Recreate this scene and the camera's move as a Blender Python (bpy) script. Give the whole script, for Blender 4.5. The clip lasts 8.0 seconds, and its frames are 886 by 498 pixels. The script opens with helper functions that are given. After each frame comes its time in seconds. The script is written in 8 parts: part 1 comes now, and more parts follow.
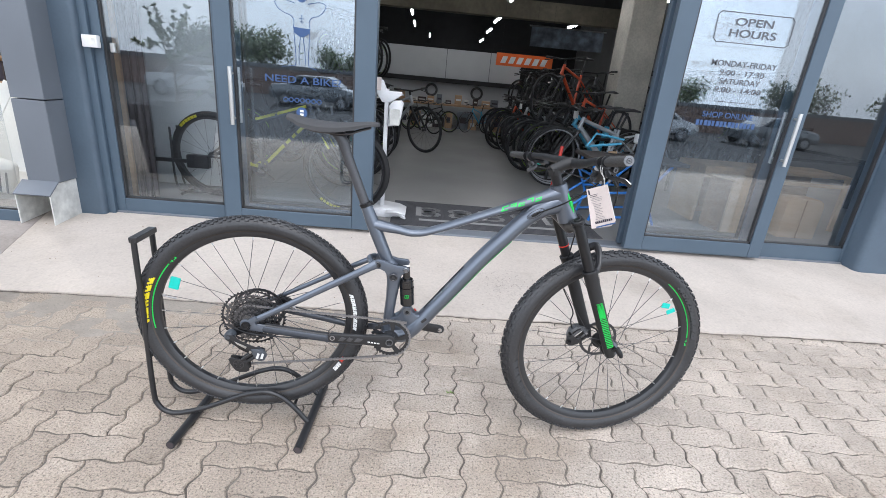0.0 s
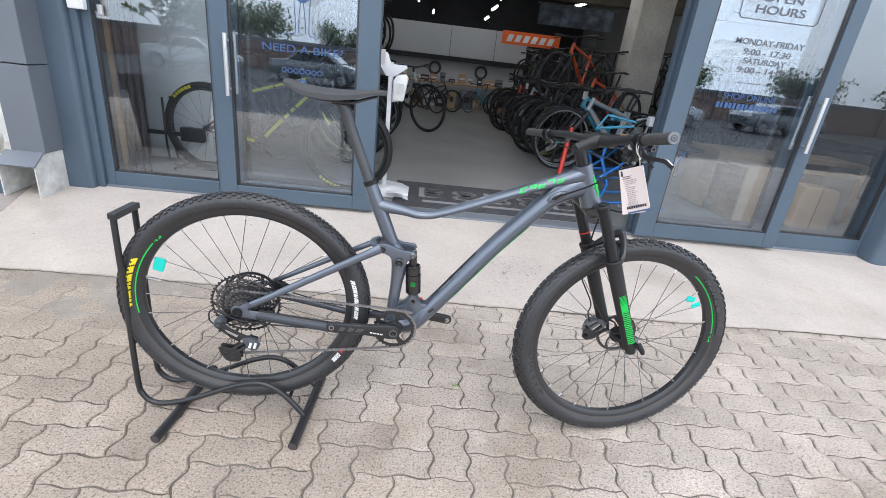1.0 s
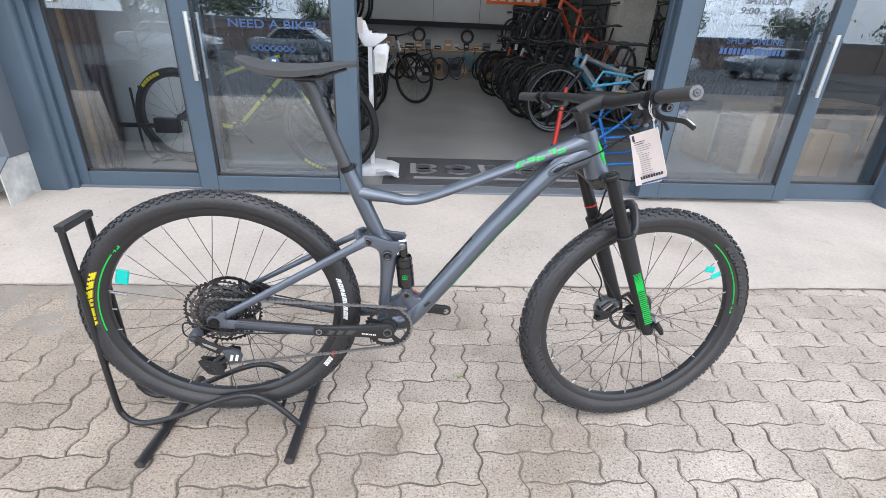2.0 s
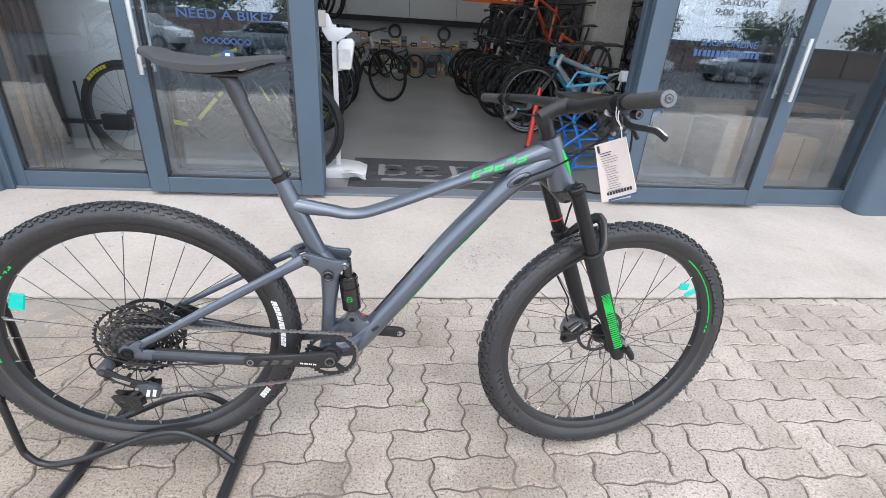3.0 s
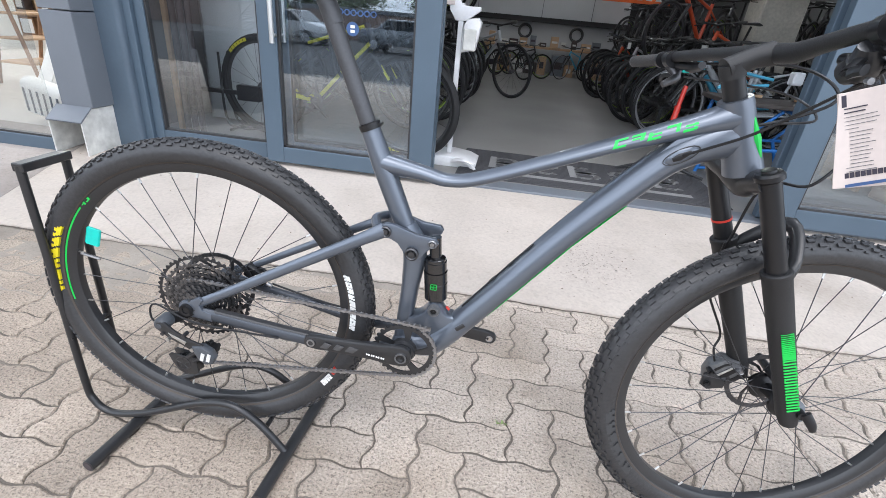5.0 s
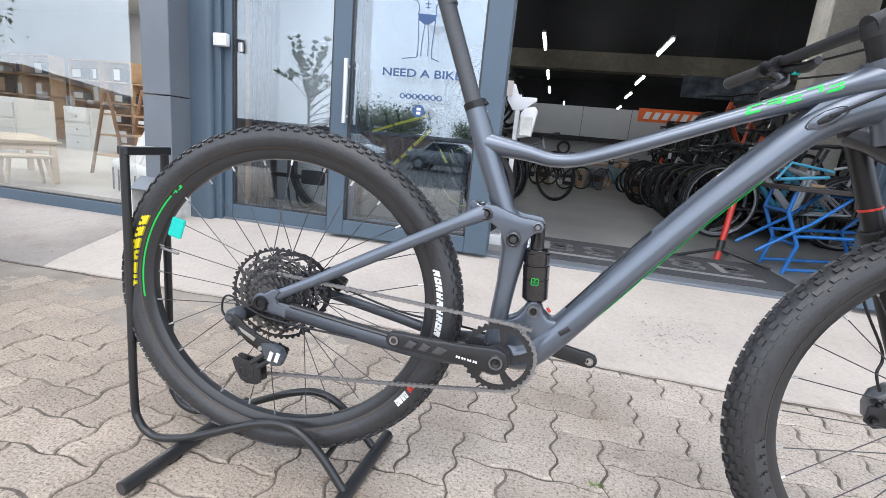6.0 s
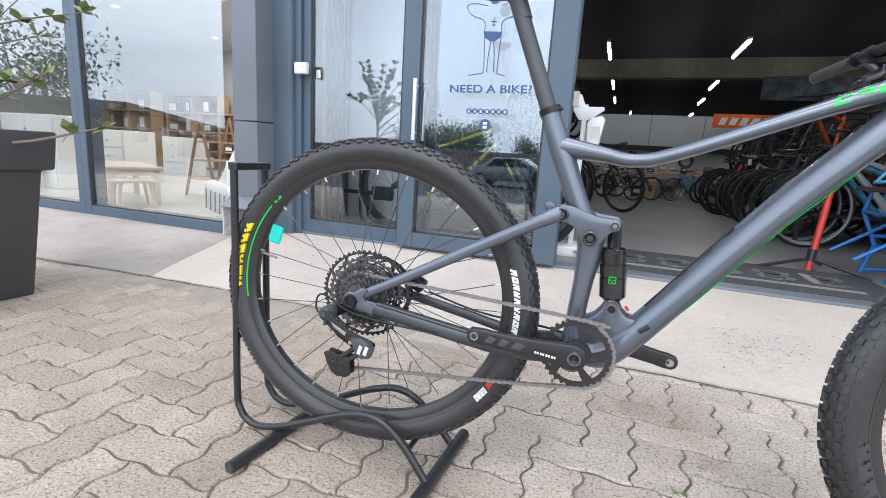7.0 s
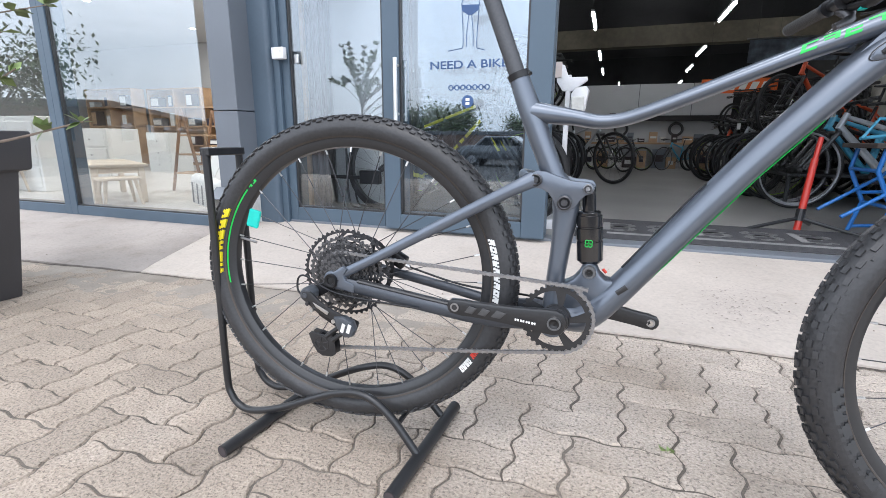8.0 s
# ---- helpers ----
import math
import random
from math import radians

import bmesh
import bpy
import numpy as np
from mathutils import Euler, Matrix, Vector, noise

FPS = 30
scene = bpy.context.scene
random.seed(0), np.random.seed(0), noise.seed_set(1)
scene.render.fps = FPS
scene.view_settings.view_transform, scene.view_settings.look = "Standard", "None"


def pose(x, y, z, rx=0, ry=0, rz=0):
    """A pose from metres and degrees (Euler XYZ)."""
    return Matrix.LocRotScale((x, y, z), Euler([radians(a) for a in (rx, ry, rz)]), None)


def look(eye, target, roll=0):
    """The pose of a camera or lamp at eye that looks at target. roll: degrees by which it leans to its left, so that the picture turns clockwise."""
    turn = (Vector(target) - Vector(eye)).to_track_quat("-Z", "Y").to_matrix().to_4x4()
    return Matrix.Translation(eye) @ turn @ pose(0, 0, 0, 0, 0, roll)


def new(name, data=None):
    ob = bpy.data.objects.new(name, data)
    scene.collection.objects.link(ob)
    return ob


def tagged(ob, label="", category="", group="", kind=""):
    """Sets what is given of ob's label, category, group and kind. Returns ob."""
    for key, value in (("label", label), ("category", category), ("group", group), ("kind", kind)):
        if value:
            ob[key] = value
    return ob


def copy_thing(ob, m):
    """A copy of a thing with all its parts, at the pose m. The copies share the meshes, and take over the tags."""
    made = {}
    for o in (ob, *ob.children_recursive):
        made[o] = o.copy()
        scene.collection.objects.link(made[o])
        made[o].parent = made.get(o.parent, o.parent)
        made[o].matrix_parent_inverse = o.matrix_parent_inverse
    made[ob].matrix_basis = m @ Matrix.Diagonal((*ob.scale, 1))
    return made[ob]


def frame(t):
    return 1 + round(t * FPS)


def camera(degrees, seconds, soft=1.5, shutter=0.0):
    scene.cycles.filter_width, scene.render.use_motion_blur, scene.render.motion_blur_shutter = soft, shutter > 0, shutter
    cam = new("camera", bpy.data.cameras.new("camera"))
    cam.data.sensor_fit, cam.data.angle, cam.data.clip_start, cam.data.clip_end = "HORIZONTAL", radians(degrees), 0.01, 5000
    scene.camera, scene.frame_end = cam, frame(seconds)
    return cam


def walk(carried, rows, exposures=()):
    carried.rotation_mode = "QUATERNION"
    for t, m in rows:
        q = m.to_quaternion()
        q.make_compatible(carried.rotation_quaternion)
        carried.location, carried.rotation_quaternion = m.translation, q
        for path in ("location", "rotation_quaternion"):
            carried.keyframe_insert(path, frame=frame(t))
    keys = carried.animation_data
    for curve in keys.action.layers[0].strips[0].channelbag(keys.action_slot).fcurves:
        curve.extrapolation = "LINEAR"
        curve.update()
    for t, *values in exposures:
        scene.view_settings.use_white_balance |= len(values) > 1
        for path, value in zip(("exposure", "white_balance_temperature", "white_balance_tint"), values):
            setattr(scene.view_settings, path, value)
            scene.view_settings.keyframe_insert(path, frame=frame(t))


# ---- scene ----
cam = camera(86.76, 8.0, soft=0.6)
PATH = [
    (0, (0.5306, -1.4353, 1.2054), (0.6524, 0.4420, 0.5265), 5.29),
    (0.5, (0.5248, -1.4084, 1.1835), (0.6679, 0.4616, 0.4891), 6.06),
    (1, (0.5016, -1.3073, 1.1628), (0.6359, 0.5421, 0.4134), 6.66),
    (1.2, (0.5028, -1.2646, 1.1500), (0.6350, 0.5749, 0.3761), 6.52),
    (2.3, (0.5351, -1.1422, 1.1483), (0.6980, 0.6511, 0.2779), 1.13),
    (2.5, (0.5306, -1.1308, 1.1446), (0.7474, 0.6610, 0.2830), 1.93),
    (3, (0.6147, -1.0198, 1.1409), (0.8405, 0.7704, 0.2783), 3.76),
    (3.5, (0.6572, -0.9456, 1.1065), (0.8434, 0.8623, 0.2718), 6.16),
    (4, (0.7127, -0.8983, 1.0652), (0.7291, 0.9186, 0.2294), 8.86),
    (4.5, (0.7103, -0.8604, 1.0612), (0.6374, 0.9379, 0.1888), 9.23),
    (5, (0.6196, -0.8182, 0.9956), (0.4192, 0.9685, 0.1196), 5.43),
    (5.2, (0.5675, -0.8005, 0.9194), (0.3420, 1.0198, 0.1220), 5.18),
    (6.3, (0.5170, -0.8653, 0.7194), (0.0291, 1.0345, 0.3290), 5.22),
    (6.5, (0.5134, -0.8811, 0.7218), (-0.0234, 1.0057, 0.3322), 4.70),
    (7, (0.5070, -0.8999, 0.7111), (-0.1634, 0.9439, 0.3225), 3.54),
    (7.5, (0.5199, -0.8918, 0.6929), (-0.1868, 0.9326, 0.2779), 1.61),
    (8, (0.5440, -0.8881, 0.6927), (-0.1043, 0.9472, 0.2332), 0.44),
]
walk(cam, [(t, look(eye, target, roll)) for t, eye, target, roll in PATH], [(0.0, 1.81, 5950, 10), (3.5, 1.84, 5950, 10), (5.0, 1.90, 5950, 10), (6.5, 1.87, 5950, 10), (8.0, 1.87, 5950, 10)])

# ---- light ----
SUN_UP, SUN_ROUND = radians(62), radians(180)
world = bpy.data.worlds.new("overcast_sky")
scene.world = world
world.use_nodes = True
wn, wl = world.node_tree.nodes, world.node_tree.links
wn.clear()
sky = wn.new("ShaderNodeTexSky")
sky.sky_type, sky.sun_disc, sky.sun_elevation, sky.sun_rotation = "NISHITA", False, SUN_UP, SUN_ROUND
sky.air_density, sky.dust_density, sky.ozone_density = 1.0, 6.0, 1.0
grey = wn.new("ShaderNodeHueSaturation")
grey.inputs["Saturation"].default_value = 0.5
cloud_at = wn.new("ShaderNodeTexCoord")
cloud = wn.new("ShaderNodeTexNoise")
cloud.inputs["Scale"].default_value, cloud.inputs["Detail"].default_value = 2.4, 6.0
cloud_ramp = wn.new("ShaderNodeMapRange")
cloud_ramp.inputs["From Min"].default_value, cloud_ramp.inputs["From Max"].default_value = 0.3, 0.7
cloud_ramp.inputs["To Min"].default_value, cloud_ramp.inputs["To Max"].default_value = 0.75, 1.15
cloud_mix = wn.new("ShaderNodeMixRGB")
cloud_mix.blend_type = "MULTIPLY"
cloud_mix.inputs["Fac"].default_value = 1.0
background = wn.new("ShaderNodeBackground")
background.inputs["Strength"].default_value = 0.15
world_out = wn.new("ShaderNodeOutputWorld")
cover = wn.new("ShaderNodeMixRGB")
cover.inputs["Fac"].default_value, cover.inputs[2].default_value = 0.72, (3.06, 3.13, 3.22, 1)
height = wn.new("ShaderNodeSeparateXYZ")
haze = wn.new("ShaderNodeMapRange")
haze.interpolation_type = "SMOOTHSTEP"
haze.inputs["From Min"].default_value, haze.inputs["From Max"].default_value = 0.0, 0.8
haze.inputs["To Min"].default_value, haze.inputs["To Max"].default_value = 1.55, 0.85
hazed = wn.new("ShaderNodeMixRGB")
hazed.blend_type = "MULTIPLY"
hazed.inputs["Fac"].default_value = 1.0
wl.new(cloud_at.outputs["Generated"], height.inputs[0])
wl.new(height.outputs["Z"], haze.inputs["Value"])
wl.new(cover.outputs[0], hazed.inputs[1])
wl.new(haze.outputs[0], hazed.inputs[2])
wl.new(sky.outputs[0], grey.inputs["Color"])
wl.new(grey.outputs[0], cover.inputs[1])
wl.new(cloud_at.outputs["Generated"], cloud.inputs["Vector"])
wl.new(cloud.outputs["Fac"], cloud_ramp.inputs["Value"])
wl.new(hazed.outputs[0], cloud_mix.inputs[1])
wl.new(cloud_ramp.outputs[0], cloud_mix.inputs[2])
wl.new(cloud_mix.outputs[0], background.inputs["Color"])
wl.new(background.outputs[0], world_out.inputs[0])
sun_data = bpy.data.lights.new("sun", "SUN")
sun_data.energy, sun_data.angle, sun_data.color = 0.55, radians(25), (1.0, 0.985, 0.97)
sun = new("sun", sun_data)
sun.rotation_euler = Euler((radians(90) - SUN_UP, 0, radians(180) - SUN_ROUND + radians(180)))


# ---- materials ----
def material(name, colour, rough=0.5, metal=0.0, grain=40.0, vary=0.15, stain=3.0, stains=0.12, bump=0.1, random_each=0.0, coat=0.0, specks=0.0, speck_size=150.0, dirt=0.0, dirt_size=1.3, dirty_zone=None):
    """A procedural surface: base colour varied at two scales, roughness varied, fine relief, and specks where asked."""
    m = bpy.data.materials.new(name)
    m.use_nodes = True
    n, l = m.node_tree.nodes, m.node_tree.links
    b = n["Principled BSDF"]
    b.inputs["Metallic"].default_value = metal
    b.inputs["Coat Weight"].default_value = coat
    b.inputs["Coat Roughness"].default_value = 0.12
    at = n.new("ShaderNodeTexCoord")
    fine, broad = n.new("ShaderNodeTexNoise"), n.new("ShaderNodeTexNoise")
    fine.inputs["Scale"].default_value, fine.inputs["Detail"].default_value = grain, 5.0
    broad.inputs["Scale"].default_value, broad.inputs["Detail"].default_value = stain, 4.0
    where = at.outputs["Object"]
    if random_each:
        info = n.new("ShaderNodeObjectInfo")
        geo = n.new("ShaderNodeNewGeometry")
        apart = n.new("ShaderNodeVectorMath")
        apart.operation = "MULTIPLY_ADD"
        apart.inputs[1].default_value = (37.0, 53.0, 0.0)
        l.new(info.outputs["Random"], apart.inputs[0])
        l.new(where, apart.inputs[2])
        where = apart.outputs[0]
    for t in (fine, broad):
        l.new(where, t.inputs["Vector"])

    def ranged(source, low, high):
        r = n.new("ShaderNodeMapRange")
        r.inputs["From Min"].default_value, r.inputs["From Max"].default_value = 0.3, 0.7
        r.inputs["To Min"].default_value, r.inputs["To Max"].default_value = low, high
        l.new(source, r.inputs["Value"])
        return r.outputs[0]

    def times(a, b_):
        x = n.new("ShaderNodeMath")
        x.operation = "MULTIPLY"
        l.new(a, x.inputs[0])
        l.new(b_, x.inputs[1])
        return x.outputs[0]

    level = times(ranged(fine.outputs["Fac"], 1 - vary, 1 + vary), ranged(broad.outputs["Fac"], 1 - stains, 1 + stains))
    if random_each:
        r = n.new("ShaderNodeMapRange")
        r.inputs["To Min"].default_value, r.inputs["To Max"].default_value = 1 - random_each, 1 + random_each
        l.new(info.outputs["Random"], r.inputs["Value"])
        r2 = n.new("ShaderNodeMapRange")
        r2.inputs["To Min"].default_value, r2.inputs["To Max"].default_value = 1 - random_each, 1 + random_each
        l.new(geo.outputs["Random Per Island"], r2.inputs["Value"])
        level = times(times(level, r.outputs[0]), r2.outputs[0])
    if specks:
        v = n.new("ShaderNodeTexNoise")
        v.inputs["Scale"].default_value, v.inputs["Detail"].default_value, v.inputs["Roughness"].default_value = speck_size, 2.0, 0.6
        l.new(where, v.inputs["Vector"])
        r = n.new("ShaderNodeMapRange")
        r.inputs["From Min"].default_value, r.inputs["From Max"].default_value = 0.575, 0.63
        r.inputs["To Min"].default_value, r.inputs["To Max"].default_value = 1.0, 1 - specks
        l.new(v.outputs["Fac"], r.inputs["Value"])
        level = times(level, r.outputs[0])
    rgb = n.new("ShaderNodeMixRGB")
    rgb.blend_type = "MULTIPLY"
    rgb.inputs["Fac"].default_value = 1.0
    rgb.inputs[1].default_value = (*colour, 1)
    l.new(level, rgb.inputs[2])
    colour_out = rgb.outputs[0]
    if dirt:
        place = n.new("ShaderNodeNewGeometry")
        for size, low, tone in ((dirt_size, 0.5, (0.70, 0.665, 0.62)), (dirt_size * 7, 0.56, (0.80, 0.78, 0.755))):
            patch = n.new("ShaderNodeTexNoise")
            patch.inputs["Scale"].default_value, patch.inputs["Detail"].default_value, patch.inputs["Roughness"].default_value = size, 6.0, 0.62
            l.new(place.outputs["Position"], patch.inputs["Vector"])
            amount = n.new("ShaderNodeMapRange")
            amount.inputs["From Min"].default_value, amount.inputs["From Max"].default_value = low, low + 0.2
            amount.inputs["To Min"].default_value, amount.inputs["To Max"].default_value = 0.0, dirt
            source = patch.outputs["Fac"]
            if dirty_zone is not None and size == dirt_size:
                away = n.new("ShaderNodeVectorMath")
                away.operation = "DISTANCE"
                away.inputs[1].default_value = dirty_zone
                l.new(place.outputs["Position"], away.inputs[0])
                near = n.new("ShaderNodeMapRange")
                near.inputs["From Min"].default_value, near.inputs["From Max"].default_value = 0.5, 3.2
                near.inputs["To Min"].default_value, near.inputs["To Max"].default_value = 0.36, 0.0
                l.new(away.outputs["Value"], near.inputs["Value"])
                more = n.new("ShaderNodeMath")
                l.new(source, more.inputs[0])
                l.new(near.outputs[0], more.inputs[1])
                source = more.outputs[0]
            l.new(source, amount.inputs["Value"])
            stained = n.new("ShaderNodeMixRGB")
            stained.blend_type = "MULTIPLY"
            stained.inputs[2].default_value = (*tone, 1)
            l.new(amount.outputs[0], stained.inputs["Fac"])
            l.new(colour_out, stained.inputs[1])
            colour_out = stained.outputs[0]
    l.new(colour_out, b.inputs["Base Color"])
    l.new(ranged(fine.outputs["Fac"], max(0.02, rough * 0.85), min(1, rough * 1.15)), b.inputs["Roughness"])
    if bump:
        bp = n.new("ShaderNodeBump")
        bp.inputs["Strength"].default_value, bp.inputs["Distance"].default_value = bump, 0.01
        l.new(fine.outputs["Fac"], bp.inputs["Height"])
        l.new(bp.outputs[0], b.inputs["Normal"])
    return m


def glowing(name, colour, strength):
    m = bpy.data.materials.new(name)
    m.use_nodes = True
    b = m.node_tree.nodes["Principled BSDF"]
    b.inputs["Base Color"].default_value = (*colour, 1)
    b.inputs["Emission Color"].default_value, b.inputs["Emission Strength"].default_value = (*colour, 1), strength
    return m


def glazing(name, tint, least):
    """Clear plate glass: sees through, and mirrors more at a slant."""
    m = bpy.data.materials.new(name)
    m.use_nodes = True
    n, l = m.node_tree.nodes, m.node_tree.links
    n.clear()
    clear, mirror, mix, slant, out = (n.new("ShaderNode" + k) for k in ("BsdfTransparent", "BsdfGlossy", "MixShader", "LayerWeight", "OutputMaterial"))
    clear.inputs[0].default_value = (*tint, 1)
    mirror.inputs["Roughness"].default_value = 0.0
    mirror.inputs["Color"].default_value = (0.90, 0.955, 1.0, 1)
    slant.inputs["Blend"].default_value = 0.5
    power, gloss = n.new("ShaderNodeMath"), n.new("ShaderNodeMapRange")
    power.operation, power.inputs[1].default_value = "POWER", 5.0
    gloss.inputs["To Min"].default_value, gloss.inputs["To Max"].default_value = least, 1.0
    l.new(slant.outputs["Facing"], power.inputs[0])
    l.new(power.outputs[0], gloss.inputs["Value"])
    l.new(gloss.outputs[0], mix.inputs[0])
    l.new(clear.outputs[0], mix.inputs[1])
    l.new(mirror.outputs[0], mix.inputs[2])
    l.new(mix.outputs[0], out.inputs[0])
    return m


PAVER = material("paver_concrete", (0.492, 0.427, 0.364), 0.9, grain=150, vary=0.27, stain=6, stains=0.12, bump=0.65, random_each=0.1, specks=0.44, speck_size=112, dirt=0.85, dirt_size=1.5, dirty_zone=(-1.9, -0.4, 0.0))
JOINT = material("joint_sand", (0.15, 0.13, 0.11), 0.95, grain=180, vary=0.3, stain=3, stains=0.5, bump=0.4)
SLAB = material("slab_concrete", (0.492, 0.438, 0.388), 0.85, grain=70, vary=0.08, stain=1.9, stains=0.1, bump=0.15, specks=0.07, speck_size=45, dirt=0.55, dirt_size=1.1)
SLAB_DARK = material("darker_slab_concrete", (0.305, 0.273, 0.25), 0.85, grain=70, vary=0.1, stain=1.9, stains=0.12, bump=0.18, specks=0.1, speck_size=45, dirt=0.8, dirt_size=1.4)
FRAME = material("powder_coated_aluminium", (0.078, 0.112, 0.15), 0.45, 0.1, grain=300, vary=0.04, stain=2, stains=0.08, bump=0.02)
PILLAR = material("painted_steel", (0.078, 0.109, 0.145), 0.55, 0.0, grain=60, vary=0.06, stain=1.6, stains=0.18, bump=0.05)
CLAD = material("grey_cladding", (0.148, 0.165, 0.19), 0.5, 0.1, grain=150, vary=0.05, stain=1.5, stains=0.1, bump=0.02)
SHEET_IN = material("pale_sheet_metal", (0.6, 0.6, 0.57), 0.6, 0.0, grain=30, vary=0.1, stain=8, stains=0.25, bump=0.05)
GLASS = glazing("door_glass", (0.93, 0.96, 0.985), 0.123)
SHOP_GLASS = glazing("window_glass", (0.93, 0.94, 0.94), 0.15)
FLOOR = material("grey_floor_paint", (0.23, 0.225, 0.215), 0.45, grain=80, vary=0.06, stain=1.2, stains=0.15, bump=0.03)
WHITE = material("white_paint", (0.74, 0.74, 0.72), 0.7, grain=60, vary=0.03, stain=1.5, stains=0.06, bump=0.03)
# one near-black colour for the ceiling, back wall and partition strip
NEAR_BLACK = material("near_black_surface", (0.027, 0.027, 0.029), 0.9, grain=20, vary=0.2, bump=0.1)
CONCRETE = material("bare_concrete", (0.34, 0.31, 0.265), 0.9, grain=35, vary=0.12, stain=2.5, stains=0.2, bump=0.2)
# bare concrete with the door light on the column added to its colour
LIT_COLUMN = material("lit_bare_concrete", (0.46, 0.435, 0.385), 0.9, grain=35, vary=0.12, stain=2.5, stains=0.2, bump=0.2)
ALUMINIUM = material("brushed_aluminium", (0.7, 0.7, 0.69), 0.36, 1.0, grain=400, vary=0.03, bump=0.0)
PAINT = material("metallic_slate_paint", (0.132, 0.152, 0.186), 0.33, 0.6, grain=14, vary=0.02, stain=5, stains=0.06, bump=0.0, coat=0.4)
BLACK = material("black_anodised", (0.013, 0.013, 0.0145), 0.34, 0.2, grain=900, vary=0.08, bump=0.0)
SATIN = material("satin_black_paint", (0.018, 0.0185, 0.0205), 0.38, 0.0, grain=200, vary=0.12, bump=0.02, coat=0.2)
POST = material("dark_grey_anodised", (0.07, 0.072, 0.078), 0.42, 0.4, grain=250, vary=0.1, bump=0.02)
RUBBER = material("tyre_rubber", (0.031, 0.031, 0.033), 0.41, grain=150, vary=0.2, stain=6, stains=0.2, bump=0.1)
GRIP = material("grey_grip_rubber", (0.048, 0.046, 0.045), 0.8, grain=500, vary=0.15, bump=0.3)
SADDLE = material("grey_saddle_cover", (0.046, 0.046, 0.048), 0.7, grain=400, vary=0.12, bump=0.15)
STEEL = material("dull_steel", (0.35, 0.35, 0.36), 0.35, 0.9, grain=200, vary=0.15, bump=0.03)
COG = material("grey_cog_steel", (0.05, 0.05, 0.053), 0.36, 0.7, grain=250, vary=0.25, bump=0.03)
COG_PALE = material("pale_cog_steel", (0.14, 0.14, 0.145), 0.3, 0.9, grain=250, vary=0.25, bump=0.03)
CRANK_GREY = material("dark_grey_crank_facet", (0.06, 0.06, 0.062), 0.5, grain=200, vary=0.1, bump=0.02)
CALIPER_GREY = material("worn_grey_alloy", (0.15, 0.154, 0.16), 0.36, 0.5, grain=120, vary=0.2, bump=0.04)
DERAIL_GREY = material("dark_blue_grey_paint", (0.06, 0.068, 0.08), 0.4, grain=200, vary=0.1, bump=0.02, coat=0.3)
GLOSSY = material("glossy_black_lacquer", (0.008, 0.008, 0.009), 0.12, grain=200, vary=0.1, bump=0.0, coat=0.8)
STAY = material("dark_slate_paint", (0.06, 0.068, 0.083), 0.42, 0.35, grain=900, vary=0.1, bump=0.015, coat=0.25)
STEM_BLACK = material("matt_black_alloy", (0.014, 0.014, 0.015), 0.55, grain=500, vary=0.1, bump=0.02)
TAN = material("tan_tyre_bead", (0.062, 0.05, 0.041), 0.7, grain=100, vary=0.2)
DARKSTEEL = material("dark_steel", (0.09, 0.09, 0.095), 0.38, 0.85, grain=250, vary=0.2, bump=0.03)
GREEN = material("green_decal", (0.02, 0.52, 0.07), 0.45, grain=300, vary=0.05, bump=0.0)
YELLOW = material("yellow_print", (0.75, 0.62, 0.01), 0.55, grain=300, vary=0.06, bump=0.0)
TEAL = material("teal_tape", (0.02, 0.5, 0.42), 0.4, grain=80, vary=0.08, bump=0.05)
LETTER_WHITE = material("white_print", (0.7, 0.7, 0.68), 0.6, grain=200, vary=0.08, bump=0.0)
LETTER_GREY = material("grey_print", (0.042, 0.044, 0.047), 0.45, grain=200, vary=0.08, bump=0.0)
RED = material("red_paint", (0.55, 0.035, 0.02), 0.4, grain=200, vary=0.06, bump=0.01, coat=0.3)
ORANGE = material("orange_red_paint", (0.62, 0.09, 0.03), 0.4, grain=200, vary=0.06, bump=0.01, coat=0.3)
BLUE = material("blue_paint", (0.02, 0.16, 0.5), 0.4, grain=200, vary=0.06, bump=0.01, coat=0.3)
CYAN = material("pale_blue_paint", (0.1, 0.42, 0.62), 0.4, grain=200, vary=0.06, bump=0.01, coat=0.3)
CARD = material("tag_card", (0.56, 0.485, 0.45), 0.55, grain=60, vary=0.03, bump=0.02, coat=0.3)
INK = material("dark_ink", (0.03, 0.025, 0.04), 0.6, grain=100, vary=0.1, bump=0.0)
VINYL = material("dark_blue_vinyl", (0.035, 0.08, 0.2), 0.5, grain=100, vary=0.05, bump=0.0)
VINYL_GREY = material("grey_vinyl", (0.10, 0.105, 0.12), 0.5, grain=100, vary=0.05, bump=0.0)
WOOD = material("light_wood", (0.44, 0.29, 0.17), 0.6, grain=25, vary=0.12, stain=4, stains=0.15, bump=0.05)
WOOD_DARK = material("brown_wood", (0.25, 0.14, 0.075), 0.6, grain=25, vary=0.14, stain=4, stains=0.15, bump=0.05)
CARDBOARD = material("cardboard", (0.47, 0.32, 0.20), 0.8, grain=80, vary=0.06, stain=3, stains=0.1, bump=0.05)
MAT = material("ribbed_doormat", (0.06, 0.06, 0.065), 0.9, grain=250, vary=0.25, bump=0.3)
MAT_PRINT = material("faded_mat_print", (0.25, 0.25, 0.25), 0.9, grain=250, vary=0.25, bump=0.2)
PLANTER = material("charcoal_plastic", (0.06, 0.058, 0.062), 0.6, grain=80, vary=0.08, stain=2, stains=0.1, bump=0.04)
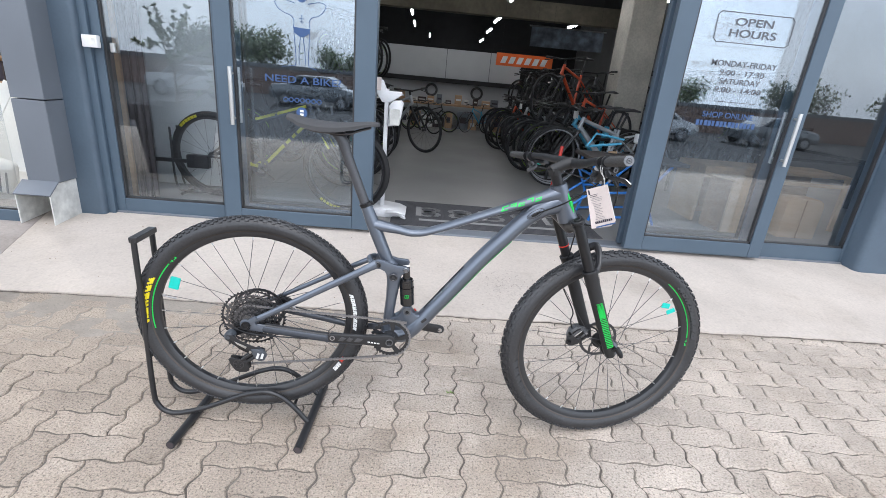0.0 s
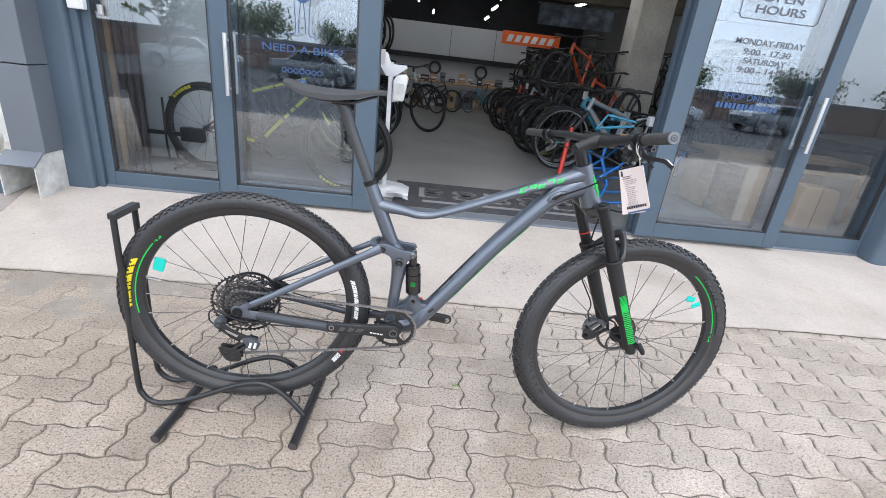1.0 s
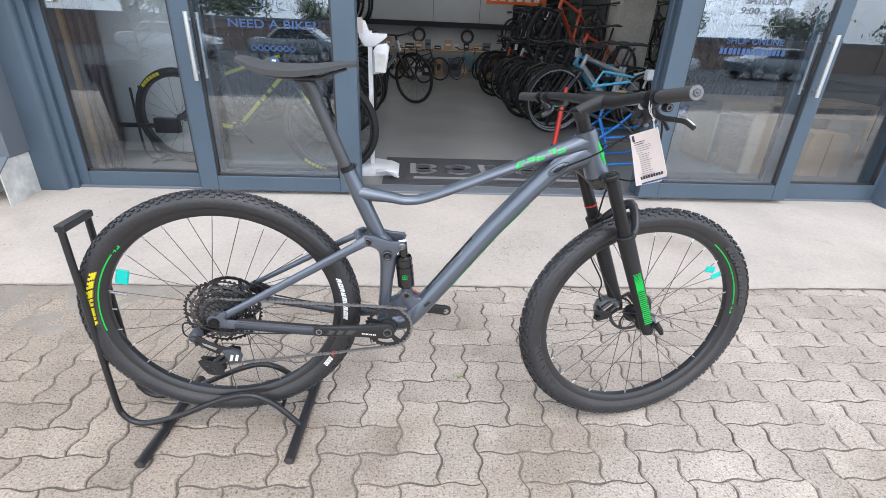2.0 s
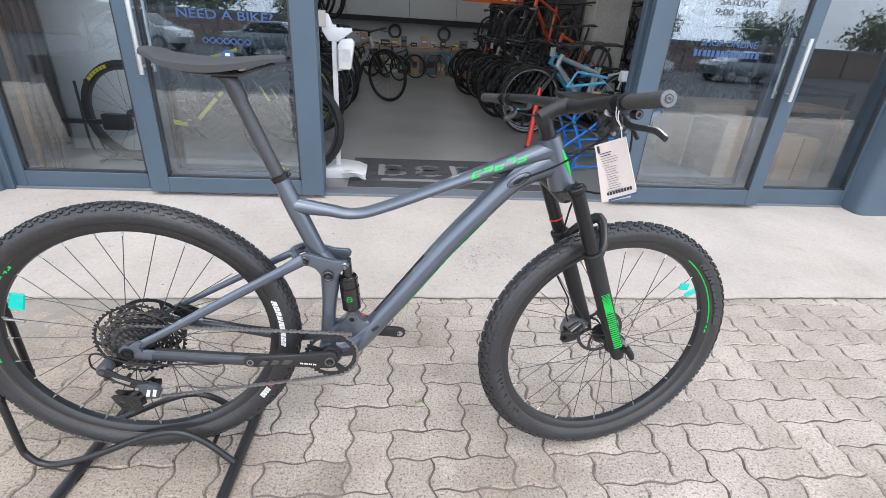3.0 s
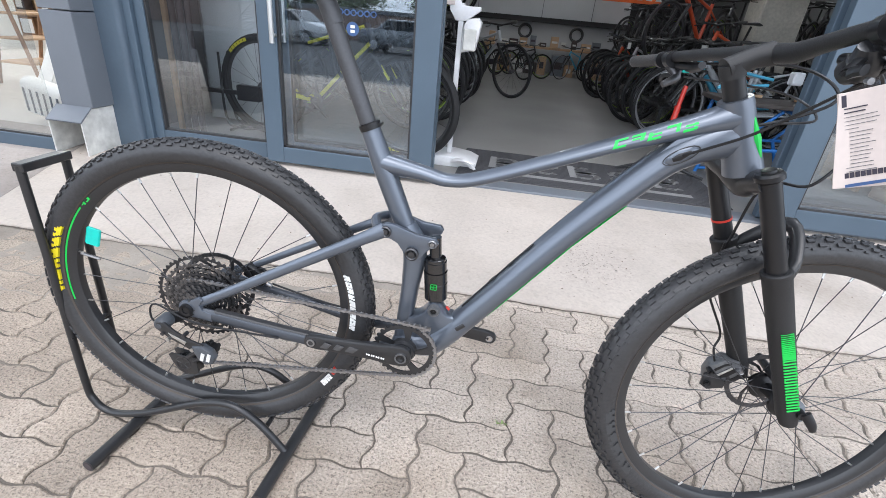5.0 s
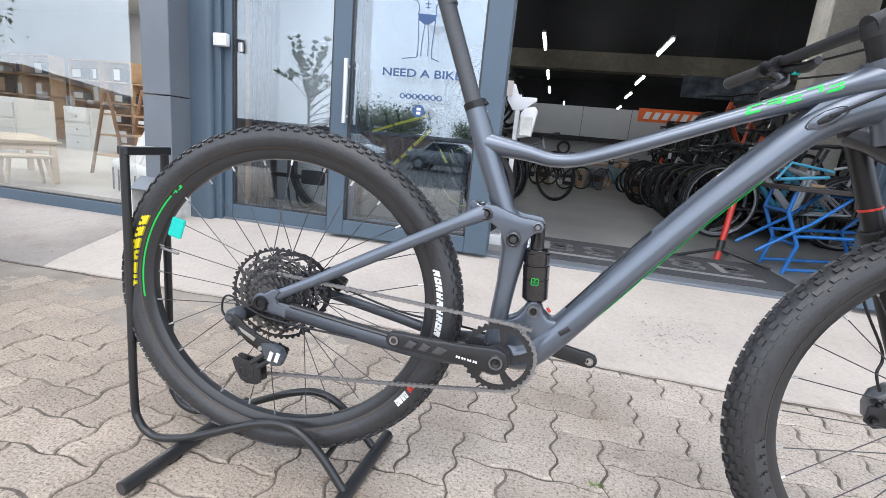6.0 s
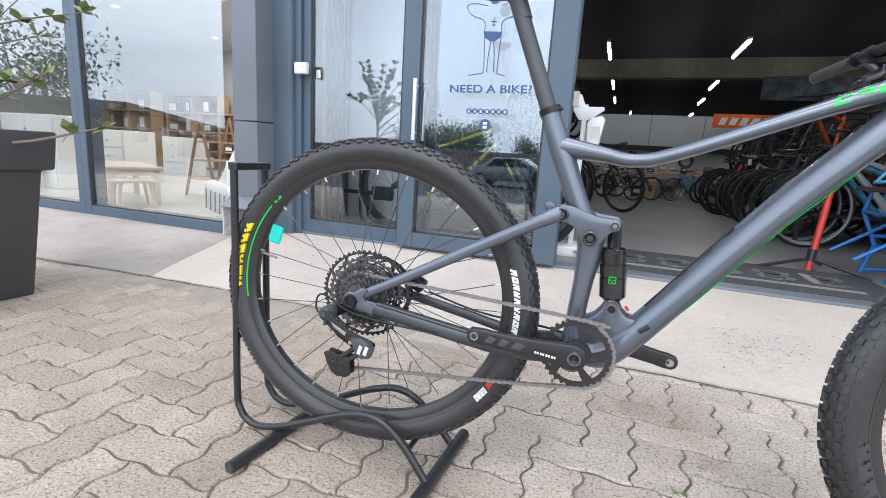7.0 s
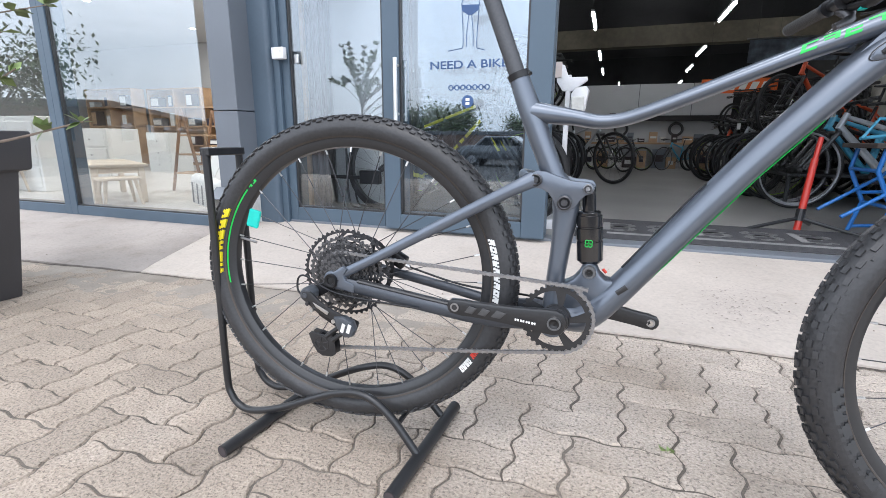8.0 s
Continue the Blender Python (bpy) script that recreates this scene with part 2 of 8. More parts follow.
LEAF = material("green_leaf", (0.21, 0.285, 0.105), 0.5, grain=30, vary=0.25, stain=4, stains=0.3, bump=0.05, random_each=0.25)
BARK = material("grey_bark", (0.22, 0.175, 0.14), 0.9, grain=60, vary=0.2, bump=0.3)
WHITE_PLASTIC = material("white_plastic", (0.72, 0.72, 0.73), 0.4, grain=60, vary=0.03, bump=0.01)
BROWN = material("brown_curtain", (0.055, 0.044, 0.046), 0.8, grain=60, vary=0.15, bump=0.1)
ASPHALT = material("asphalt", (0.05, 0.049, 0.048), 0.9, grain=120, vary=0.2, stain=0.4, stains=0.15, bump=0.1)
CAR_WHITE = material("pale_car_paint", (0.36, 0.37, 0.38), 0.25, grain=50, vary=0.02, bump=0.0, coat=0.8)
CAR_GREY = material("grey_car_paint", (0.13, 0.14, 0.15), 0.3, 0.3, grain=50, vary=0.02, bump=0.0, coat=0.8)
DARKGLASS = material("dark_window", (0.02, 0.024, 0.028), 0.08, grain=20, vary=0.05, bump=0.0)
BRICKWORK = material("red_brown_wall", (0.16, 0.115, 0.095), 0.9, grain=20, vary=0.15, bump=0.1)
ROOFING = material("dark_roofing", (0.11, 0.115, 0.12), 0.7, grain=10, vary=0.15, bump=0.1)
TUBE_LIGHT = glowing("fluorescent_tube", (1.0, 0.97, 0.92), 12.0)
DOWN_LIGHT = glowing("downlight_glow", (1.0, 0.95, 0.85), 10.0)


# ---- mesh helpers ----
def part(name, bm, mat, parent=None, label="", at=None, sharp=35):
    """Links a bmesh as one mesh object under a thing or a part."""
    me = bpy.data.meshes.new(name)
    bmesh.ops.recalc_face_normals(bm, faces=bm.faces[:])
    bm.to_mesh(me)
    bm.free()
    me.materials.append(mat)
    me.polygons.foreach_set("use_smooth", [True] * len(me.polygons))
    me.set_sharp_from_angle(angle=radians(sharp))
    ob = new(name, me)
    if parent:
        ob.parent = parent
    if at is not None:
        ob.matrix_basis = at
    return tagged(ob, label)


def thing(name, at=(0, 0, 0), label="", category="", group="", turn=0.0):
    ob = new(name)
    ob.empty_display_size = 0.1
    ob.matrix_basis = at if isinstance(at, Matrix) else pose(*at, 0, 0, turn)
    return tagged(ob, label, category, group)


def group_part(name, parent, m, label=""):
    ob = new(name)
    ob.empty_display_size = 0.05
    ob.parent, ob.matrix_basis = parent, m
    return tagged(ob, label)


def box(lo, hi, bevel=0.0, bm=None, segments=1):
    own = bmesh.new()
    bmesh.ops.create_cube(own, size=1)
    size = [h - l for l, h in zip(lo, hi)]
    mid = [(h + l) / 2 for l, h in zip(lo, hi)]
    own.transform(Matrix.LocRotScale(mid, None, size))
    if bevel:
        bmesh.ops.bevel(own, geom=own.edges[:], offset=bevel, segments=segments, affect="EDGES", profile=0.5)
    return own if bm is None else join(bm, own)


def join(bm, other, m=None):
    if m is not None:
        other.transform(m)
    me = bpy.data.meshes.new("temporary")
    other.to_mesh(me)
    other.free()
    bm.from_mesh(me)
    bpy.data.meshes.remove(me)
    return bm


def smooth_path(points, steps=6):
    """Catmull-Rom points through the given ones."""
    p = [Vector(q) for q in points]
    p = [p[0] * 2 - p[1], *p, p[-1] * 2 - p[-2]]
    out = []
    for i in range(1, len(p) - 2):
        for k in range(steps):
            t = k / steps
            out.append(0.5 * (2 * p[i] + (p[i + 1] - p[i - 1]) * t + (2 * p[i - 1] - 5 * p[i] + 4 * p[i + 1] - p[i + 2]) * t * t + (3 * p[i] - p[i - 1] - 3 * p[i + 1] + p[i + 2]) * t ** 3))
    return [*out, p[-2]]


def tube(points, radius, n=12, ref=(0, 1, 0), bm=None, steps=0):
    """A swept tube. radius: a number, or one (across ref, along ref) pair or number for each point, spread over the path."""
    pts = smooth_path(points, steps) if steps else [Vector(q) for q in points]
    radii = radius if isinstance(radius, (list, tuple)) else [radius]
    radii = [(r, r) if isinstance(r, (int, float)) else r for r in radii]
    bm = bm if bm is not None else bmesh.new()
    ref = Vector(ref)
    rings = []
    for i, p in enumerate(pts):
        t = (pts[min(i + 1, len(pts) - 1)] - pts[max(i - 1, 0)]).normalized()
        a = ref - t * ref.dot(t)
        if a.length < 1e-3:
            a = Vector((0.3, 0.2, 1)) - t * Vector((0.3, 0.2, 1)).dot(t)
        a.normalize()
        b = t.cross(a)
        s = i / (len(pts) - 1) * (len(radii) - 1)
        k = min(int(s), len(radii) - 1)
        r0, r1 = radii[k], radii[min(k + 1, len(radii) - 1)]
        rb, ra = (r0[j] + (r1[j] - r0[j]) * (s - k) for j in (0, 1))
        rings.append([bm.verts.new(p + a * ra * math.cos(2 * math.pi * q / n) + b * rb * math.sin(2 * math.pi * q / n)) for q in range(n)])
    for r, s in zip(rings, rings[1:]):
        for q in range(n):
            bm.faces.new((r[q], r[(q + 1) % n], s[(q + 1) % n], s[q]))
    bm.faces.new(rings[0])
    bm.faces.new(rings[-1])
    return bm


def lathe(profile, n=32, closed=True, bm=None, m=None):
    """Turns (radius, y) points about the y axis."""
    own = bmesh.new()
    rings = [[own.verts.new((r * math.cos(2 * math.pi * k / n), y, r * math.sin(2 * math.pi * k / n))) for r, y in profile] for k in range(n)]
    count = len(profile)
    for k in range(n):
        a, b = rings[k], rings[(k + 1) % n]
        for j in range(count if closed else count - 1):
            i = (j + 1) % count
            own.faces.new((a[j], a[i], b[i], b[j]))
    if not closed:
        own.faces.new([r[0] for r in rings])
        own.faces.new([r[-1] for r in rings])
    if m is not None:
        own.transform(m)
    return own if bm is None else join(bm, own)


def rod(a, b, r, n=8, bm=None):
    return tube([a, b], r, n, (0.31, 0.83, 0.46), bm)


def prism(outline, y0, y1, bevel=0.0, bm=None):
    """An outline of (x, z) points given thickness along y."""
    own = bmesh.new()
    front = [own.verts.new((x, y0, z)) for x, z in outline]
    back = [own.verts.new((x, y1, z)) for x, z in outline]
    own.faces.new(front)
    own.faces.new(back[::-1])
    for i in range(len(front)):
        j = (i + 1) % len(front)
        own.faces.new((front[i], back[i], back[j], front[j]))
    if bevel:
        bmesh.ops.recalc_face_normals(own, faces=own.faces[:])
        edges = [e for e in own.edges if abs(e.verts[0].co.y - e.verts[1].co.y) < 1e-6]
        bmesh.ops.bevel(own, geom=edges, offset=bevel, segments=2, affect="EDGES", profile=0.5)
    return own if bm is None else join(bm, own)


def gear(r_out, r_in, teeth, y, thick, bm=None, tooth=0.004):
    own = bmesh.new()
    n = teeth * 4
    loops = []
    for yy in (y, y + thick):
        outer = [own.verts.new(((r_out + (tooth if k % 4 in (1, 2) else 0)) * math.cos(2 * math.pi * k / n), yy, (r_out + (tooth if k % 4 in (1, 2) else 0)) * math.sin(2 * math.pi * k / n))) for k in range(n)]
        inner = [own.verts.new((r_in * math.cos(2 * math.pi * k / n), yy, r_in * math.sin(2 * math.pi * k / n))) for k in range(n)]
        loops.append((outer, inner))
    (o0, i0), (o1, i1) = loops
    for k in range(n):
        j = (k + 1) % n
        own.faces.new((o0[k], o0[j], i0[j], i0[k]))
        own.faces.new((o1[k], i1[k], i1[j], o1[j]))
        own.faces.new((o0[k], o1[k], o1[j], o0[j]))
        own.faces.new((i0[k], i0[j], i1[j], i1[k]))
    return own if bm is None else join(bm, own)


def spider(r_out, r_a, r_b, r_in, teeth, arms, y, thick, tooth, swirl=0.0, fill=0.35):
    """A toothed ring joined to a hub ring by flat arms, as one connected plate."""
    bm = bmesh.new()
    n = teeth * 4
    radii = (r_out, r_a, (r_a + r_b) / 2, r_b, r_in)
    layers = []
    for yy in (y, y + thick):
        loops = []
        for i, r in enumerate(radii):
            twist = swirl * (0, 0, 0.5, 1, 1)[i]
            loops.append([bm.verts.new(((r + (tooth if i == 0 and k % 4 in (1, 2) else 0)) * math.cos(2 * math.pi * k / n - twist), yy, (r + (tooth if i == 0 and k % 4 in (1, 2) else 0)) * math.sin(2 * math.pi * k / n - twist))) for k in range(n)])
        layers.append(loops)
    for k in range(n):
        j = (k + 1) % n
        solid = (k * arms / n) % 1.0 < fill
        for i in range(4):
            if i in (1, 2) and not solid:
                continue
            for loops in layers:
                bm.faces.new((loops[i][k], loops[i][j], loops[i + 1][j], loops[i + 1][k]))
        for i in (0, 4):
            bm.faces.new((layers[0][i][k], layers[1][i][k], layers[1][i][j], layers[0][i][j]))
    loose = [v for v in bm.verts if not v.link_faces]
    bmesh.ops.delete(bm, geom=loose, context="VERTS")
    return bm


def lettering(name, text, size, m, mat, parent=None, label="", extrude=0.0006, align="LEFT", width=0.3):
    """Flat letters in the built-in font, upright in the x-z plane of the pose m."""
    curve = bpy.data.curves.new("letters", "FONT")
    curve.body, curve.size, curve.extrude, curve.align_x, curve.offset = text, size, extrude, align, size * 0.012
    source = bpy.data.objects.new("letters", curve)
    me = bpy.data.meshes.new_from_object(source)
    bpy.data.objects.remove(source)
    bpy.data.curves.remove(curve)
    span = [v.co.x for v in me.vertices]
    me.transform(pose(0, 0, 0, 90) @ Matrix.Diagonal((width / (max(span) - min(span)), 1, 1, 1)))
    me.materials.append(mat)
    ob = new(name, me)
    ob.parent, ob.matrix_basis = parent, m
    return tagged(ob, label)


def structure(name, bm, mat, label="", sharp=35):
    return tagged(part(name, bm, mat, sharp=sharp), label=label, kind="structure")

# ---- ground, slab and paving bed ----
ALONG_X = Matrix(((0, 1, 0, 0), (1, 0, 0, 0), (0, 0, 1, 0), (0, 0, 0, 1)))
YARD = -0.62


def yard_sheet(profile, x0, x1):
    """A sheet whose section across the yard is given as (y, z)."""
    bm = join(bmesh.new(), prism(profile, x0, x1), ALONG_X)
    bmesh.ops.recalc_face_normals(bm, faces=bm.faces)
    return bm


structure("ground", yard_sheet([(-400, YARD - 0.012), (-8.0, YARD - 0.012), (-3.0, -0.0052), (400, -0.0052), (400, -2.0), (-400, -2.0)], -400, 400), JOINT, "sandy paving bed and yard ground")
structure("road", yard_sheet([(-110, YARD), (-8.0, YARD), (-3.0, 0.0), (-3.0, -0.3), (-8.0, YARD - 0.3), (-110, YARD - 0.3)], -120, 120), ASPHALT, "grey asphalt of the sloping yard and car park")

SLAB_EDGE = [(-9.0, 0.42), (-2.4, 0.735), (-1.6, 0.80), (-1.2, 0.818), (0.0, 0.82), (0.9, 0.825), (3.2, 0.815), (9.0, 0.815)]


def slab_edge(x):
    for (x0, y0), (x1, y1) in zip(SLAB_EDGE, SLAB_EDGE[1:]):
        if x <= x1:
            return y0 + (y1 - y0) * (x - x0) / (x1 - x0)
    return SLAB_EDGE[-1][1]


def slab_piece(x0, x1, lean0, lean1):
    """A cast slab that rises towards the doors, with a worn front edge. lean: how far its end joints run aside on the way back."""
    bm = bmesh.new()
    nx, ny = max(4, int((x1 - x0) / 0.03)), 14
    grid = []
    for i in range(nx + 1):
        col = []
        for j in range(ny + 1):
            v = j / ny
            x = x0 + (x1 - x0) * i / nx
            x += (lean0 * (1 - i / nx) + lean1 * i / nx) * v
            worn = 0.012 * noise.noise((x * 6, 1.7, 0)) + 0.006 * noise.noise((x * 25, 4.2, 0))
            y0 = slab_edge(x) + worn
            y = y0 + (2.05 - y0) * v
            z = 0.016 + 0.08 * v + 0.003 * noise.noise((x * 1.5, y * 1.5, 3))
            col.append(bm.verts.new((x, y, z - (0.006 if j == 0 else 0))))
        grid.append(col)
    for i in range(nx):
        for j in range(ny):
            bm.faces.new((grid[i][j], grid[i + 1][j], grid[i + 1][j + 1], grid[i][j + 1]))
    rim = [grid[i][0] for i in range(nx + 1)] + [grid[nx][j] for j in range(1, ny + 1)] + [grid[i][ny] for i in range(nx - 1, -1, -1)] + [grid[0][j] for j in range(ny - 1, 0, -1)]
    low = [bm.verts.new((v.co.x, v.co.y, -0.15)) for v in rim]
    for k in range(len(rim)):
        j = (k + 1) % len(rim)
        bm.faces.new((rim[k], low[k], low[j], rim[j]))
    return bm


structure("pavement_slab_1", slab_piece(-9.0, -1.7105, 0, -0.42), SLAB_DARK, "stained pale concrete slab before the shop windows")
structure("pavement_slab_2", slab_piece(-1.708, 9.0, -0.42, 0), SLAB, "stained pale concrete slab before the sliding doors")

def joint_strip(x0, x1):
    """An uneven dark strip laid in place of the open gap between the paving and the slab."""
    bm = bmesh.new()
    last = None
    n = int((x1 - x0) / 0.02)
    for i in range(n + 1):
        x = x0 + (x1 - x0) * i / n
        y = slab_edge(x) + 0.012 * noise.noise((x * 6, 1.7, 0)) + 0.006 * noise.noise((x * 25, 4.2, 0))
        wide = 0.006 + 0.007 * abs(noise.noise((x * 9, 8.8, 2))) + 0.004 * noise.noise((x * 40, 3.1, 5))
        pair = [bm.verts.new((x, y + 0.004, 0.004)), bm.verts.new((x, y - max(0.002, wide), 0.0025))]
        if last:
            bm.faces.new((last[0], last[1], pair[1], pair[0]))
        last = pair
    return bm


structure("pavement_joint", joint_strip(-6.0, 5.0), JOINT, "dark strip along the joint between paving and slab")

GREYWALL = material("dim_grey_wall", (0.13, 0.13, 0.13), 0.8, grain=30, vary=0.06, stain=1.0, stains=0.15)
# ---- the bicycle shop: floor, walls, ceiling ----
structure("floor", box((-1.95, 1.99, -0.2), (8.0, 24.0, 0.098)), FLOOR, "smooth grey painted concrete shop floor")
structure("wall_west", box((-2.15, 2.12, 0), (-1.95, 24.0, 4.4)), GREYWALL)
structure("wall_east", box((8.0, 1.99, 0), (8.2, 24.0, 4.4)), GREYWALL)
structure("wall_back", box((-2.15, 24.0, 0), (8.2, 24.2, 4.4)), NEAR_BLACK)
structure("ceiling", box((-2.15, 1.99, 4.4), (8.2, 24.2, 4.6)), NEAR_BLACK)
PANEL = material("grey_white_panel", (0.46, 0.47, 0.48), 0.6, grain=40, vary=0.03, stain=1.0, stains=0.08, bump=0.02)
structure("wall_front", box((-9.5, 1.9, 2.75), (9.0, 2.14, 5.2)), CLAD, "grey clad wall over the glass doors")
structure("wall_front_east", box((4.27, 1.93, 0), (9.0, 2.14, 2.75)), CLAD)
# brown beam concrete, its colour lowered further for the dim interior
beam = box((-1.95, 11.8, 2.84), (8.0, 12.15, 3.27))
structure("beam_1", beam, material("dim_brown_beam_concrete", (0.185, 0.165, 0.125), 0.9, grain=12, vary=0.15, stain=1.2, stains=0.3, bump=0.2), "bare concrete beam under the dark ceiling")
structure("column_head", box((3.1, 5.7, 3.3), (4.3, 6.5, 4.4), 0.02), CONCRETE, "flared bare concrete column head")
structure("column", box((3.36, 5.85, 0.098), (3.84, 6.3, 4.4), 0.015), LIT_COLUMN, "square bare concrete column between the bicycles")
# partition with workshop wall
structure("partition_upper", box((-1.95, 11.2, 1.23), (2.9, 11.3, 1.92), 0.004), PANEL, "white panelled partition above the workshop")
structure("partition_lower", box((-1.95, 11.25, 0.1), (2.9, 11.33, 1.12)), PANEL, "white workshop wall")
# shade of the gap below the panels, put in as a near-black strip
structure("trim_rail", box((-1.95, 11.1, 1.12), (2.9, 11.34, 1.23)), NEAR_BLACK, "near-black strip for the shadow gap under the partition")
for px_ in (-0.45, 1.0, 2.1):
    structure("trim_joint", box((px_, 11.192, 1.23), (px_ + 0.012, 11.202, 1.92)), VINYL_GREY)

# ---- shop front ----
FY = 1.93


def leaf(name, x0, x1, y, stile0, stile1, rail0, base, label, top=2.62, glass=None):
    """A glazed leaf: two stiles, two rails, a glazing bead and one pane."""
    ob = tagged(thing(name, (0, 0, 0)), label=label, kind="structure")
    part("stile", box((x0, y, base), (x0 + stile0, y + 0.055, top), 0.003), FRAME, ob)
    if stile1 > 0.02:
        part("stile", box((x1 - stile1, y, base), (x1, y + 0.055, top), 0.003), FRAME, ob)
    part("rail", box((x0 + stile0, y + 0.002, base), (x1 - stile1, y + 0.053, base + rail0), 0.003), FRAME, ob)
    part("rail", box((x0 + stile0, y + 0.002, top - 0.1), (x1 - stile1, y + 0.053, top), 0.003), FRAME, ob)
    bead = bmesh.new()
    a0, a1, b0, b1 = x0 + stile0, x1 - stile1, base + rail0, top - 0.1
    for lo, hi in (((a0, 0, b0), (a1, 0, b0 + 0.012)), ((a0, 0, b1 - 0.012), (a1, 0, b1)), ((a0, 0, b0), (a0 + 0.012, 0, b1)), ((a1 - 0.012, 0, b0), (a1, 0, b1)))[: 4 if stile1 > 0.02 else 3]:
        box((lo[0], y + 0.012, lo[2]), (hi[0], y + 0.042, hi[2]), 0, bead)
    part("glazing_bead", bead, RUBBER, ob)
    pane = part("pane", box((a0 + 0.004, y + 0.024, b0 + 0.004), (a1 - 0.004, y + 0.03, b1 - 0.004)), glass or GLASS, ob, "clear plate glass")
    pane.visible_shadow = False
    return ob


def pull(parent, x, y, z0, z1, side=-1):
    """A straight bar handle on two stubs, outside or inside the leaf."""
    out = y + side * 0.045
    bm = tube([(x, out, z0), (x, out, z1)], 0.0135, 14, (1, 0, 0))
    for z in (z0 + 0.04, z1 - 0.04):
        rod((x, y, z), (x, out, z), 0.009, 10, bm)
    part("door_handle", bm, ALUMINIUM, parent, "brushed steel bar handle")


leaf("window_1", -1.645, -0.83, FY + 0.03, 0.06, 0.05, 0.105, 0.092, "fixed glass pane in a blue-grey aluminium frame")
door_1 = leaf("door_1", -0.84, 0.196, FY - 0.045, 0.108, 0.137, 0.095, 0.11, "glass sliding door leaf in a blue-grey aluminium frame")
pull(door_1, -0.736, FY - 0.045, 0.798, 1.163)
pull(door_1, -0.736, FY + 0.01, 0.798, 1.163, 1)
door_2 = leaf("door_2", 2.122, 3.205, FY - 0.045, 0.135, 0.098, 0.105, 0.115, "glass sliding door leaf with opening hours in a blue-grey frame")
pull(door_2, 3.125, FY - 0.045, 0.828, 1.195)
pull(door_2, 3.125, FY + 0.01, 0.828, 1.195, 1)
leaf("window_2", 3.17, 3.99, FY + 0.03, 0.06, 0.06, 0.115, 0.1, "fixed glass pane beside the sliding door")
for side_name, s0, s1 in (("window_6", -0.835, 0.19), ("window_7", 2.127, 3.2)):
    leaf(side_name, s0, s1, FY + 0.075, 0.115, 0.11, 0.1, 0.112, "fixed glass sidelight behind the open sliding leaf")
structure("trim_head", box((-1.95, FY - 0.04, 2.62), (4.3, FY + 0.2, 2.75)), FRAME, "blue-grey header of the sliding doors")
structure("trim_sill", box((-1.7, FY + 0.018, 0.06), (3.98, FY + 0.16, 0.104), 0.004), CLAD, "worn metal threshold track")
structure("trim_jamb_1", box((-1.715, FY + 0.0, 0.05), (-1.645, FY + 0.12, 2.62), 0.004), FRAME)
structure("trim_jamb_2", box((-1.74, FY + 0.03, 0.05), (-1.717, FY + 0.12, 2.62)), RUBBER)
structure("pillar_1", box((-1.93, FY - 0.045, 0.02), (-1.69, FY + 0.10, 4.0), 0.03, segments=5), PILLAR, "scuffed blue-grey painted steel pillar")
structure("pillar_2", box((3.95, FY - 0.12, 0.02), (4.27, FY + 0.18, 4.0), 0.05, segments=5), PILLAR, "scuffed blue-grey painted steel pillar")

# grey clad column with an open foot
clad = tagged(thing("clad_column", (0.04, 0, 0)), label="grey sheet-clad column with an open flared foot", kind="structure")
part("panel", box((-2.085, 1.72, 0.34), (-1.88, 2.1, 0.86), 0.004), CLAD, clad)
part("panel", box((-2.085, 1.72, 0.866), (-1.88, 2.1, 4.0), 0.004), CLAD, clad)
foot = bmesh.new()
for x in (-2.115, -1.90):
    side = prism([(1.63, 0.04), (1.63, 0.27), (1.718, 0.335), (2.05, 0.335), (2.05, 0.05)], 0, 0.008)
    join(foot, side, Matrix.Translation((x, 0, 0)) @ Matrix(((0, 1, 0, 0), (1, 0, 0, 0), (0, 0, 1, 0), (0, 0, 0, 1))))
part("side_plate", foot, SHEET_IN, clad, "pale bent sheet")
part("top_plate", join(bmesh.new(), prism([(1.625, 0.266), (1.717, 0.338), (1.717, 0.347), (1.622, 0.274)], -2.119, -1.888), Matrix(((0, 1, 0, 0), (1, 0, 0, 0), (0, 0, 1, 0), (0, 0, 0, 1)))), CLAD, clad)
part("back_plate", box((-2.107, 1.92, 0.04), (-1.901, 1.94, 0.33)), SHEET_IN, clad)

sensor = tagged(thing("door_sensor", (-1.612, FY - 0.01, 1.2), "small white plastic box on the steel pillar", "sensor"))
part("housing", box((-0.05, -0.04, 0), (0.045, 0.0, 0.075), 0.006, segments=2), WHITE_PLASTIC, sensor)
part("reader", box((0.072, 0.037, -0.02), (0.102, 0.059, 0.04), 0.004), ALUMINIUM, sensor, "grey reader plate")
part("keypad", box((0.012, -0.043, 0.022), (0.034, -0.038, 0.056), 0.001), SHEET_IN, sensor)

# ---- the shop next door ----
PALE_TILE = material("pale_floor_tile", (0.5, 0.48, 0.45), 0.35, grain=30, vary=0.04, stain=2, stains=0.06)
structure("floor_next", box((-12.0, 1.72, -0.2), (-2.09, 2.1, 0.055)), PALE_TILE)
structure("floor_next_back", box((-12.0, 2.1, -0.2), (-2.15, 8.0, 0.055)), PALE_TILE, "pale floor of the shop next door")
structure("wall_next_back", box((-12.0, 8.0, 0), (-2.15, 8.2, 3.0)), PANEL)
structure("wall_next_west", box((-12.2, 1.7, 0), (-12.0, 8.2, 3.0)), PANEL)
structure("wall_next_east", box((-2.25, 2.12, 0), (-2.155, 8.0, 3.0)), PANEL)
structure("wall_next_return", box((-2.15, 2.104, 0), (-1.88, 2.116, 3.0)), PANEL)
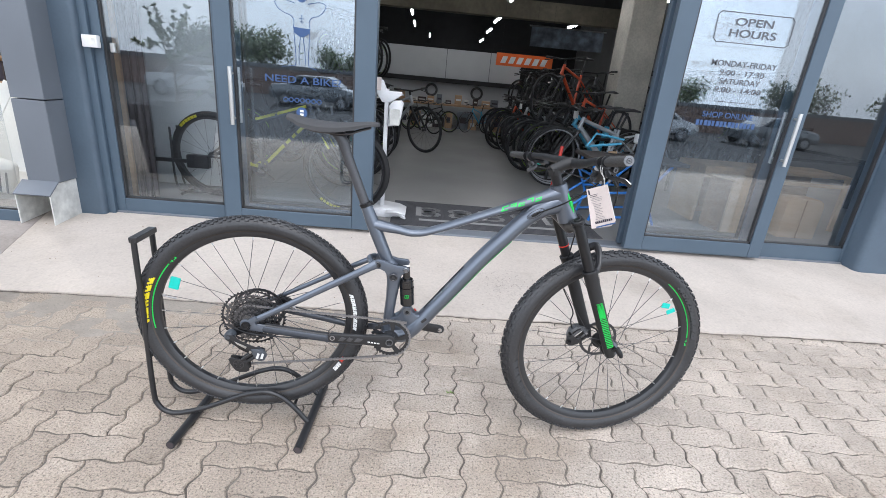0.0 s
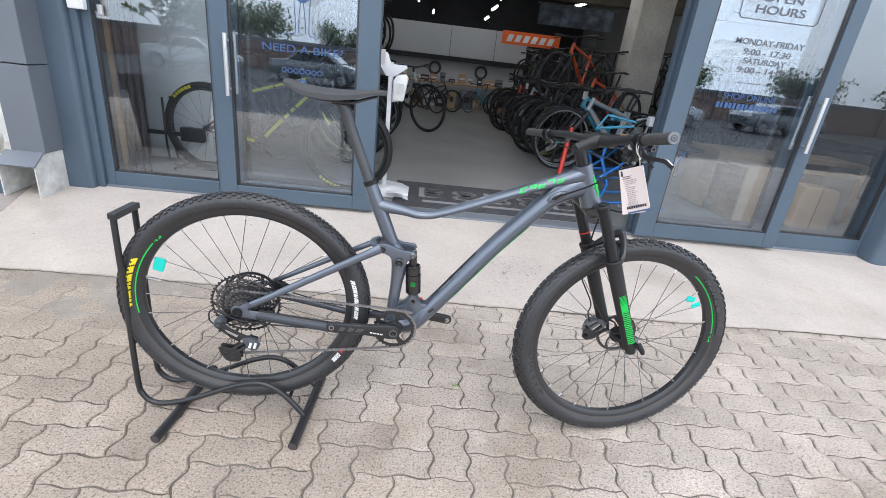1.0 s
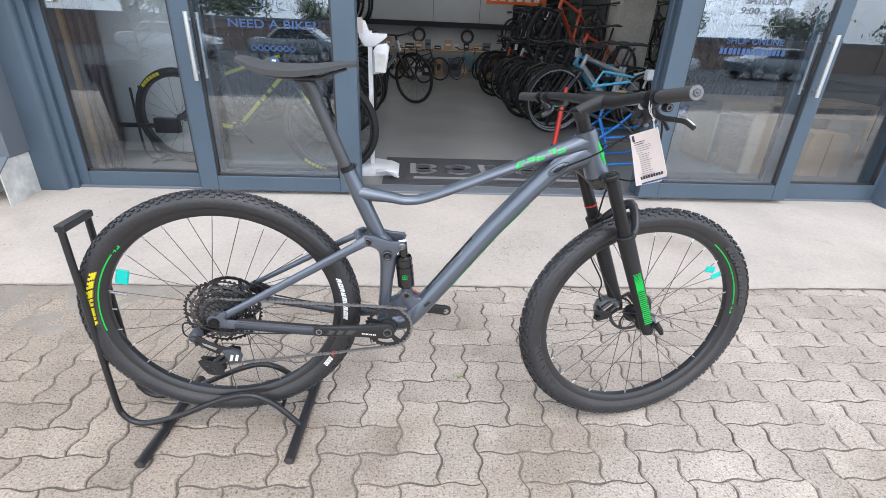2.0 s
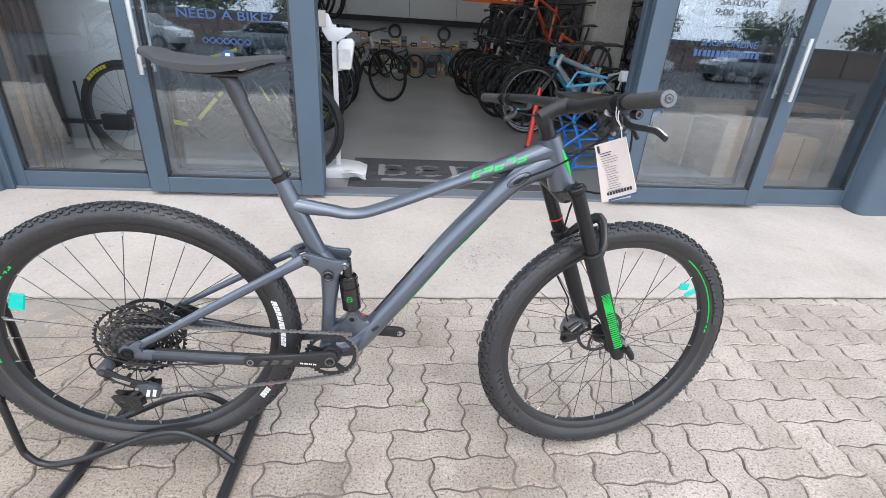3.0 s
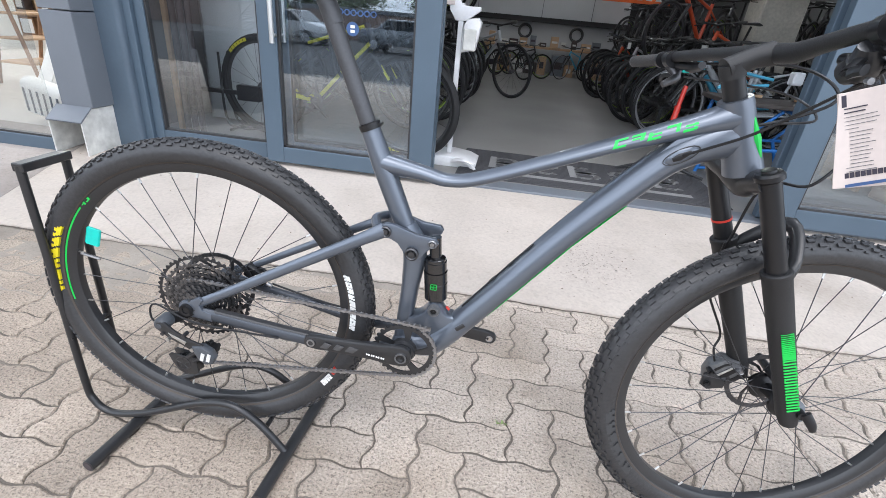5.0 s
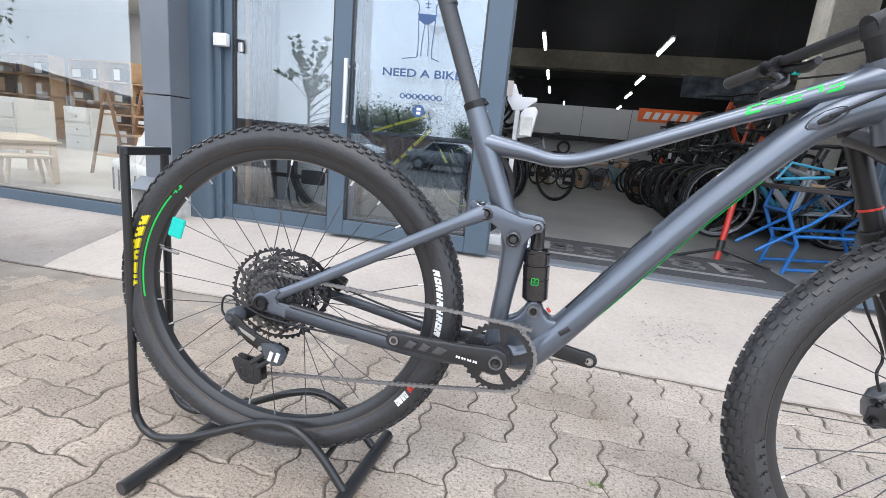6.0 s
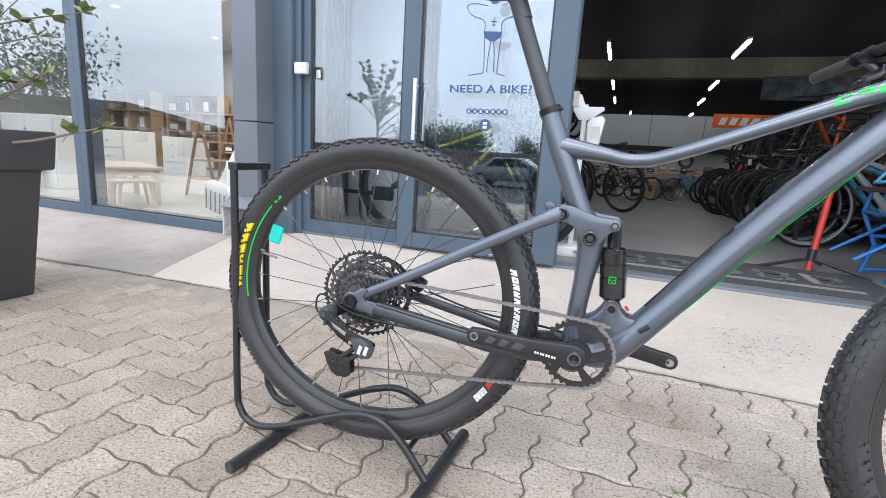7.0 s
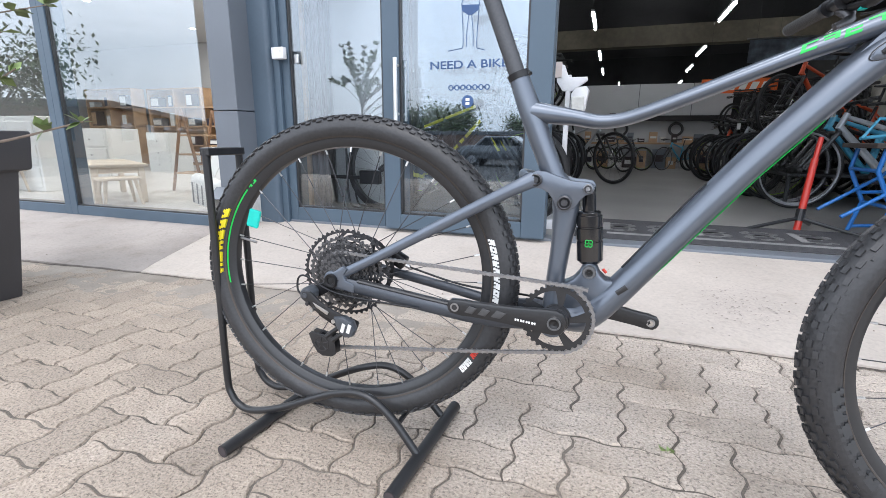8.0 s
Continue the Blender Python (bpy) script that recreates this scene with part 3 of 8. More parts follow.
structure("ceiling_next", box((-12.2, 1.7, 2.75), (-2.15, 8.2, 2.95)), PANEL)
WY = 1.66
leaf("window_3", -3.55, -2.07, WY, 0.07, 0.012, 0.09, 0.055, "large shop window in a blue-grey frame", 2.75, SHOP_GLASS)
leaf("window_4", -6.4, -3.55, WY, 0.06, 0.07, 0.09, 0.055, "large shop window in a blue-grey frame", 2.75, SHOP_GLASS)
leaf("window_5", -9.4, -6.4, WY, 0.06, 0.07, 0.09, 0.055, "large shop window in a blue-grey frame", 2.75, SHOP_GLASS)
structure("trim_mullion", box((-3.59, WY + 0.057, 0.055), (-3.51, WY + 0.16, 2.75), 0.004), FRAME)

# ---- the mountain bike ----
def mid(z):
    """The bicycle leans a little towards the doors: y of its middle plane at a height."""
    return 0.003 + 0.042 * z


def at3(x, z, side=0.0):
    return (x, mid(z) + side, z)


WHEEL_R = 0.3535
mtb = thing("mountain_bike", (0, 0, 0), "slate-grey full-suspension mountain bike with green decals in a floor stand", "bicycle")


def sector(r0, r1, a0, a1, y, thick, bm=None, steps=None):
    """A flat piece of a ring, in degrees, on the side of a wheel."""
    own = bmesh.new()
    steps = steps or max(1, int(abs(a1 - a0) / 3))
    rows = []
    for k in range(steps + 1):
        a = radians(a0 + (a1 - a0) * k / steps)
        rows.append([own.verts.new((r * math.cos(a), yy, r * math.sin(a))) for r, yy in ((r0, y), (r1, y), (r1, y + thick), (r0, y + thick))])
    for p, q in zip(rows, rows[1:]):
        for j in range(4):
            own.faces.new((p[j], p[(j + 1) % 4], q[(j + 1) % 4], q[j]))
    own.faces.new(rows[0])
    own.faces.new(rows[-1])
    return own if bm is None else join(bm, own)


def tyre_mesh(knob_rows, count):
    c, ra = WHEEL_R - 0.0285, 0.0285
    prof = []
    for k in range(18):
        a = radians(-128 + 256 * k / 17)
        prof.append((c + ra * math.cos(a) * (1.0 if math.cos(a) < 0 else 0.92), ra * math.sin(a)))
    prof += [(c - 0.024, 0.016), (c - 0.024, -0.016)]
    bm = lathe(prof, 96)
    verts, faces = [], []
    for angle, width, length, shift, lift in knob_rows:
        a = radians(angle)
        for k in range(count):
            th = 2 * math.pi * (k + shift) / count
            half = length / 2 / WHEEL_R
            base = len(verts)
            for rr in (ra * 0.88, ra + lift):
                w = width * (1.0 if rr < ra else 0.8)
                for dth in (-half, half):
                    for da in (-w / ra / 2, w / ra / 2):
                        rad = c + rr * math.cos(a + da) * 0.95
                        verts.append((rad * math.cos(th + dth), rr * math.sin(a + da), rad * math.sin(th + dth)))
            for f in ((0, 1, 3, 2), (4, 6, 7, 5), (0, 4, 5, 1), (2, 3, 7, 6), (0, 2, 6, 4), (1, 5, 7, 3)):
                faces.append([base + j for j in f])
    me = bpy.data.meshes.new("knobs")
    me.from_pydata(verts, [], faces)
    bm.from_mesh(me)
    bpy.data.meshes.remove(me)
    return bm


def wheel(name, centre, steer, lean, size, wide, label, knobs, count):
    # lean, size and wide shape each wheel to fit the camera's view
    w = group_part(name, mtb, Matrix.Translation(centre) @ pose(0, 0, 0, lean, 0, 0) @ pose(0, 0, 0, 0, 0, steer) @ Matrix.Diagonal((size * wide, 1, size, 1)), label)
    part("tyre", tyre_mesh(knobs, count), RUBBER, w, "knobbly black mountain bike tyre")
    part("rim", lathe([(0.306, -0.0165), (0.309, -0.013), (0.297, -0.011), (0.297, 0.011), (0.309, 0.013), (0.306, 0.0165), (0.294, 0.0165), (0.283, 0.009), (0.281, 0.0), (0.283, -0.009), (0.294, -0.0165)], 96), SATIN, w, "black alloy rim")
    part("tyre_bead", lathe([(0.3030, -0.0196), (0.3058, -0.0218), (0.3058, -0.0190), (0.3030, -0.0170)], 96), TAN, w, "thin tan bead line")
    spokes = 28
    for k in range(spokes):
        side = -1 if k % 2 else 1
        turn = 2 * math.pi * k / spokes
        cross = (1 if (k // 2) % 2 else -1) * 1.15
        a = turn + cross
        hub = (0.026 * math.cos(a), side * 0.03, 0.026 * math.sin(a))
        end = (0.284 * math.cos(turn), side * 0.004, 0.284 * math.sin(turn))
        e2 = Vector(end) + (Vector(hub) - Vector(end)).normalized() * 0.013
        part("spoke", rod(hub, end, 0.0010, 5), DARKSTEEL, w)
        part("nipple", rod(end, e2, 0.0021, 6), ALUMINIUM, w)
    return w


KNOBS_REAR = [(0, 0.010, 0.009, 0.0, 0.0022), (-18, 0.007, 0.010, 0.5, 0.0024), (18, 0.007, 0.010, 0.5, 0.0024), (-36, 0.008, 0.010, 0.0, 0.003), (36, 0.008, 0.010, 0.0, 0.003), (-52, 0.007, 0.011, 0.5, 0.0028), (52, 0.007, 0.011, 0.5, 0.0028)]
KNOBS_FRONT = [(-8, 0.0085, 0.0115, 0.0, 0.0028), (8, 0.0085, 0.0115, 0.5, 0.0028), (-28, 0.0085, 0.012, 0.25, 0.0034), (28, 0.0085, 0.012, 0.25, 0.0034), (-48, 0.0080, 0.013, 0.75, 0.0036), (48, 0.0080, 0.013, 0.75, 0.0036), (-63, 0.0045, 0.009, 0.25, 0.0026), (63, 0.0045, 0.009, 0.25, 0.0026)]
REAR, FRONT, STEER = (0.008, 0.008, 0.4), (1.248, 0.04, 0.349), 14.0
rear = wheel("rear_wheel", REAR, 3.0, -4.8, 0.969, 1.108, "rear wheel in the stand, stretched sideways to fit the camera view", KNOBS_REAR, 84)
front = wheel("front_wheel", FRONT, 10.9, -6.0, 0.993, 1.14, "front wheel turned towards the doors, stretched to fit the camera view", KNOBS_FRONT, 70)
part("hub", lathe([(0.008, -0.062), (0.016, -0.06), (0.016, -0.04), (0.031, -0.034), (0.031, -0.028), (0.017, -0.022), (0.017, 0.022), (0.031, 0.028), (0.031, 0.034), (0.016, 0.04), (0.012, 0.06), (0.008, 0.062)], 24, False), BLACK, rear)
part("hub", lathe([(0.008, -0.05), (0.016, -0.046), (0.03, -0.033), (0.03, -0.027), (0.014, -0.02), (0.014, 0.02), (0.03, 0.027), (0.03, 0.033), (0.016, 0.046), (0.008, 0.05)], 24, False), BLACK, front)


def decal_arc(parent, a0, a1, side):
    bm = sector(0.2985, 0.3035, a0, a1, side * 0.0172, 0.0006)
    part("rim_decal", bm, GREEN, parent, "green rim stripe")
    tip = bmesh.new()
    for r0, r1, d0, d1 in ((0.2955, 0.3045, -1.2, -0.2), (0.2955, 0.298, -0.2, 1.0), (0.302, 0.3045, -0.2, 1.0), (0.2955, 0.3045, 1.8, 2.6), (0.299, 0.301, 2.6, 3.6)):
        sector(r0, r1, a0 - 5 + d0, a0 - 5 + d1, side * 0.0172, 0.0006, tip, 2)
    part("rim_mark", tip, GREEN, parent, "green outlined rim mark")


decal_arc(rear, 144, 191, -1)
decal_arc(front, 4, 52, -1)


def tyre_letters(parent, a0, a1, count, r0, r1, mat, label, seed):
    """Sidewall print as a row of slanted solid blocks with narrow gaps and small openings."""
    rnd = random.Random(seed)
    bm = bmesh.new()
    step = (a1 - a0) / count
    for k in range(count):
        lo = a0 + step * (k + 0.04)
        wide = step * rnd.uniform(0.74, 0.88)
        third = (r1 - r0) / 3
        gap = rnd.randrange(3)
        for j in range(3):
            lean = step * 0.12 * (j - 1)
            r_in, r_out = r0 + third * j, r0 + third * (j + 1) + 0.0002
            if j == gap:
                sector(r_in, r_out, lo + lean, lo + lean + wide * 0.36, -0.0284, 0.005, bm, 2)
                sector(r_in, r_out, lo + lean + wide * 0.64, lo + lean + wide, -0.0284, 0.005, bm, 2)
            else:
                sector(r_in, r_out, lo + lean, lo + lean + wide, -0.0284, 0.005, bm, 2)
    part("tyre_print", bm, mat, parent, label)


tyre_letters(rear, 156, 187, 6, 0.3085, 0.3225, YELLOW, "yellow sidewall print as plain blocks", 3)
tyre_letters(rear, 18.5, -6.5, 9, 0.3085, 0.3200, LETTER_WHITE, "white sidewall print as plain blocks", 4)
tyre_letters(rear, -27, -30.5, 2, 0.310, 0.321, RED, "orange sidewall print as plain blocks", 5)
tyre_letters(rear, -31.5, -37.5, 4, 0.310, 0.323, LETTER_WHITE, "white sidewall print as plain blocks", 9)
tyre_letters(front, 46, 3, 8, 0.308, 0.324, LETTER_GREY, "faint grey sidewall print as plain blocks", 6)
tyre_letters(front, 188, 220, 6, 0.308, 0.324, LETTER_GREY, "faint grey sidewall print as plain blocks", 7)

# tape flags, valves
part("spoke_tape", box((-0.015, -0.012, -0.022), (0.015, -0.008, 0.022), 0.003), TEAL, rear, "teal plastic spoke tag", pose(-0.233, 0, 0.107, 0, 14, 0))
part("spoke_tape", box((-0.018, -0.01, -0.010), (0.014, -0.006, 0.010), 0.002), TEAL, front, "teal plastic spoke tag", pose(0.200, 0, 0.149, 0, 10, 0))
part("spoke_tape", box((-0.016, -0.016, -0.009), (0.016, -0.012, 0.009), 0.002), TEAL, front, "teal plastic spoke tag", pose(0.216, 0, 0.130, 0, -24, 0))
part("valve", rod((-0.2755, 0, 0.056), (-0.235, 0, 0.047), 0.003, 8), STEEL, rear, "valve")

# cassette and brake disc on the rear wheel
SIZES = (50, 42, 36, 32, 28, 25, 22, 19, 17, 15, 13, 11)
for k, t in enumerate(SIZES):
    r = t * 0.0019
    y = -0.0225 - k * 0.0037
    inner = SIZES[k + 1] * 0.0019 if k < 11 else 0.016
    if t > 16:
        hub_at = max(0.017, inner - 0.009)
        cog = spider(r, r - 0.0046, hub_at, hub_at - 0.0035, t, 12 if t > 40 else 8, y, 0.0018, 0.0042 if t > 30 else 0.0034, 0.45 if k % 2 else -0.25, 0.2)
    else:
        cog = gear(r, max(0.010, inner - 0.004), t, y, 0.0018, None, 0.0028)
    part("cog", cog, COG_PALE if k % 3 else COG, rear, "toothed steel cog of the cassette")
part("cassette_core", lathe([(0.008, -0.06), (0.014, -0.058), (0.0165, -0.04), (0.0165, -0.02), (0.008, -0.02)], 20, False), BLACK, rear)
part("lock_ring", lathe([(0.006, -0.070), (0.012, -0.070), (0.014, -0.064), (0.014, -0.05)], 20, False), DARKSTEEL, rear)


def disc(r):
    return spider(r, r - 0.009, 0.024, 0.012, 30, 6, 0.042, 0.0018, 0.001, 0.5, 0.12)


part("brake_disc", disc(0.08), DARKSTEEL, rear, "steel brake disc")
part("brake_disc", disc(0.068), DARKSTEEL, front, "steel brake disc")

# frame
BB = (0.461, 0.349)
part("top_tube", tube([at3(0.395, 0.742), at3(0.47, 0.732), at3(0.528, 0.724), at3(0.60, 0.742), at3(0.80, 0.822), at3(0.93, 0.873), at3(0.985, 0.893)], [(0.020, 0.022), (0.0145, 0.02), (0.0125, 0.02), (0.0125, 0.022), (0.0135, 0.024), (0.019, 0.027), (0.027, 0.029)], 20, steps=6), PAINT, mtb)
part("down_tube", tube([at3(0.47, 0.352), at3(0.513, 0.356), at3(0.555, 0.392), at3(0.632, 0.489), at3(0.752, 0.645), at3(0.832, 0.738), at3(0.90, 0.81), at3(0.955, 0.845), at3(1.005, 0.862)], [(0.026, 0.034), (0.030, 0.034), (0.027, 0.032), (0.0255, 0.031), (0.0255, 0.031), (0.026, 0.031), (0.027, 0.030), (0.031, 0.028), (0.034, 0.026)], 20, steps=6), PAINT, mtb)
part("seat_tube", tube([at3(0.366, 0.805), at3(0.395, 0.735), at3(0.437, 0.637), at3(0.457, 0.595)], [0.0185, 0.0215, 0.0205, 0.019], 18, steps=5), PAINT, mtb)
part("seat_strut", tube([at3(0.449, 0.625), at3(0.468, 0.575), at3(0.464, 0.49), at3(0.456, 0.40), at3(0.458, 0.35)], [(0.016, 0.02), (0.026, 0.026), (0.019, 0.024), (0.017, 0.024), (0.024, 0.03)], 18, steps=5), PAINT, mtb)
part("bottom_bracket", lathe([(0.012, -0.05), (0.026, -0.048), (0.029, -0.04), (0.029, 0.04), (0.026, 0.048), (0.012, 0.05)], 28, False, m=Matrix.Translation((BB[0], mid(0.35), BB[1]))), PAINT, mtb)
part("shock_mount", prism([(0.438, 0.362), (0.44, 0.405), (0.452, 0.418), (0.466, 0.421), (0.480, 0.425), (0.492, 0.433), (0.502, 0.446), (0.508, 0.460), (0.515, 0.467), (0.525, 0.467), (0.534, 0.459), (0.540, 0.447), (0.550, 0.438), (0.566, 0.436), (0.582, 0.443), (0.600, 0.462), (0.585, 0.42), (0.555, 0.375), (0.49, 0.345)], mid(0.4) - 0.02, mid(0.4) + 0.02, 0.006), PAINT, mtb)
part("head_gusset", prism([(0.868, 0.812), (0.90, 0.850), (0.94, 0.872), (0.99, 0.885), (0.995, 0.845), (0.93, 0.828), (0.89, 0.795)], mid(0.85) - 0.019, mid(0.85) + 0.019, 0.007), PAINT, mtb)
head_axis = Vector((0.410, 0.0, -0.912))
HEAD = Vector((1.002, mid(0.865), 0.864))
part("head_tube", tube([HEAD - head_axis * 0.062, HEAD - head_axis * 0.05, HEAD, HEAD + head_axis * 0.05, HEAD + head_axis * 0.064], [0.0265, 0.0275, 0.027, 0.0315, 0.032], 24), PAINT, mtb)
part("head_decal", tube([HEAD - head_axis * 0.045 + Vector((0.019, -0.007, 0)), HEAD + Vector((0.0195, -0.0085, 0)), HEAD + head_axis * 0.046 + Vector((0.0225, -0.009, 0))], [(0.004, 0.012), (0.0105, 0.018), (0.004, 0.012)], 14, steps=3), GREEN, mtb, "green head badge stripe")
part("seat_clamp", lathe([(0.0165, -0.006), (0.0205, -0.006), (0.021, 0.006), (0.0165, 0.006)], 24, m=Matrix.Translation(at3(0.366, 0.807)) @ pose(0, 0, 0, 0, -22.5, 0) @ pose(0, 0, 0, 90, 0, 0)), BLACK, mtb, "black seat clamp")
part("clamp_bolt", rod(at3(0.386, 0.813, -0.010), at3(0.386, 0.813, 0.010), 0.0032, 10), BLACK, mtb)

# rear triangle
for side in (-1, 1):
    thin = 1.0 if side < 0 else 0.75
    part("seat_stay", tube([at3(0.412, 0.621, side * 0.036), at3(0.36, 0.594, side * 0.046), at3(0.23, 0.523, side * 0.056), at3(0.10, 0.451, side * 0.066), at3(0.03, 0.414, side * 0.073), at3(0.008, 0.402, side * 0.074)], [(0.015 * thin, 0.009), (0.0125 * thin, 0.009), (0.0115 * thin, 0.008), (0.0105 * thin, 0.008), (0.010 * thin, 0.006), (0.006 * thin, 0.003)], 14, steps=5), PAINT, mtb)
    part("chain_stay", tube([at3(0.008, 0.391, side * 0.074), at3(0.04, 0.386, side * 0.073), at3(0.21, 0.362, side * 0.064), at3(0.34, 0.346, side * 0.052), at3(0.452, 0.355, side * 0.044)], [(0.007 * thin, 0.003), (0.0145 * thin, 0.008), (0.015 * thin, 0.009), (0.0155 * thin, 0.010), (0.019 * thin, 0.012)], 14, steps=5), STAY, mtb)
    part("rocker_link", prism([(0.399, 0.612), (0.402, 0.629), (0.414, 0.636), (0.432, 0.635), (0.452, 0.628), (0.478, 0.620), (0.500, 0.6185), (0.513, 0.617), (0.5195, 0.608), (0.515, 0.598), (0.504, 0.594), (0.496, 0.586), (0.486, 0.570), (0.472, 0.562), (0.456, 0.566), (0.449, 0.582), (0.438, 0.597), (0.424, 0.604), (0.409, 0.605)], mid(0.6) + side * 0.033 - 0.005, mid(0.6) + side * 0.033 + 0.005, 0.002), PAINT, mtb)
    for bx, bz, br in ((0.4145, 0.6195, 0.0115), (0.4685, 0.580, 0.0135), (0.508, 0.607, 0.0085)):
        part("pivot_bolt", lathe([(0.002, -0.004), (br * 0.45, -0.004), (br * 0.55, -0.001), (br * 0.8, -0.004), (br, -0.002), (br, 0.004)], 20, False, m=Matrix.Translation((bx, mid(bz) + side * 0.041, bz)) @ Matrix.Diagonal((1, -side, 1, 1))), DARKSTEEL if br > 0.009 else STEEL, mtb)
    eye = [(0.0 + 0.0205 * math.cos(radians(a)), 0.396 + 0.0195 * math.sin(radians(a))) for a in range(75, 300, 15)]
    part("dropout", prism([*eye, (0.025, 0.376), (0.052, 0.372), (0.054, 0.392), (0.034, 0.398), (0.029, 0.409), (0.038, 0.423), (0.028, 0.429)], mid(0.39) + side * 0.0765 - 0.005, mid(0.39) + side * 0.0765 + 0.005, 0.003), PAINT, mtb)
    part("dropout_pivot", lathe([(0.003, -0.001), (0.0075, -0.001), (0.0085, -0.005), (0.0135, -0.006), (0.0145, -0.002), (0.0145, 0.006)], 24, False, m=Matrix.Translation((0.0, mid(0.39) + side * 0.0825, 0.396)) @ Matrix.Diagonal((1, -side, 1, 1))), BLACK, mtb, "black axle end")
part("stay_bridge", tube([at3(0.398, 0.622, -0.035), at3(0.385, 0.627, 0), at3(0.398, 0.622, 0.035)], 0.010, 12, (0, 0, 1), steps=4), PAINT, mtb)
part("chainstay_guard", tube([at3(0.06, 0.3985, -0.073), at3(0.21, 0.3775, -0.065), at3(0.34, 0.3585, -0.053)], [(0.004, 0.0085)], 8), RUBBER, mtb, "black chainstay guard")

# rear shock
sy = mid(0.52)
sa, sb = Vector((0.508, sy, 0.607)), Vector((0.521, sy, 0.452))
ax = (sb - sa).normalized()
part("shock_shaft", tube([sa, sa + ax * 0.07], 0.0125, 18), GLOSSY, mtb)
part("shock_body", tube([sa + ax * q for q in (0.045, 0.047, 0.052, 0.053, 0.072, 0.073, 0.075, 0.076, 0.098, 0.099, 0.101, 0.102, 0.138, 0.144)], [0.0185, 0.0215, 0.0215, 0.0235, 0.0235, 0.022, 0.022, 0.0245, 0.0245, 0.0232, 0.0232, 0.0245, 0.0245, 0.019], 24), GLOSSY, mtb, "glossy black air shock body")
mark = bmesh.new()
for q in range(4):
    a = radians(45 + 90 * q)
    lathe([(0.0028, 0), (0.0042, 0), (0.0042, 0.001), (0.0028, 0.001)], 10, bm=mark, m=Matrix.Translation((0.516 + 0.0042 * math.cos(a), sy - 0.0255, 0.505 + 0.0042 * math.sin(a))))
part("shock_mark", mark, GREEN, mtb, "small green mark")
part("shock_bolt", lathe([(0.002, 0.001), (0.0065, 0.001), (0.0075, -0.004), (0.0112, -0.004), (0.0125, -0.001), (0.0125, 0.03)], 24, False, m=Matrix.Translation((0.521, mid(0.45) - 0.03, 0.452))), CALIPER_GREY, mtb, "grey shock bolt")
part("bolt_socket", lathe([(0.001, 0.0), (0.0064, 0.0), (0.0064, 0.0012), (0.001, 0.0012)], 6, m=Matrix.Translation((0.521, mid(0.45) - 0.0305, 0.452))), BLACK, mtb)
part("shock_valve", rod((0.545, sy - 0.012, 0.456), (0.551, sy - 0.012, 0.449), 0.0028, 8), RED, mtb, "small red rebound knob")

# decals on the tubes
def tube_patch(u0, u1, low, high, slant):
    """A thin patch lying on the upper side of the top tube: u runs along it, low and high are degrees round it."""
    a, b = Vector(at3(0.80, 0.822)), Vector(at3(0.93, 0.873))
    along = (b - a).normalized()
    up = Vector((-along.z, 0, along.x))
    bm = bmesh.new()
    rows = []
    for i in range(3):
        row = []
        for j in range(5):
            deg = low + (high - low) * j / 4
            u = u0 + (u1 - u0) * i / 2 + slant * (90 - deg) / 60
            f = min(1.2, max(-0.1, u))
            rz, ry = 0.0137 + 0.0045 * f + 0.0006, 0.0242 + 0.002 * f + 0.0006
            c = a.lerp(b, u)
            row.append(bm.verts.new(c + up * rz * math.cos(radians(deg)) - Vector((0, 1, 0)) * ry * math.sin(radians(deg))))
        rows.append(row)
    for p, q in zip(rows, rows[1:]):
        for j in range(4):
            bm.faces.new((p[j], p[j + 1], q[j + 1], q[j]))
    return bm


BARS = {"upper": (0.0, 0.155, 38, 51), "middle": (0.01, 0.15, 59, 69), "lower": (0.0, 0.155, 79, 93), "back": (0.0, 0.045, 51, 79), "front": (0.11, 0.155, 51, 79)}
for k, bars in enumerate((("upper", "back", "lower"), ("upper", "middle", "front"), ("lower", "back", "middle"), ("upper", "front"), ("middle", "lower", "front"))):
    for bar in bars:
        u0, u1, low, high = BARS[bar]
        part("top_tube_mark", tube_patch(0.2 * k + u0, 0.2 * k + u1, low, high, 0.07), GREEN, mtb, "green brand mark as plain slanted bars")
part("down_tube_stripe", tube([at3(0.6102, 0.4254, -0.010), at3(0.6497, 0.4754, -0.0145), at3(0.7697, 0.6314, -0.0145), at3(0.8497, 0.7239, -0.0145)], [(0.0009, 0.0026)], 8), GREEN, mtb, "thin green stripe under the down tube")
part("cable_port", tube([at3(0.889, 0.810, -0.0285), at3(0.896, 0.8155, -0.0300), at3(0.910, 0.826, -0.0310), at3(0.926, 0.835, -0.0300), at3(0.934, 0.839, -0.0285)], [(0.002, 0.001), (0.008, 0.0030), (0.0105, 0.0035), (0.008, 0.0030), (0.002, 0.001)], 18, steps=4), PAINT, mtb, "raised oval cable port")
part("port_plug", tube([at3(0.898, 0.8175, -0.0335), at3(0.908, 0.8245, -0.0350), at3(0.924, 0.8345, -0.0335)], [(0.0035, 0.0016), (0.0062, 0.0020), (0.0030, 0.0014)], 14, steps=4), BLACK, mtb, "black plug in the cable port")
part("port_rim", tube([at3(0.911 + 0.0255 * math.cos(radians(a)) - 0.0065 * math.sin(radians(a)), 0.826 + 0.0165 * math.cos(radians(a)) + 0.009 * math.sin(radians(a)), -0.0312 + 0.0015 * abs(math.cos(radians(a)))) for a in range(0, 361, 20)], 0.0009, 6), SATIN, mtb)
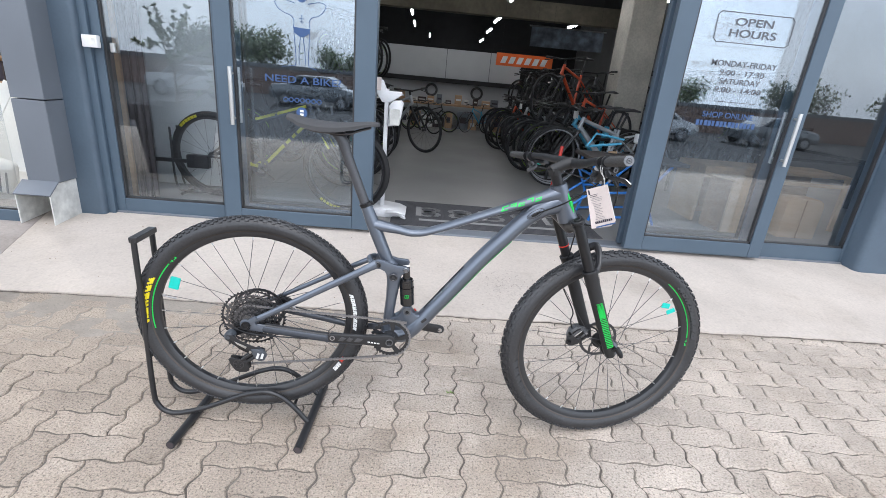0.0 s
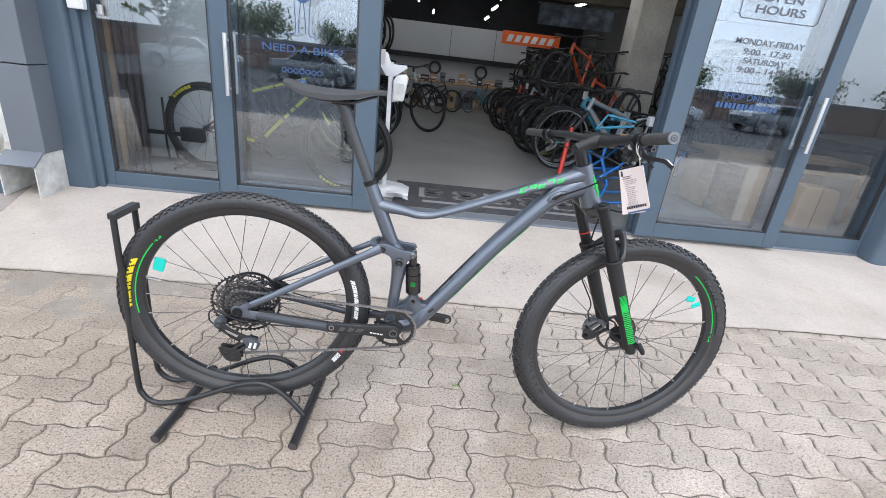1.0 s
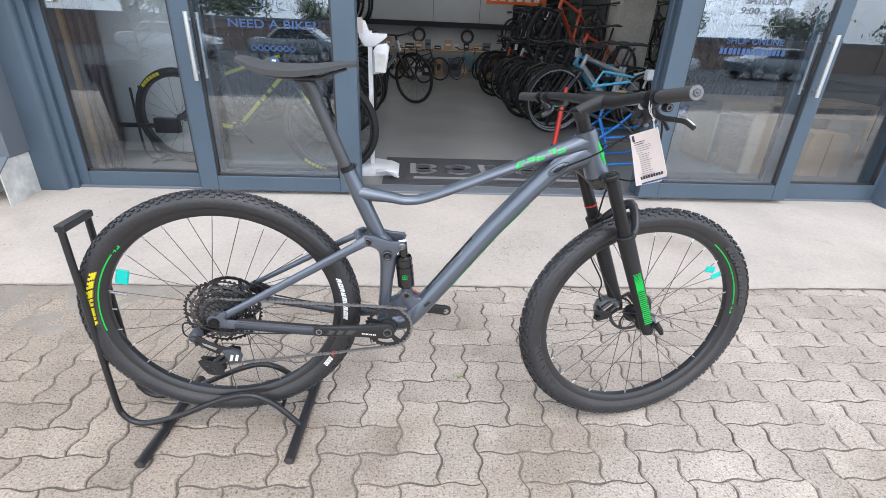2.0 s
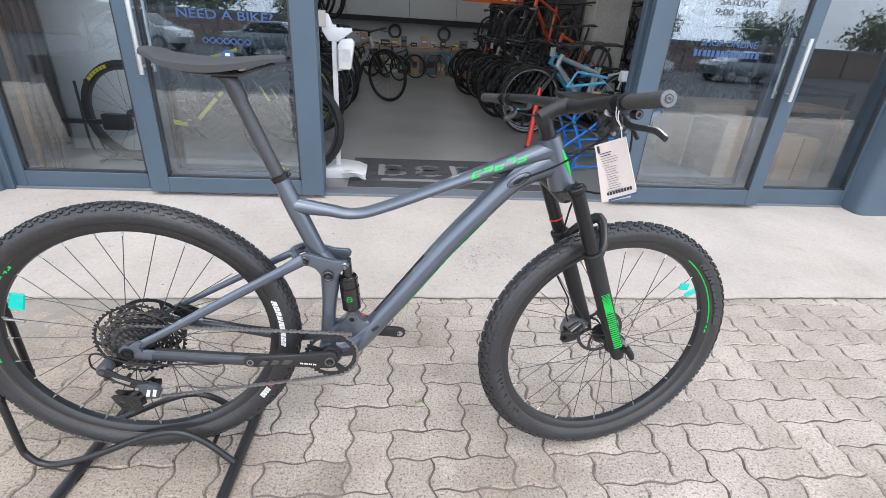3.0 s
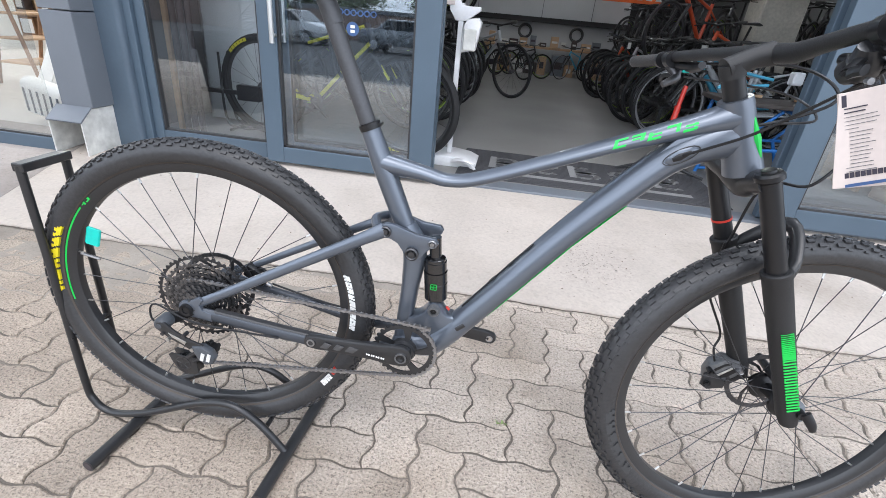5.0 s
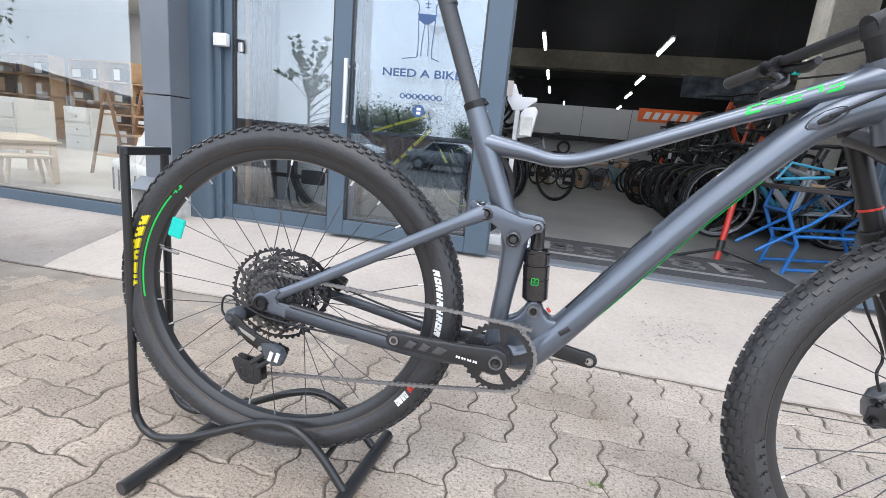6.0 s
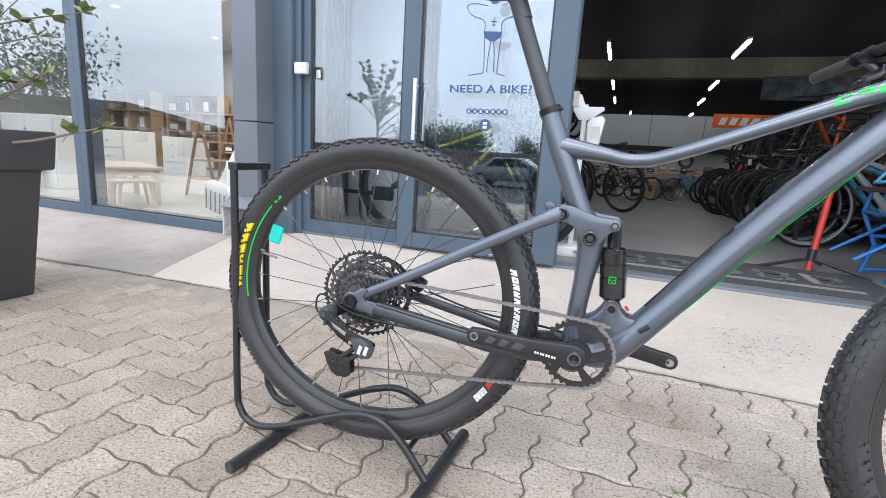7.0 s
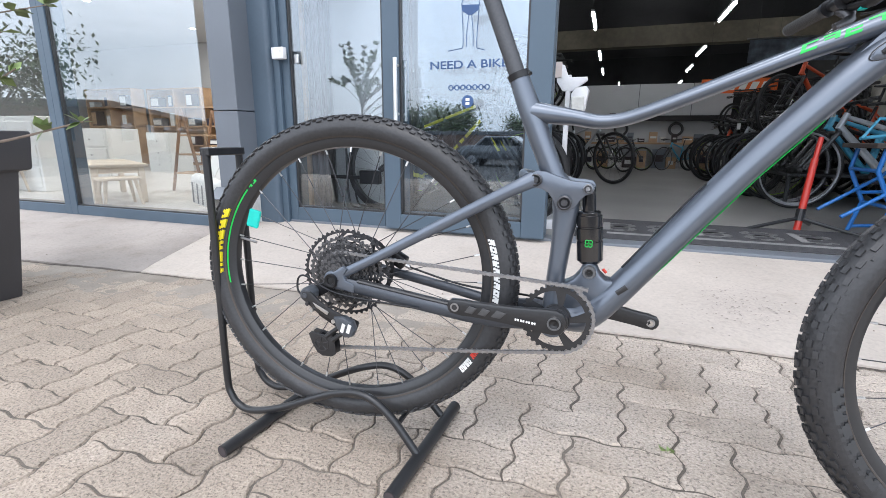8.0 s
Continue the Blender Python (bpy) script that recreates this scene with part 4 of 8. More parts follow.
part("frame_plug", tube([at3(0.572, 0.418, -0.031), at3(0.588, 0.432, -0.031)], [(0.005, 0.002)], 12), SATIN, mtb)
for k in range(3):
    part("cable_clip", box((-0.009, -0.004, 0), (0.009, 0.004, 0.0022), 0.0008), BLACK, mtb, "", Matrix.Translation(at3(0.632 + 0.031 * k, 0.5335 + 0.0397 * k, -0.006)) @ pose(0, 0, 0, 0, -52, 0))
part("tube_cable", tube([at3(0.577, 0.462, -0.008), at3(0.606, 0.500, -0.007), at3(0.690, 0.610, -0.006), at3(0.7, 0.616, -0.002)], 0.0018, 6, steps=4), BLACK, mtb)

# cranks, chainring, chain
CR = (0.469, 0.365)
ring = spider(0.0585, 0.0515, 0.025, 0.014, 32, 5, -0.058, 0.003, 0.004, 0.14, 0.26)
ring_m = Matrix.Translation((CR[0], mid(0.35), CR[1])) @ Matrix.Diagonal((1.06, 1, 1.06, 1))
part("chainring", ring, SATIN, mtb, "black narrow-wide chainring", ring_m)
part("chainring_hub", lathe([(0.014, -0.068), (0.022, -0.066), (0.026, -0.05), (0.014, -0.048)], 28, True), SATIN, mtb, "", ring_m)


def crank(x1, z1, y0, y1, side):
    """A crank arm from the axle to the pedal eye, with a coloured disc for the bore."""
    p, q = Vector((CR[0], 0, CR[1])), Vector((x1, 0, z1))
    d = (q - p).normalized()
    nn = Vector((-d.z, 0, d.x))
    out = []
    for t, w in ((-0.02, 0.010), (-0.014, 0.020), (0.0, 0.0245), (0.02, 0.0235), (0.06, 0.0195), (0.11, 0.0165), (0.155, 0.0155), (0.172, 0.0165)):
        out.append(p + d * t + nn * w)
    for k in range(1, 6):
        a = math.pi / 2 - math.pi * k / 6
        out.append(q + d * 0.0165 * math.cos(a) + nn * 0.0165 * math.sin(a))
    for t, w in ((0.172, 0.0165), (0.155, 0.0155), (0.11, 0.0165), (0.06, 0.0195), (0.02, 0.0235), (0.0, 0.0245), (-0.014, 0.020), (-0.02, 0.010)):
        out.append(p + d * t - nn * w)
    bm = prism([(v.x, v.z) for v in out], 0, 0.014, 0.004)
    for v in bm.verts:
        s = (Vector((v.co.x, 0, v.co.z)) - p).dot(d) / (q - p).length
        v.co.y += y0 + (y1 - y0) * max(0, min(1, s))
    arm = part("crank_arm", bm, SATIN, mtb, "black crank arm without a pedal")
    face = y1 - 0.0008
    part("pedal_eye", lathe([(0.0055, -0.001), (0.0085, -0.001), (0.0085, 0.001), (0.0055, 0.001)], 20, m=Matrix.Translation((x1, face, z1))), STEEL, arm, "bare threaded pedal eye")
    # no open bore: disc painted dark as its shade, or slab-coloured to fit the view
    part("eye_bore", lathe([(0.0005, -0.0005), (0.0055, -0.0005), (0.0055, 0.0005), (0.0005, 0.0005)], 16, m=Matrix.Translation((x1, face, z1))), RUBBER if side < 0 else SLAB, arm)
    return arm


right_arm = crank(0.283, 0.378, mid(0.35) - 0.082, mid(0.37) - 0.099, -1)
crank(0.646, 0.328, mid(0.35) + 0.062, mid(0.33) + 0.084, 1)
part("axle_cap", lathe([(0.004, 0.0), (0.006, -0.002), (0.011, -0.003), (0.0145, 0.0), (0.0145, 0.006)], 20, False, m=Matrix.Translation((CR[0], mid(0.35) - 0.083, CR[1]))), BLACK, right_arm, "axle bolt cap")
part("cap_ring", lathe([(0.0095, -0.0005), (0.0125, -0.0005), (0.0125, 0.0005), (0.0095, 0.0005)], 24, m=Matrix.Translation((CR[0], mid(0.35) - 0.0862, CR[1]))), CALIPER_GREY, right_arm, "pale ring round the axle bolt")
for k, (x_, z_, w_) in enumerate(((0.303, 0.3765, 0.024), (0.328, 0.374, 0.024), (0.352, 0.3715, 0.03))):
    part("crank_recess", prism([(x_, z_ - 0.006), (x_ + w_ * 0.6, z_ - 0.008), (x_ + w_, z_ + 0.004), (x_ + w_ * 0.4, z_ + 0.008)], mid(0.35) - 0.0995 + 0.0035 * k, mid(0.35) - 0.0965 + 0.0035 * k, 0.001), CRANK_GREY, right_arm, "grey moulded facet")
logo = bmesh.new()
for k in range(4):
    box((0.0105 * k, 0, -0.0022), (0.0105 * k + 0.0032, 0.0006, 0.0022), 0.0, logo)
    box((0.0105 * k + 0.0048, 0, -0.0022), (0.0105 * k + 0.0078, 0.0006, 0.0022), 0.0, logo)
    box((0.0105 * k + 0.0032, 0, -0.0006), (0.0105 * k + 0.0048, 0.0006, 0.0006), 0.0, logo)
part("crank_print", logo, LETTER_WHITE, right_arm, "white print as plain bars", Matrix.Translation((0.398, mid(0.35) - 0.0905, 0.3665)) @ pose(0, 0, 0, 0, 4, -4))


def chain_run(points, pitch):
    pts = smooth_path(points, 8)
    bm = bmesh.new()
    along, k, last = 0.0, 0, pts[0]
    total = [0.0]
    for a, b in zip(pts, pts[1:]):
        total.append(total[-1] + (b - a).length)
    s = 0.0
    while s < total[-1] - pitch:
        i = max(j for j in range(len(total)) if total[j] <= s)
        a, b = pts[i], pts[min(i + 1, len(pts) - 1)]
        t = (b - a).normalized()
        p = a + t * (s - total[i])
        w = 0.0034 if k % 2 else 0.0021
        for side in (-1, 1):
            tube([p + Vector((0, side * w, 0)), p + t * pitch * 0.35 + Vector((0, side * w, 0)), p + t * pitch * 0.65 + Vector((0, side * w, 0)), p + t * pitch + Vector((0, side * w, 0))], [(0.0044, 0.0006), (0.0030, 0.0006), (0.0030, 0.0006), (0.0044, 0.0006)], 6, (0, 1, 0), bm)
        rod(p - Vector((0, 0.004, 0)), p + Vector((0, 0.004, 0)), 0.003, 6, bm)
        s += pitch
        k += 1
    return bm


cy = mid(0.38)
ringarc = [(CR[0] + 0.0635 * 1.06 * math.cos(radians(a)), cy - 0.0565, CR[1] + 0.0635 * 1.06 * math.sin(radians(a))) for a in range(80, -90, -24)]
chain = chain_run([(-0.045, cy - 0.042, 0.425), (0.0, cy - 0.043, 0.448), (0.10, cy - 0.046, 0.445), *ringarc, (0.32, cy - 0.052, 0.272), (0.12, cy - 0.048, 0.2435), (-0.024, cy - 0.046, 0.223)], 0.0115)
part("chain", chain, STEEL, mtb, "steel chain")

# rear derailleur
dy = mid(0.3) - 0.085
part("derailleur_hanger", prism([(0.008, 0.402), (0.014, 0.384), (-0.016, 0.364), (-0.042, 0.350), (-0.058, 0.360), (-0.05, 0.378), (-0.02, 0.388), (-0.008, 0.404)], dy + 0.004, dy + 0.012, 0.002), BLACK, mtb)
part("derailleur_knuckle", lathe([(0.001, -0.027), (0.005, -0.0275), (0.006, -0.025), (0.012, -0.025), (0.016, -0.018), (0.016, 0.006), (0.011, 0.008)], 20, False, m=Matrix.Translation((-0.046, dy, 0.366))), DERAIL_GREY, mtb, "dark grey upper derailleur knuckle")
part("derailleur_link", prism([(-0.052, 0.374), (-0.034, 0.376), (-0.010, 0.356), (0.020, 0.341), (0.048, 0.332), (0.046, 0.314), (0.012, 0.321), (-0.024, 0.336), (-0.054, 0.358)], dy - 0.026, dy - 0.020, 0.0015), SATIN, mtb, "black outer parallelogram link")
part("derailleur_link", prism([(-0.040, 0.352), (-0.028, 0.346), (-0.006, 0.326), (0.026, 0.310), (0.044, 0.306), (0.040, 0.298), (0.018, 0.300), (-0.018, 0.318), (-0.042, 0.340)], dy - 0.014, dy - 0.006, 0.0015), BLACK, mtb, "black inner parallelogram link")
part("derailleur_arm", prism([(-0.026, 0.354), (-0.018, 0.344), (0.008, 0.330), (0.012, 0.337)], dy - 0.0285, dy - 0.0262, 0.0006), ALUMINIUM, mtb, "bare alloy link edge")
part("derailleur_body", prism([(0.024, 0.329), (0.046, 0.332), (0.066, 0.322), (0.073, 0.305), (0.066, 0.290), (0.050, 0.286), (0.036, 0.296), (0.028, 0.312)], dy - 0.032, dy - 0.012, 0.005), DERAIL_GREY, mtb, "dark blue-grey lower derailleur knuckle")
for px_, pz_ in ((-0.030, 0.336), (-0.040, 0.349), (0.022, 0.318), (0.008, 0.352)):
    part("derailleur_screw", lathe([(0.001, -0.003), (0.0045, -0.003), (0.0045, 0.012)], 12, False, m=Matrix.Translation((px_, dy - 0.026, pz_))), ALUMINIUM if pz_ < 0.34 else DARKSTEEL, mtb, "bright limit screw" if pz_ < 0.34 else "")
for px_ in (0.041, 0.055):
    part("derailleur_plate", prism([(px_, 0.300), (px_ + 0.007, 0.298), (px_ + 0.013, 0.316), (px_ + 0.006, 0.319)], dy - 0.0340, dy - 0.0316), LETTER_WHITE, mtb, "white print as a plain bar")
part("derailleur_pivot", lathe([(0.005, -0.014), (0.010, -0.013), (0.0135, -0.006), (0.0135, 0.02), (0.008, 0.022)], 20, False, m=Matrix.Translation((0.042, dy - 0.002, 0.297))), BLACK, mtb)
PULLEY = (-0.031, 0.247)
for off in (0.003, 0.022):
    cage = prism([(0.0, 0.268), (0.003, 0.246), (0.004, 0.226), (-0.006, 0.219), (-0.030, 0.217), (-0.044, 0.224), (-0.056, 0.244), (-0.064, 0.266), (-0.056, 0.272), (-0.026, 0.268)], dy + off, dy + off + 0.003, 0.001)
    for x0_, z0_, x1_, z1_ in ((0.050, 0.300, -0.004, 0.258), (0.034, 0.306, -0.018, 0.266)):
        rod((x0_, dy + off + 0.0015, z0_), (x1_, dy + off + 0.0015, z1_), 0.0055, 6, cage)
    plate = part("cage_plate", cage, SATIN, mtb, "black derailleur cage plate")
    face = lathe([(0.0155, -0.001), (0.0185, -0.001), (0.0185, 0.0005), (0.0155, 0.0005)], 26, m=Matrix.Translation((PULLEY[0], dy + off, PULLEY[1])))
    for a0 in range(0, 360, 72):
        a = radians(a0 + 20)
        rod((PULLEY[0] + 0.005 * math.cos(a), dy + off, PULLEY[1] + 0.005 * math.sin(a)), (PULLEY[0] + 0.016 * math.cos(a), dy + off, PULLEY[1] + 0.016 * math.sin(a)), 0.0012, 6, face)
    part("cage_ring", face, DARKSTEEL, plate, "grey spoked ring on the cage")
for px_, pz_ in ((0.030, 0.289), PULLEY):
    part("jockey_wheel", gear(0.018, 0.006, 12, 0, 0.006, None, 0.004), BLACK, mtb, "", Matrix.Translation((px_, dy + 0.0105, pz_)))
part("brake_caliper_rear", box((-0.028, -0.012, -0.016), (0.028, 0.016, 0.016), 0.006, segments=2), BLACK, mtb, "rear brake caliper", Matrix.Translation(at3(0.085, 0.42, 0.058)) @ pose(0, 0, 0, 0, 28, 0))
part("brake_bolt", rod(at3(0.118, 0.408, 0.044), at3(0.128, 0.404, 0.044), 0.005, 8), STEEL, mtb)

# saddle and post
part("seat_post", tube([at3(0.362, 0.812), at3(0.284, 1.004)], 0.0155, 20), POST, mtb, "dark grey seat post")
part("post_head", tube([at3(0.30, 0.972), at3(0.281, 1.012), at3(0.262, 1.022)], [0.0158, 0.017, 0.012], 14, steps=3), POST, mtb)
part("rail_clamp", box((-0.022, -0.024, -0.006), (0.022, 0.024, 0.008), 0.003), BLACK, mtb, "", Matrix.Translation(at3(0.272, 1.023)))
for side in (-1, 1):
    part("saddle_rail", tube([at3(0.165, 1.040, side * 0.035), at3(0.21, 1.026, side * 0.024), at3(0.30, 1.024, side * 0.022), at3(0.335, 1.034, side * 0.016), at3(0.372, 1.046, side * 0.006)], 0.0036, 8, (0, 0, 1), steps=4), DARKSTEEL, mtb)


def saddle_mesh():
    bm = bmesh.new()
    rows = []
    n = 22
    for i in range(n + 1):
        u = i / n
        x = 0.126 + 0.272 * u
        half = 0.066 * (1 - u) ** 0.75 * (0.55 + 0.45 * min(1, u * 6)) + 0.0185 * min(1, u * 3)
        if u > 0.93:
            half *= max(0.35, 1 - ((u - 0.93) / 0.07) ** 2 * 0.65)
        top = 1.064 - 0.010 * math.sin(math.pi * min(1, u * 1.15)) + (0.004 if u < 0.1 else 0)
        drop = 0.012 + 0.013 * math.sin(math.pi * min(1, u * 1.05 + 0.02)) ** 1.2
        row = []
        for k in range(13):
            a = math.pi * k / 12
            row.append(bm.verts.new((x, mid(1.06) - half * math.cos(a), top - drop * (1 - math.sin(a) ** 0.45))))
        rows.append(row)
    for r, s in zip(rows, rows[1:]):
        for k in range(12):
            bm.faces.new((r[k], r[k + 1], s[k + 1], s[k]))
        bm.faces.new((r[0], s[0], s[12], r[12]))
    bm.faces.new(rows[0])
    bm.faces.new(rows[-1])
    return bm


part("saddle", saddle_mesh(), SADDLE, mtb, "slim dark grey saddle")

# fork and cockpit
leg_dir = Vector((0.193, -0.02, -0.456)).normalized()
LEGS = {-1: Vector((1.046, -0.016, 0.81)), 1: Vector((1.003, 0.11, 0.815))}
for side, top in LEGS.items():
    part("stanchion", tube([top + leg_dir * q for q in (-0.012, -0.008, 0.0, 0.004, 0.2)], [0.0195, 0.0225, 0.0225, 0.0172, 0.0172], 20), BLACK, mtb, "black fork stanchion")
    low = [top + leg_dir * q for q in (0.168, 0.17, 0.178, 0.182, 0.26, 0.40, 0.48, 0.505)]
    part("fork_leg", tube(low, [0.0225, 0.025, 0.025, 0.0235, 0.0225, 0.0205, 0.0200, 0.016], 20), STEM_BLACK, mtb, "matt black lower fork leg")
part("fork_ring", lathe([(0.0164, -0.002), (0.0185, -0.002), (0.0185, 0.002), (0.0164, 0.002)], 20, m=Matrix.Translation(LEGS[1] + leg_dir * 0.13) @ pose(0, 0, 0, 0, -23, 0) @ pose(0, 0, 0, 90, 0, 0)), RED, mtb, "thin red travel ring")
crown_mid = HEAD + head_axis * 0.078
part("fork_crown", tube([LEGS[-1] + leg_dir * 0.004, LEGS[-1] * 0.5 + crown_mid * 0.5 + Vector((0, 0, -0.004)), crown_mid + Vector((0.004, 0, -0.006)), LEGS[1] * 0.5 + crown_mid * 0.5 + Vector((0, 0, -0.004)), LEGS[1] + leg_dir * 0.004], [(0.022, 0.021), (0.021, 0.02), (0.024, 0.026), (0.021, 0.02), (0.022, 0.021)], 16, (0, 0, 1), steps=4), SATIN, mtb, "black forged fork crown")
part("crown_dial", lathe([(0.004, -0.005), (0.011, -0.0045), (0.0125, 0.001), (0.0125, 0.008)], 18, False, m=Matrix.Translation(LEGS[-1] - leg_dir * 0.012) @ pose(0, 0, 0, 0, -23, 0) @ pose(0, 0, 0, -90, 0, 0)), BLACK, mtb, "lock-out dial")
bridge = [LEGS[-1] + leg_dir * 0.20, LEGS[-1] + leg_dir * 0.165 + Vector((0.035, 0.018, 0.012)), (LEGS[-1] + LEGS[1]) / 2 + leg_dir * 0.125 + Vector((0.075, 0.01, 0.02)), LEGS[1] + leg_dir * 0.165 + Vector((0.04, -0.018, 0.012)), LEGS[1] + leg_dir * 0.20]
part("fork_bridge", tube(bridge, [(0.012, 0.010), (0.009, 0.012), (0.009, 0.014), (0.009, 0.012), (0.012, 0.010)], 12, (0.3, 0, 1), steps=5), SATIN, mtb, "black fork arch")
fade = LEGS[-1] + Vector((0.002, -0.0222, 0))
bars = bmesh.new()
rnd = random.Random(2)
for k in range(9):
    q = 0.345 + k * 0.0135
    seat = Matrix.Translation(fade + leg_dir * q + Vector((0.0005, 0.0012, 0))) @ pose(0, 0, 0, 0, -23, 0)
    for lift in (-0.0036, 0.0036):
        join(bars, box((-0.0112, -0.0012, lift - 0.0014), (0.0102, 0.0012, lift + 0.0014), 0.0004), seat)
    end = 0.0088 if k % 3 else -0.0112
    join(bars, box((end, -0.0011, -0.0030), (end + 0.0020, 0.0011, 0.0030), 0.0004), seat)
for k in range(14):
    q = 0.284 + k * 0.0040
    thick = 0.0004 + 0.00013 * k
    join(bars, box((-0.011, -0.001, -thick), (0.010, 0.001, thick)), Matrix.Translation(fade + leg_dir * q + Vector((0, 0.0005, 0))) @ pose(0, 0, 0, 0, -23, 0))
part("fork_print", bars, GREEN, mtb, "green fork print as plain bars")
drop = LEGS[-1] + leg_dir * 0.478
part("thru_axle", tube([drop + Vector((0.012, -0.024, 0.012)), drop + Vector((0.012, 0.16, 0.012))], 0.0085, 14, (1, 0, 0)), BLACK, mtb)
part("axle_lever", tube([drop + Vector((0.016, -0.022, 0.018)), drop + Vector((0.030, -0.028, 0.0)), drop + Vector((0.036, -0.03, -0.012))], [(0.010, 0.006), (0.009, 0.006), (0.006, 0.005)], 12, steps=3), BLACK, mtb, "black quick release lever")
part("dropout_lug", box((-0.014, -0.014, -0.024), (0.016, 0.014, 0.022), 0.006, segments=2), CLAD, mtb, "grey dropout lug", Matrix.Translation(drop + Vector((0.012, 0.004, 0.002))) @ pose(0, 0, 0, 0, -23, 14))
cal = LEGS[1] + leg_dir * 0.462 + Vector((0.008, 0, 0))
cx, cy0, cz = cal + Vector((-0.03, -0.005, -0.03))
caliper = part("brake_caliper_front", prism([(cx - 0.040, cz - 0.010), (cx - 0.034, cz + 0.016), (cx - 0.012, cz + 0.034), (cx + 0.016, cz + 0.036), (cx + 0.034, cz + 0.020), (cx + 0.030, cz - 0.002), (cx + 0.012, cz - 0.022), (cx - 0.014, cz - 0.036), (cx - 0.034, cz - 0.034)], cy0 - 0.018, cy0 + 0.016, 0.005), CALIPER_GREY, mtb, "worn grey front brake caliper")
part("caliper_slot", prism([(cx - 0.012, cz - 0.012), (cx - 0.004, cz + 0.012), (cx + 0.012, cz + 0.020), (cx + 0.018, cz + 0.010), (cx + 0.002, cz - 0.008)], cy0 - 0.0195, cy0 - 0.0165, 0.001), BLACK, caliper)
part("caliper_slot", prism([(cx + 0.008, cz - 0.014), (cx + 0.020, cz - 0.002), (cx + 0.026, cz + 0.010), (cx + 0.030, cz + 0.006), (cx + 0.024, cz - 0.006), (cx + 0.014, cz - 0.018)], cy0 - 0.0195, cy0 - 0.0165, 0.001), BLACK, caliper)
part("caliper_slot", prism([(cx - 0.028, cz + 0.008), (cx - 0.012, cz + 0.024), (cx + 0.002, cz + 0.030), (cx + 0.002, cz + 0.025), (cx - 0.010, cz + 0.019), (cx - 0.024, cz + 0.003)], cy0 - 0.0195, cy0 - 0.0165, 0.001), BLACK, caliper)
part("caliper_rib", prism([(cx - 0.020, cz - 0.004), (cx + 0.006, cz + 0.022), (cx + 0.010, cz + 0.020), (cx - 0.016, cz - 0.008)], cy0 - 0.021, cy0 - 0.0195, 0.0005), ALUMINIUM, caliper, "bright machined edge")
part("caliper_mount", prism([(cx - 0.046, cz - 0.006), (cx - 0.030, cz + 0.004), (cx + 0.004, cz - 0.020), (cx + 0.002, cz - 0.034), (cx - 0.030, cz - 0.044), (cx - 0.046, cz - 0.034)], cy0 - 0.024, cy0 - 0.017, 0.002), SATIN, caliper, "black mount")
for ox_, oz_, br in ((-0.036, -0.026, 0.008), (-0.036, 0.004, 0.0065), (0.020, 0.018, 0.007)):
    part("caliper_bolt", lathe([(0.002, -0.004), (br * 0.5, -0.004), (br * 0.6, -0.001), (br, -0.003), (br, 0.012)], 16, False, m=Matrix.Translation((cx + ox_, cy0 - 0.026, cz + oz_))), BLACK if ox_ < 0 else STEEL, caliper)
part("brake_hose_front", tube([cal + Vector((-0.052, -0.014, -0.022)), cal + Vector((-0.066, -0.006, 0.02)), cal + Vector((-0.064, 0, 0.06)), LEGS[1] + leg_dir * 0.28 + Vector((-0.045, -0.01, 0)), LEGS[1] + leg_dir * 0.17 + Vector((-0.008, -0.03, 0))], 0.0025, 8, steps=6), BLACK, mtb)

STEM = HEAD - head_axis * 0.062
part("headset_spacer", tube([STEM, STEM - head_axis * 0.034], 0.0175, 20), BLACK, mtb, "black headset spacer")
stem_top = STEM - head_axis * 0.056
fwd = Vector((math.cos(radians(STEER)), math.sin(radians(STEER)), 0.05))
clamp = Vector((1.012, 0.047, 0.992))
part("stem", tube([STEM - head_axis * 0.034, stem_top, ], 0.0195, 18, bm=tube([stem_top + head_axis * 0.01 - fwd * 0.012, stem_top * 0.5 + clamp * 0.5, clamp], [0.018, 0.0165, 0.0195], 20, (0, 0, 1), steps=5)), STEM_BLACK, mtb, "short matt black stem")
axis_bar = Vector((math.sin(radians(STEER)), -math.cos(radians(STEER)), 0.0))
end_r, end_l = Vector((1.026, -0.328, 1.061)), Vector((0.905, 0.49, 0.943))
q0, q1 = clamp + axis_bar * 0.045 + Vector((0, 0, 0.004)), clamp - axis_bar * 0.045 - Vector((0, 0, 0.004))
part("handlebar", tube([end_r, end_r * 0.45 + q0 * 0.55 + Vector((0.008, 0, 0.006)), end_r * 0.18 + q0 * 0.82 + Vector((0.003, 0, 0.003)), q0, clamp, q1, end_l * 0.18 + q1 * 0.82 + Vector((0.003, 0, 0.003)), end_l * 0.45 + q1 * 0.55 + Vector((0.008, 0, 0.006)), end_l], [0.0112, 0.0112, 0.0122, 0.0152, 0.0155, 0.0152, 0.0122, 0.0112, 0.0112], 18, (0, 0, 1), steps=6), STEM_BLACK, mtb, "black riser handlebar")
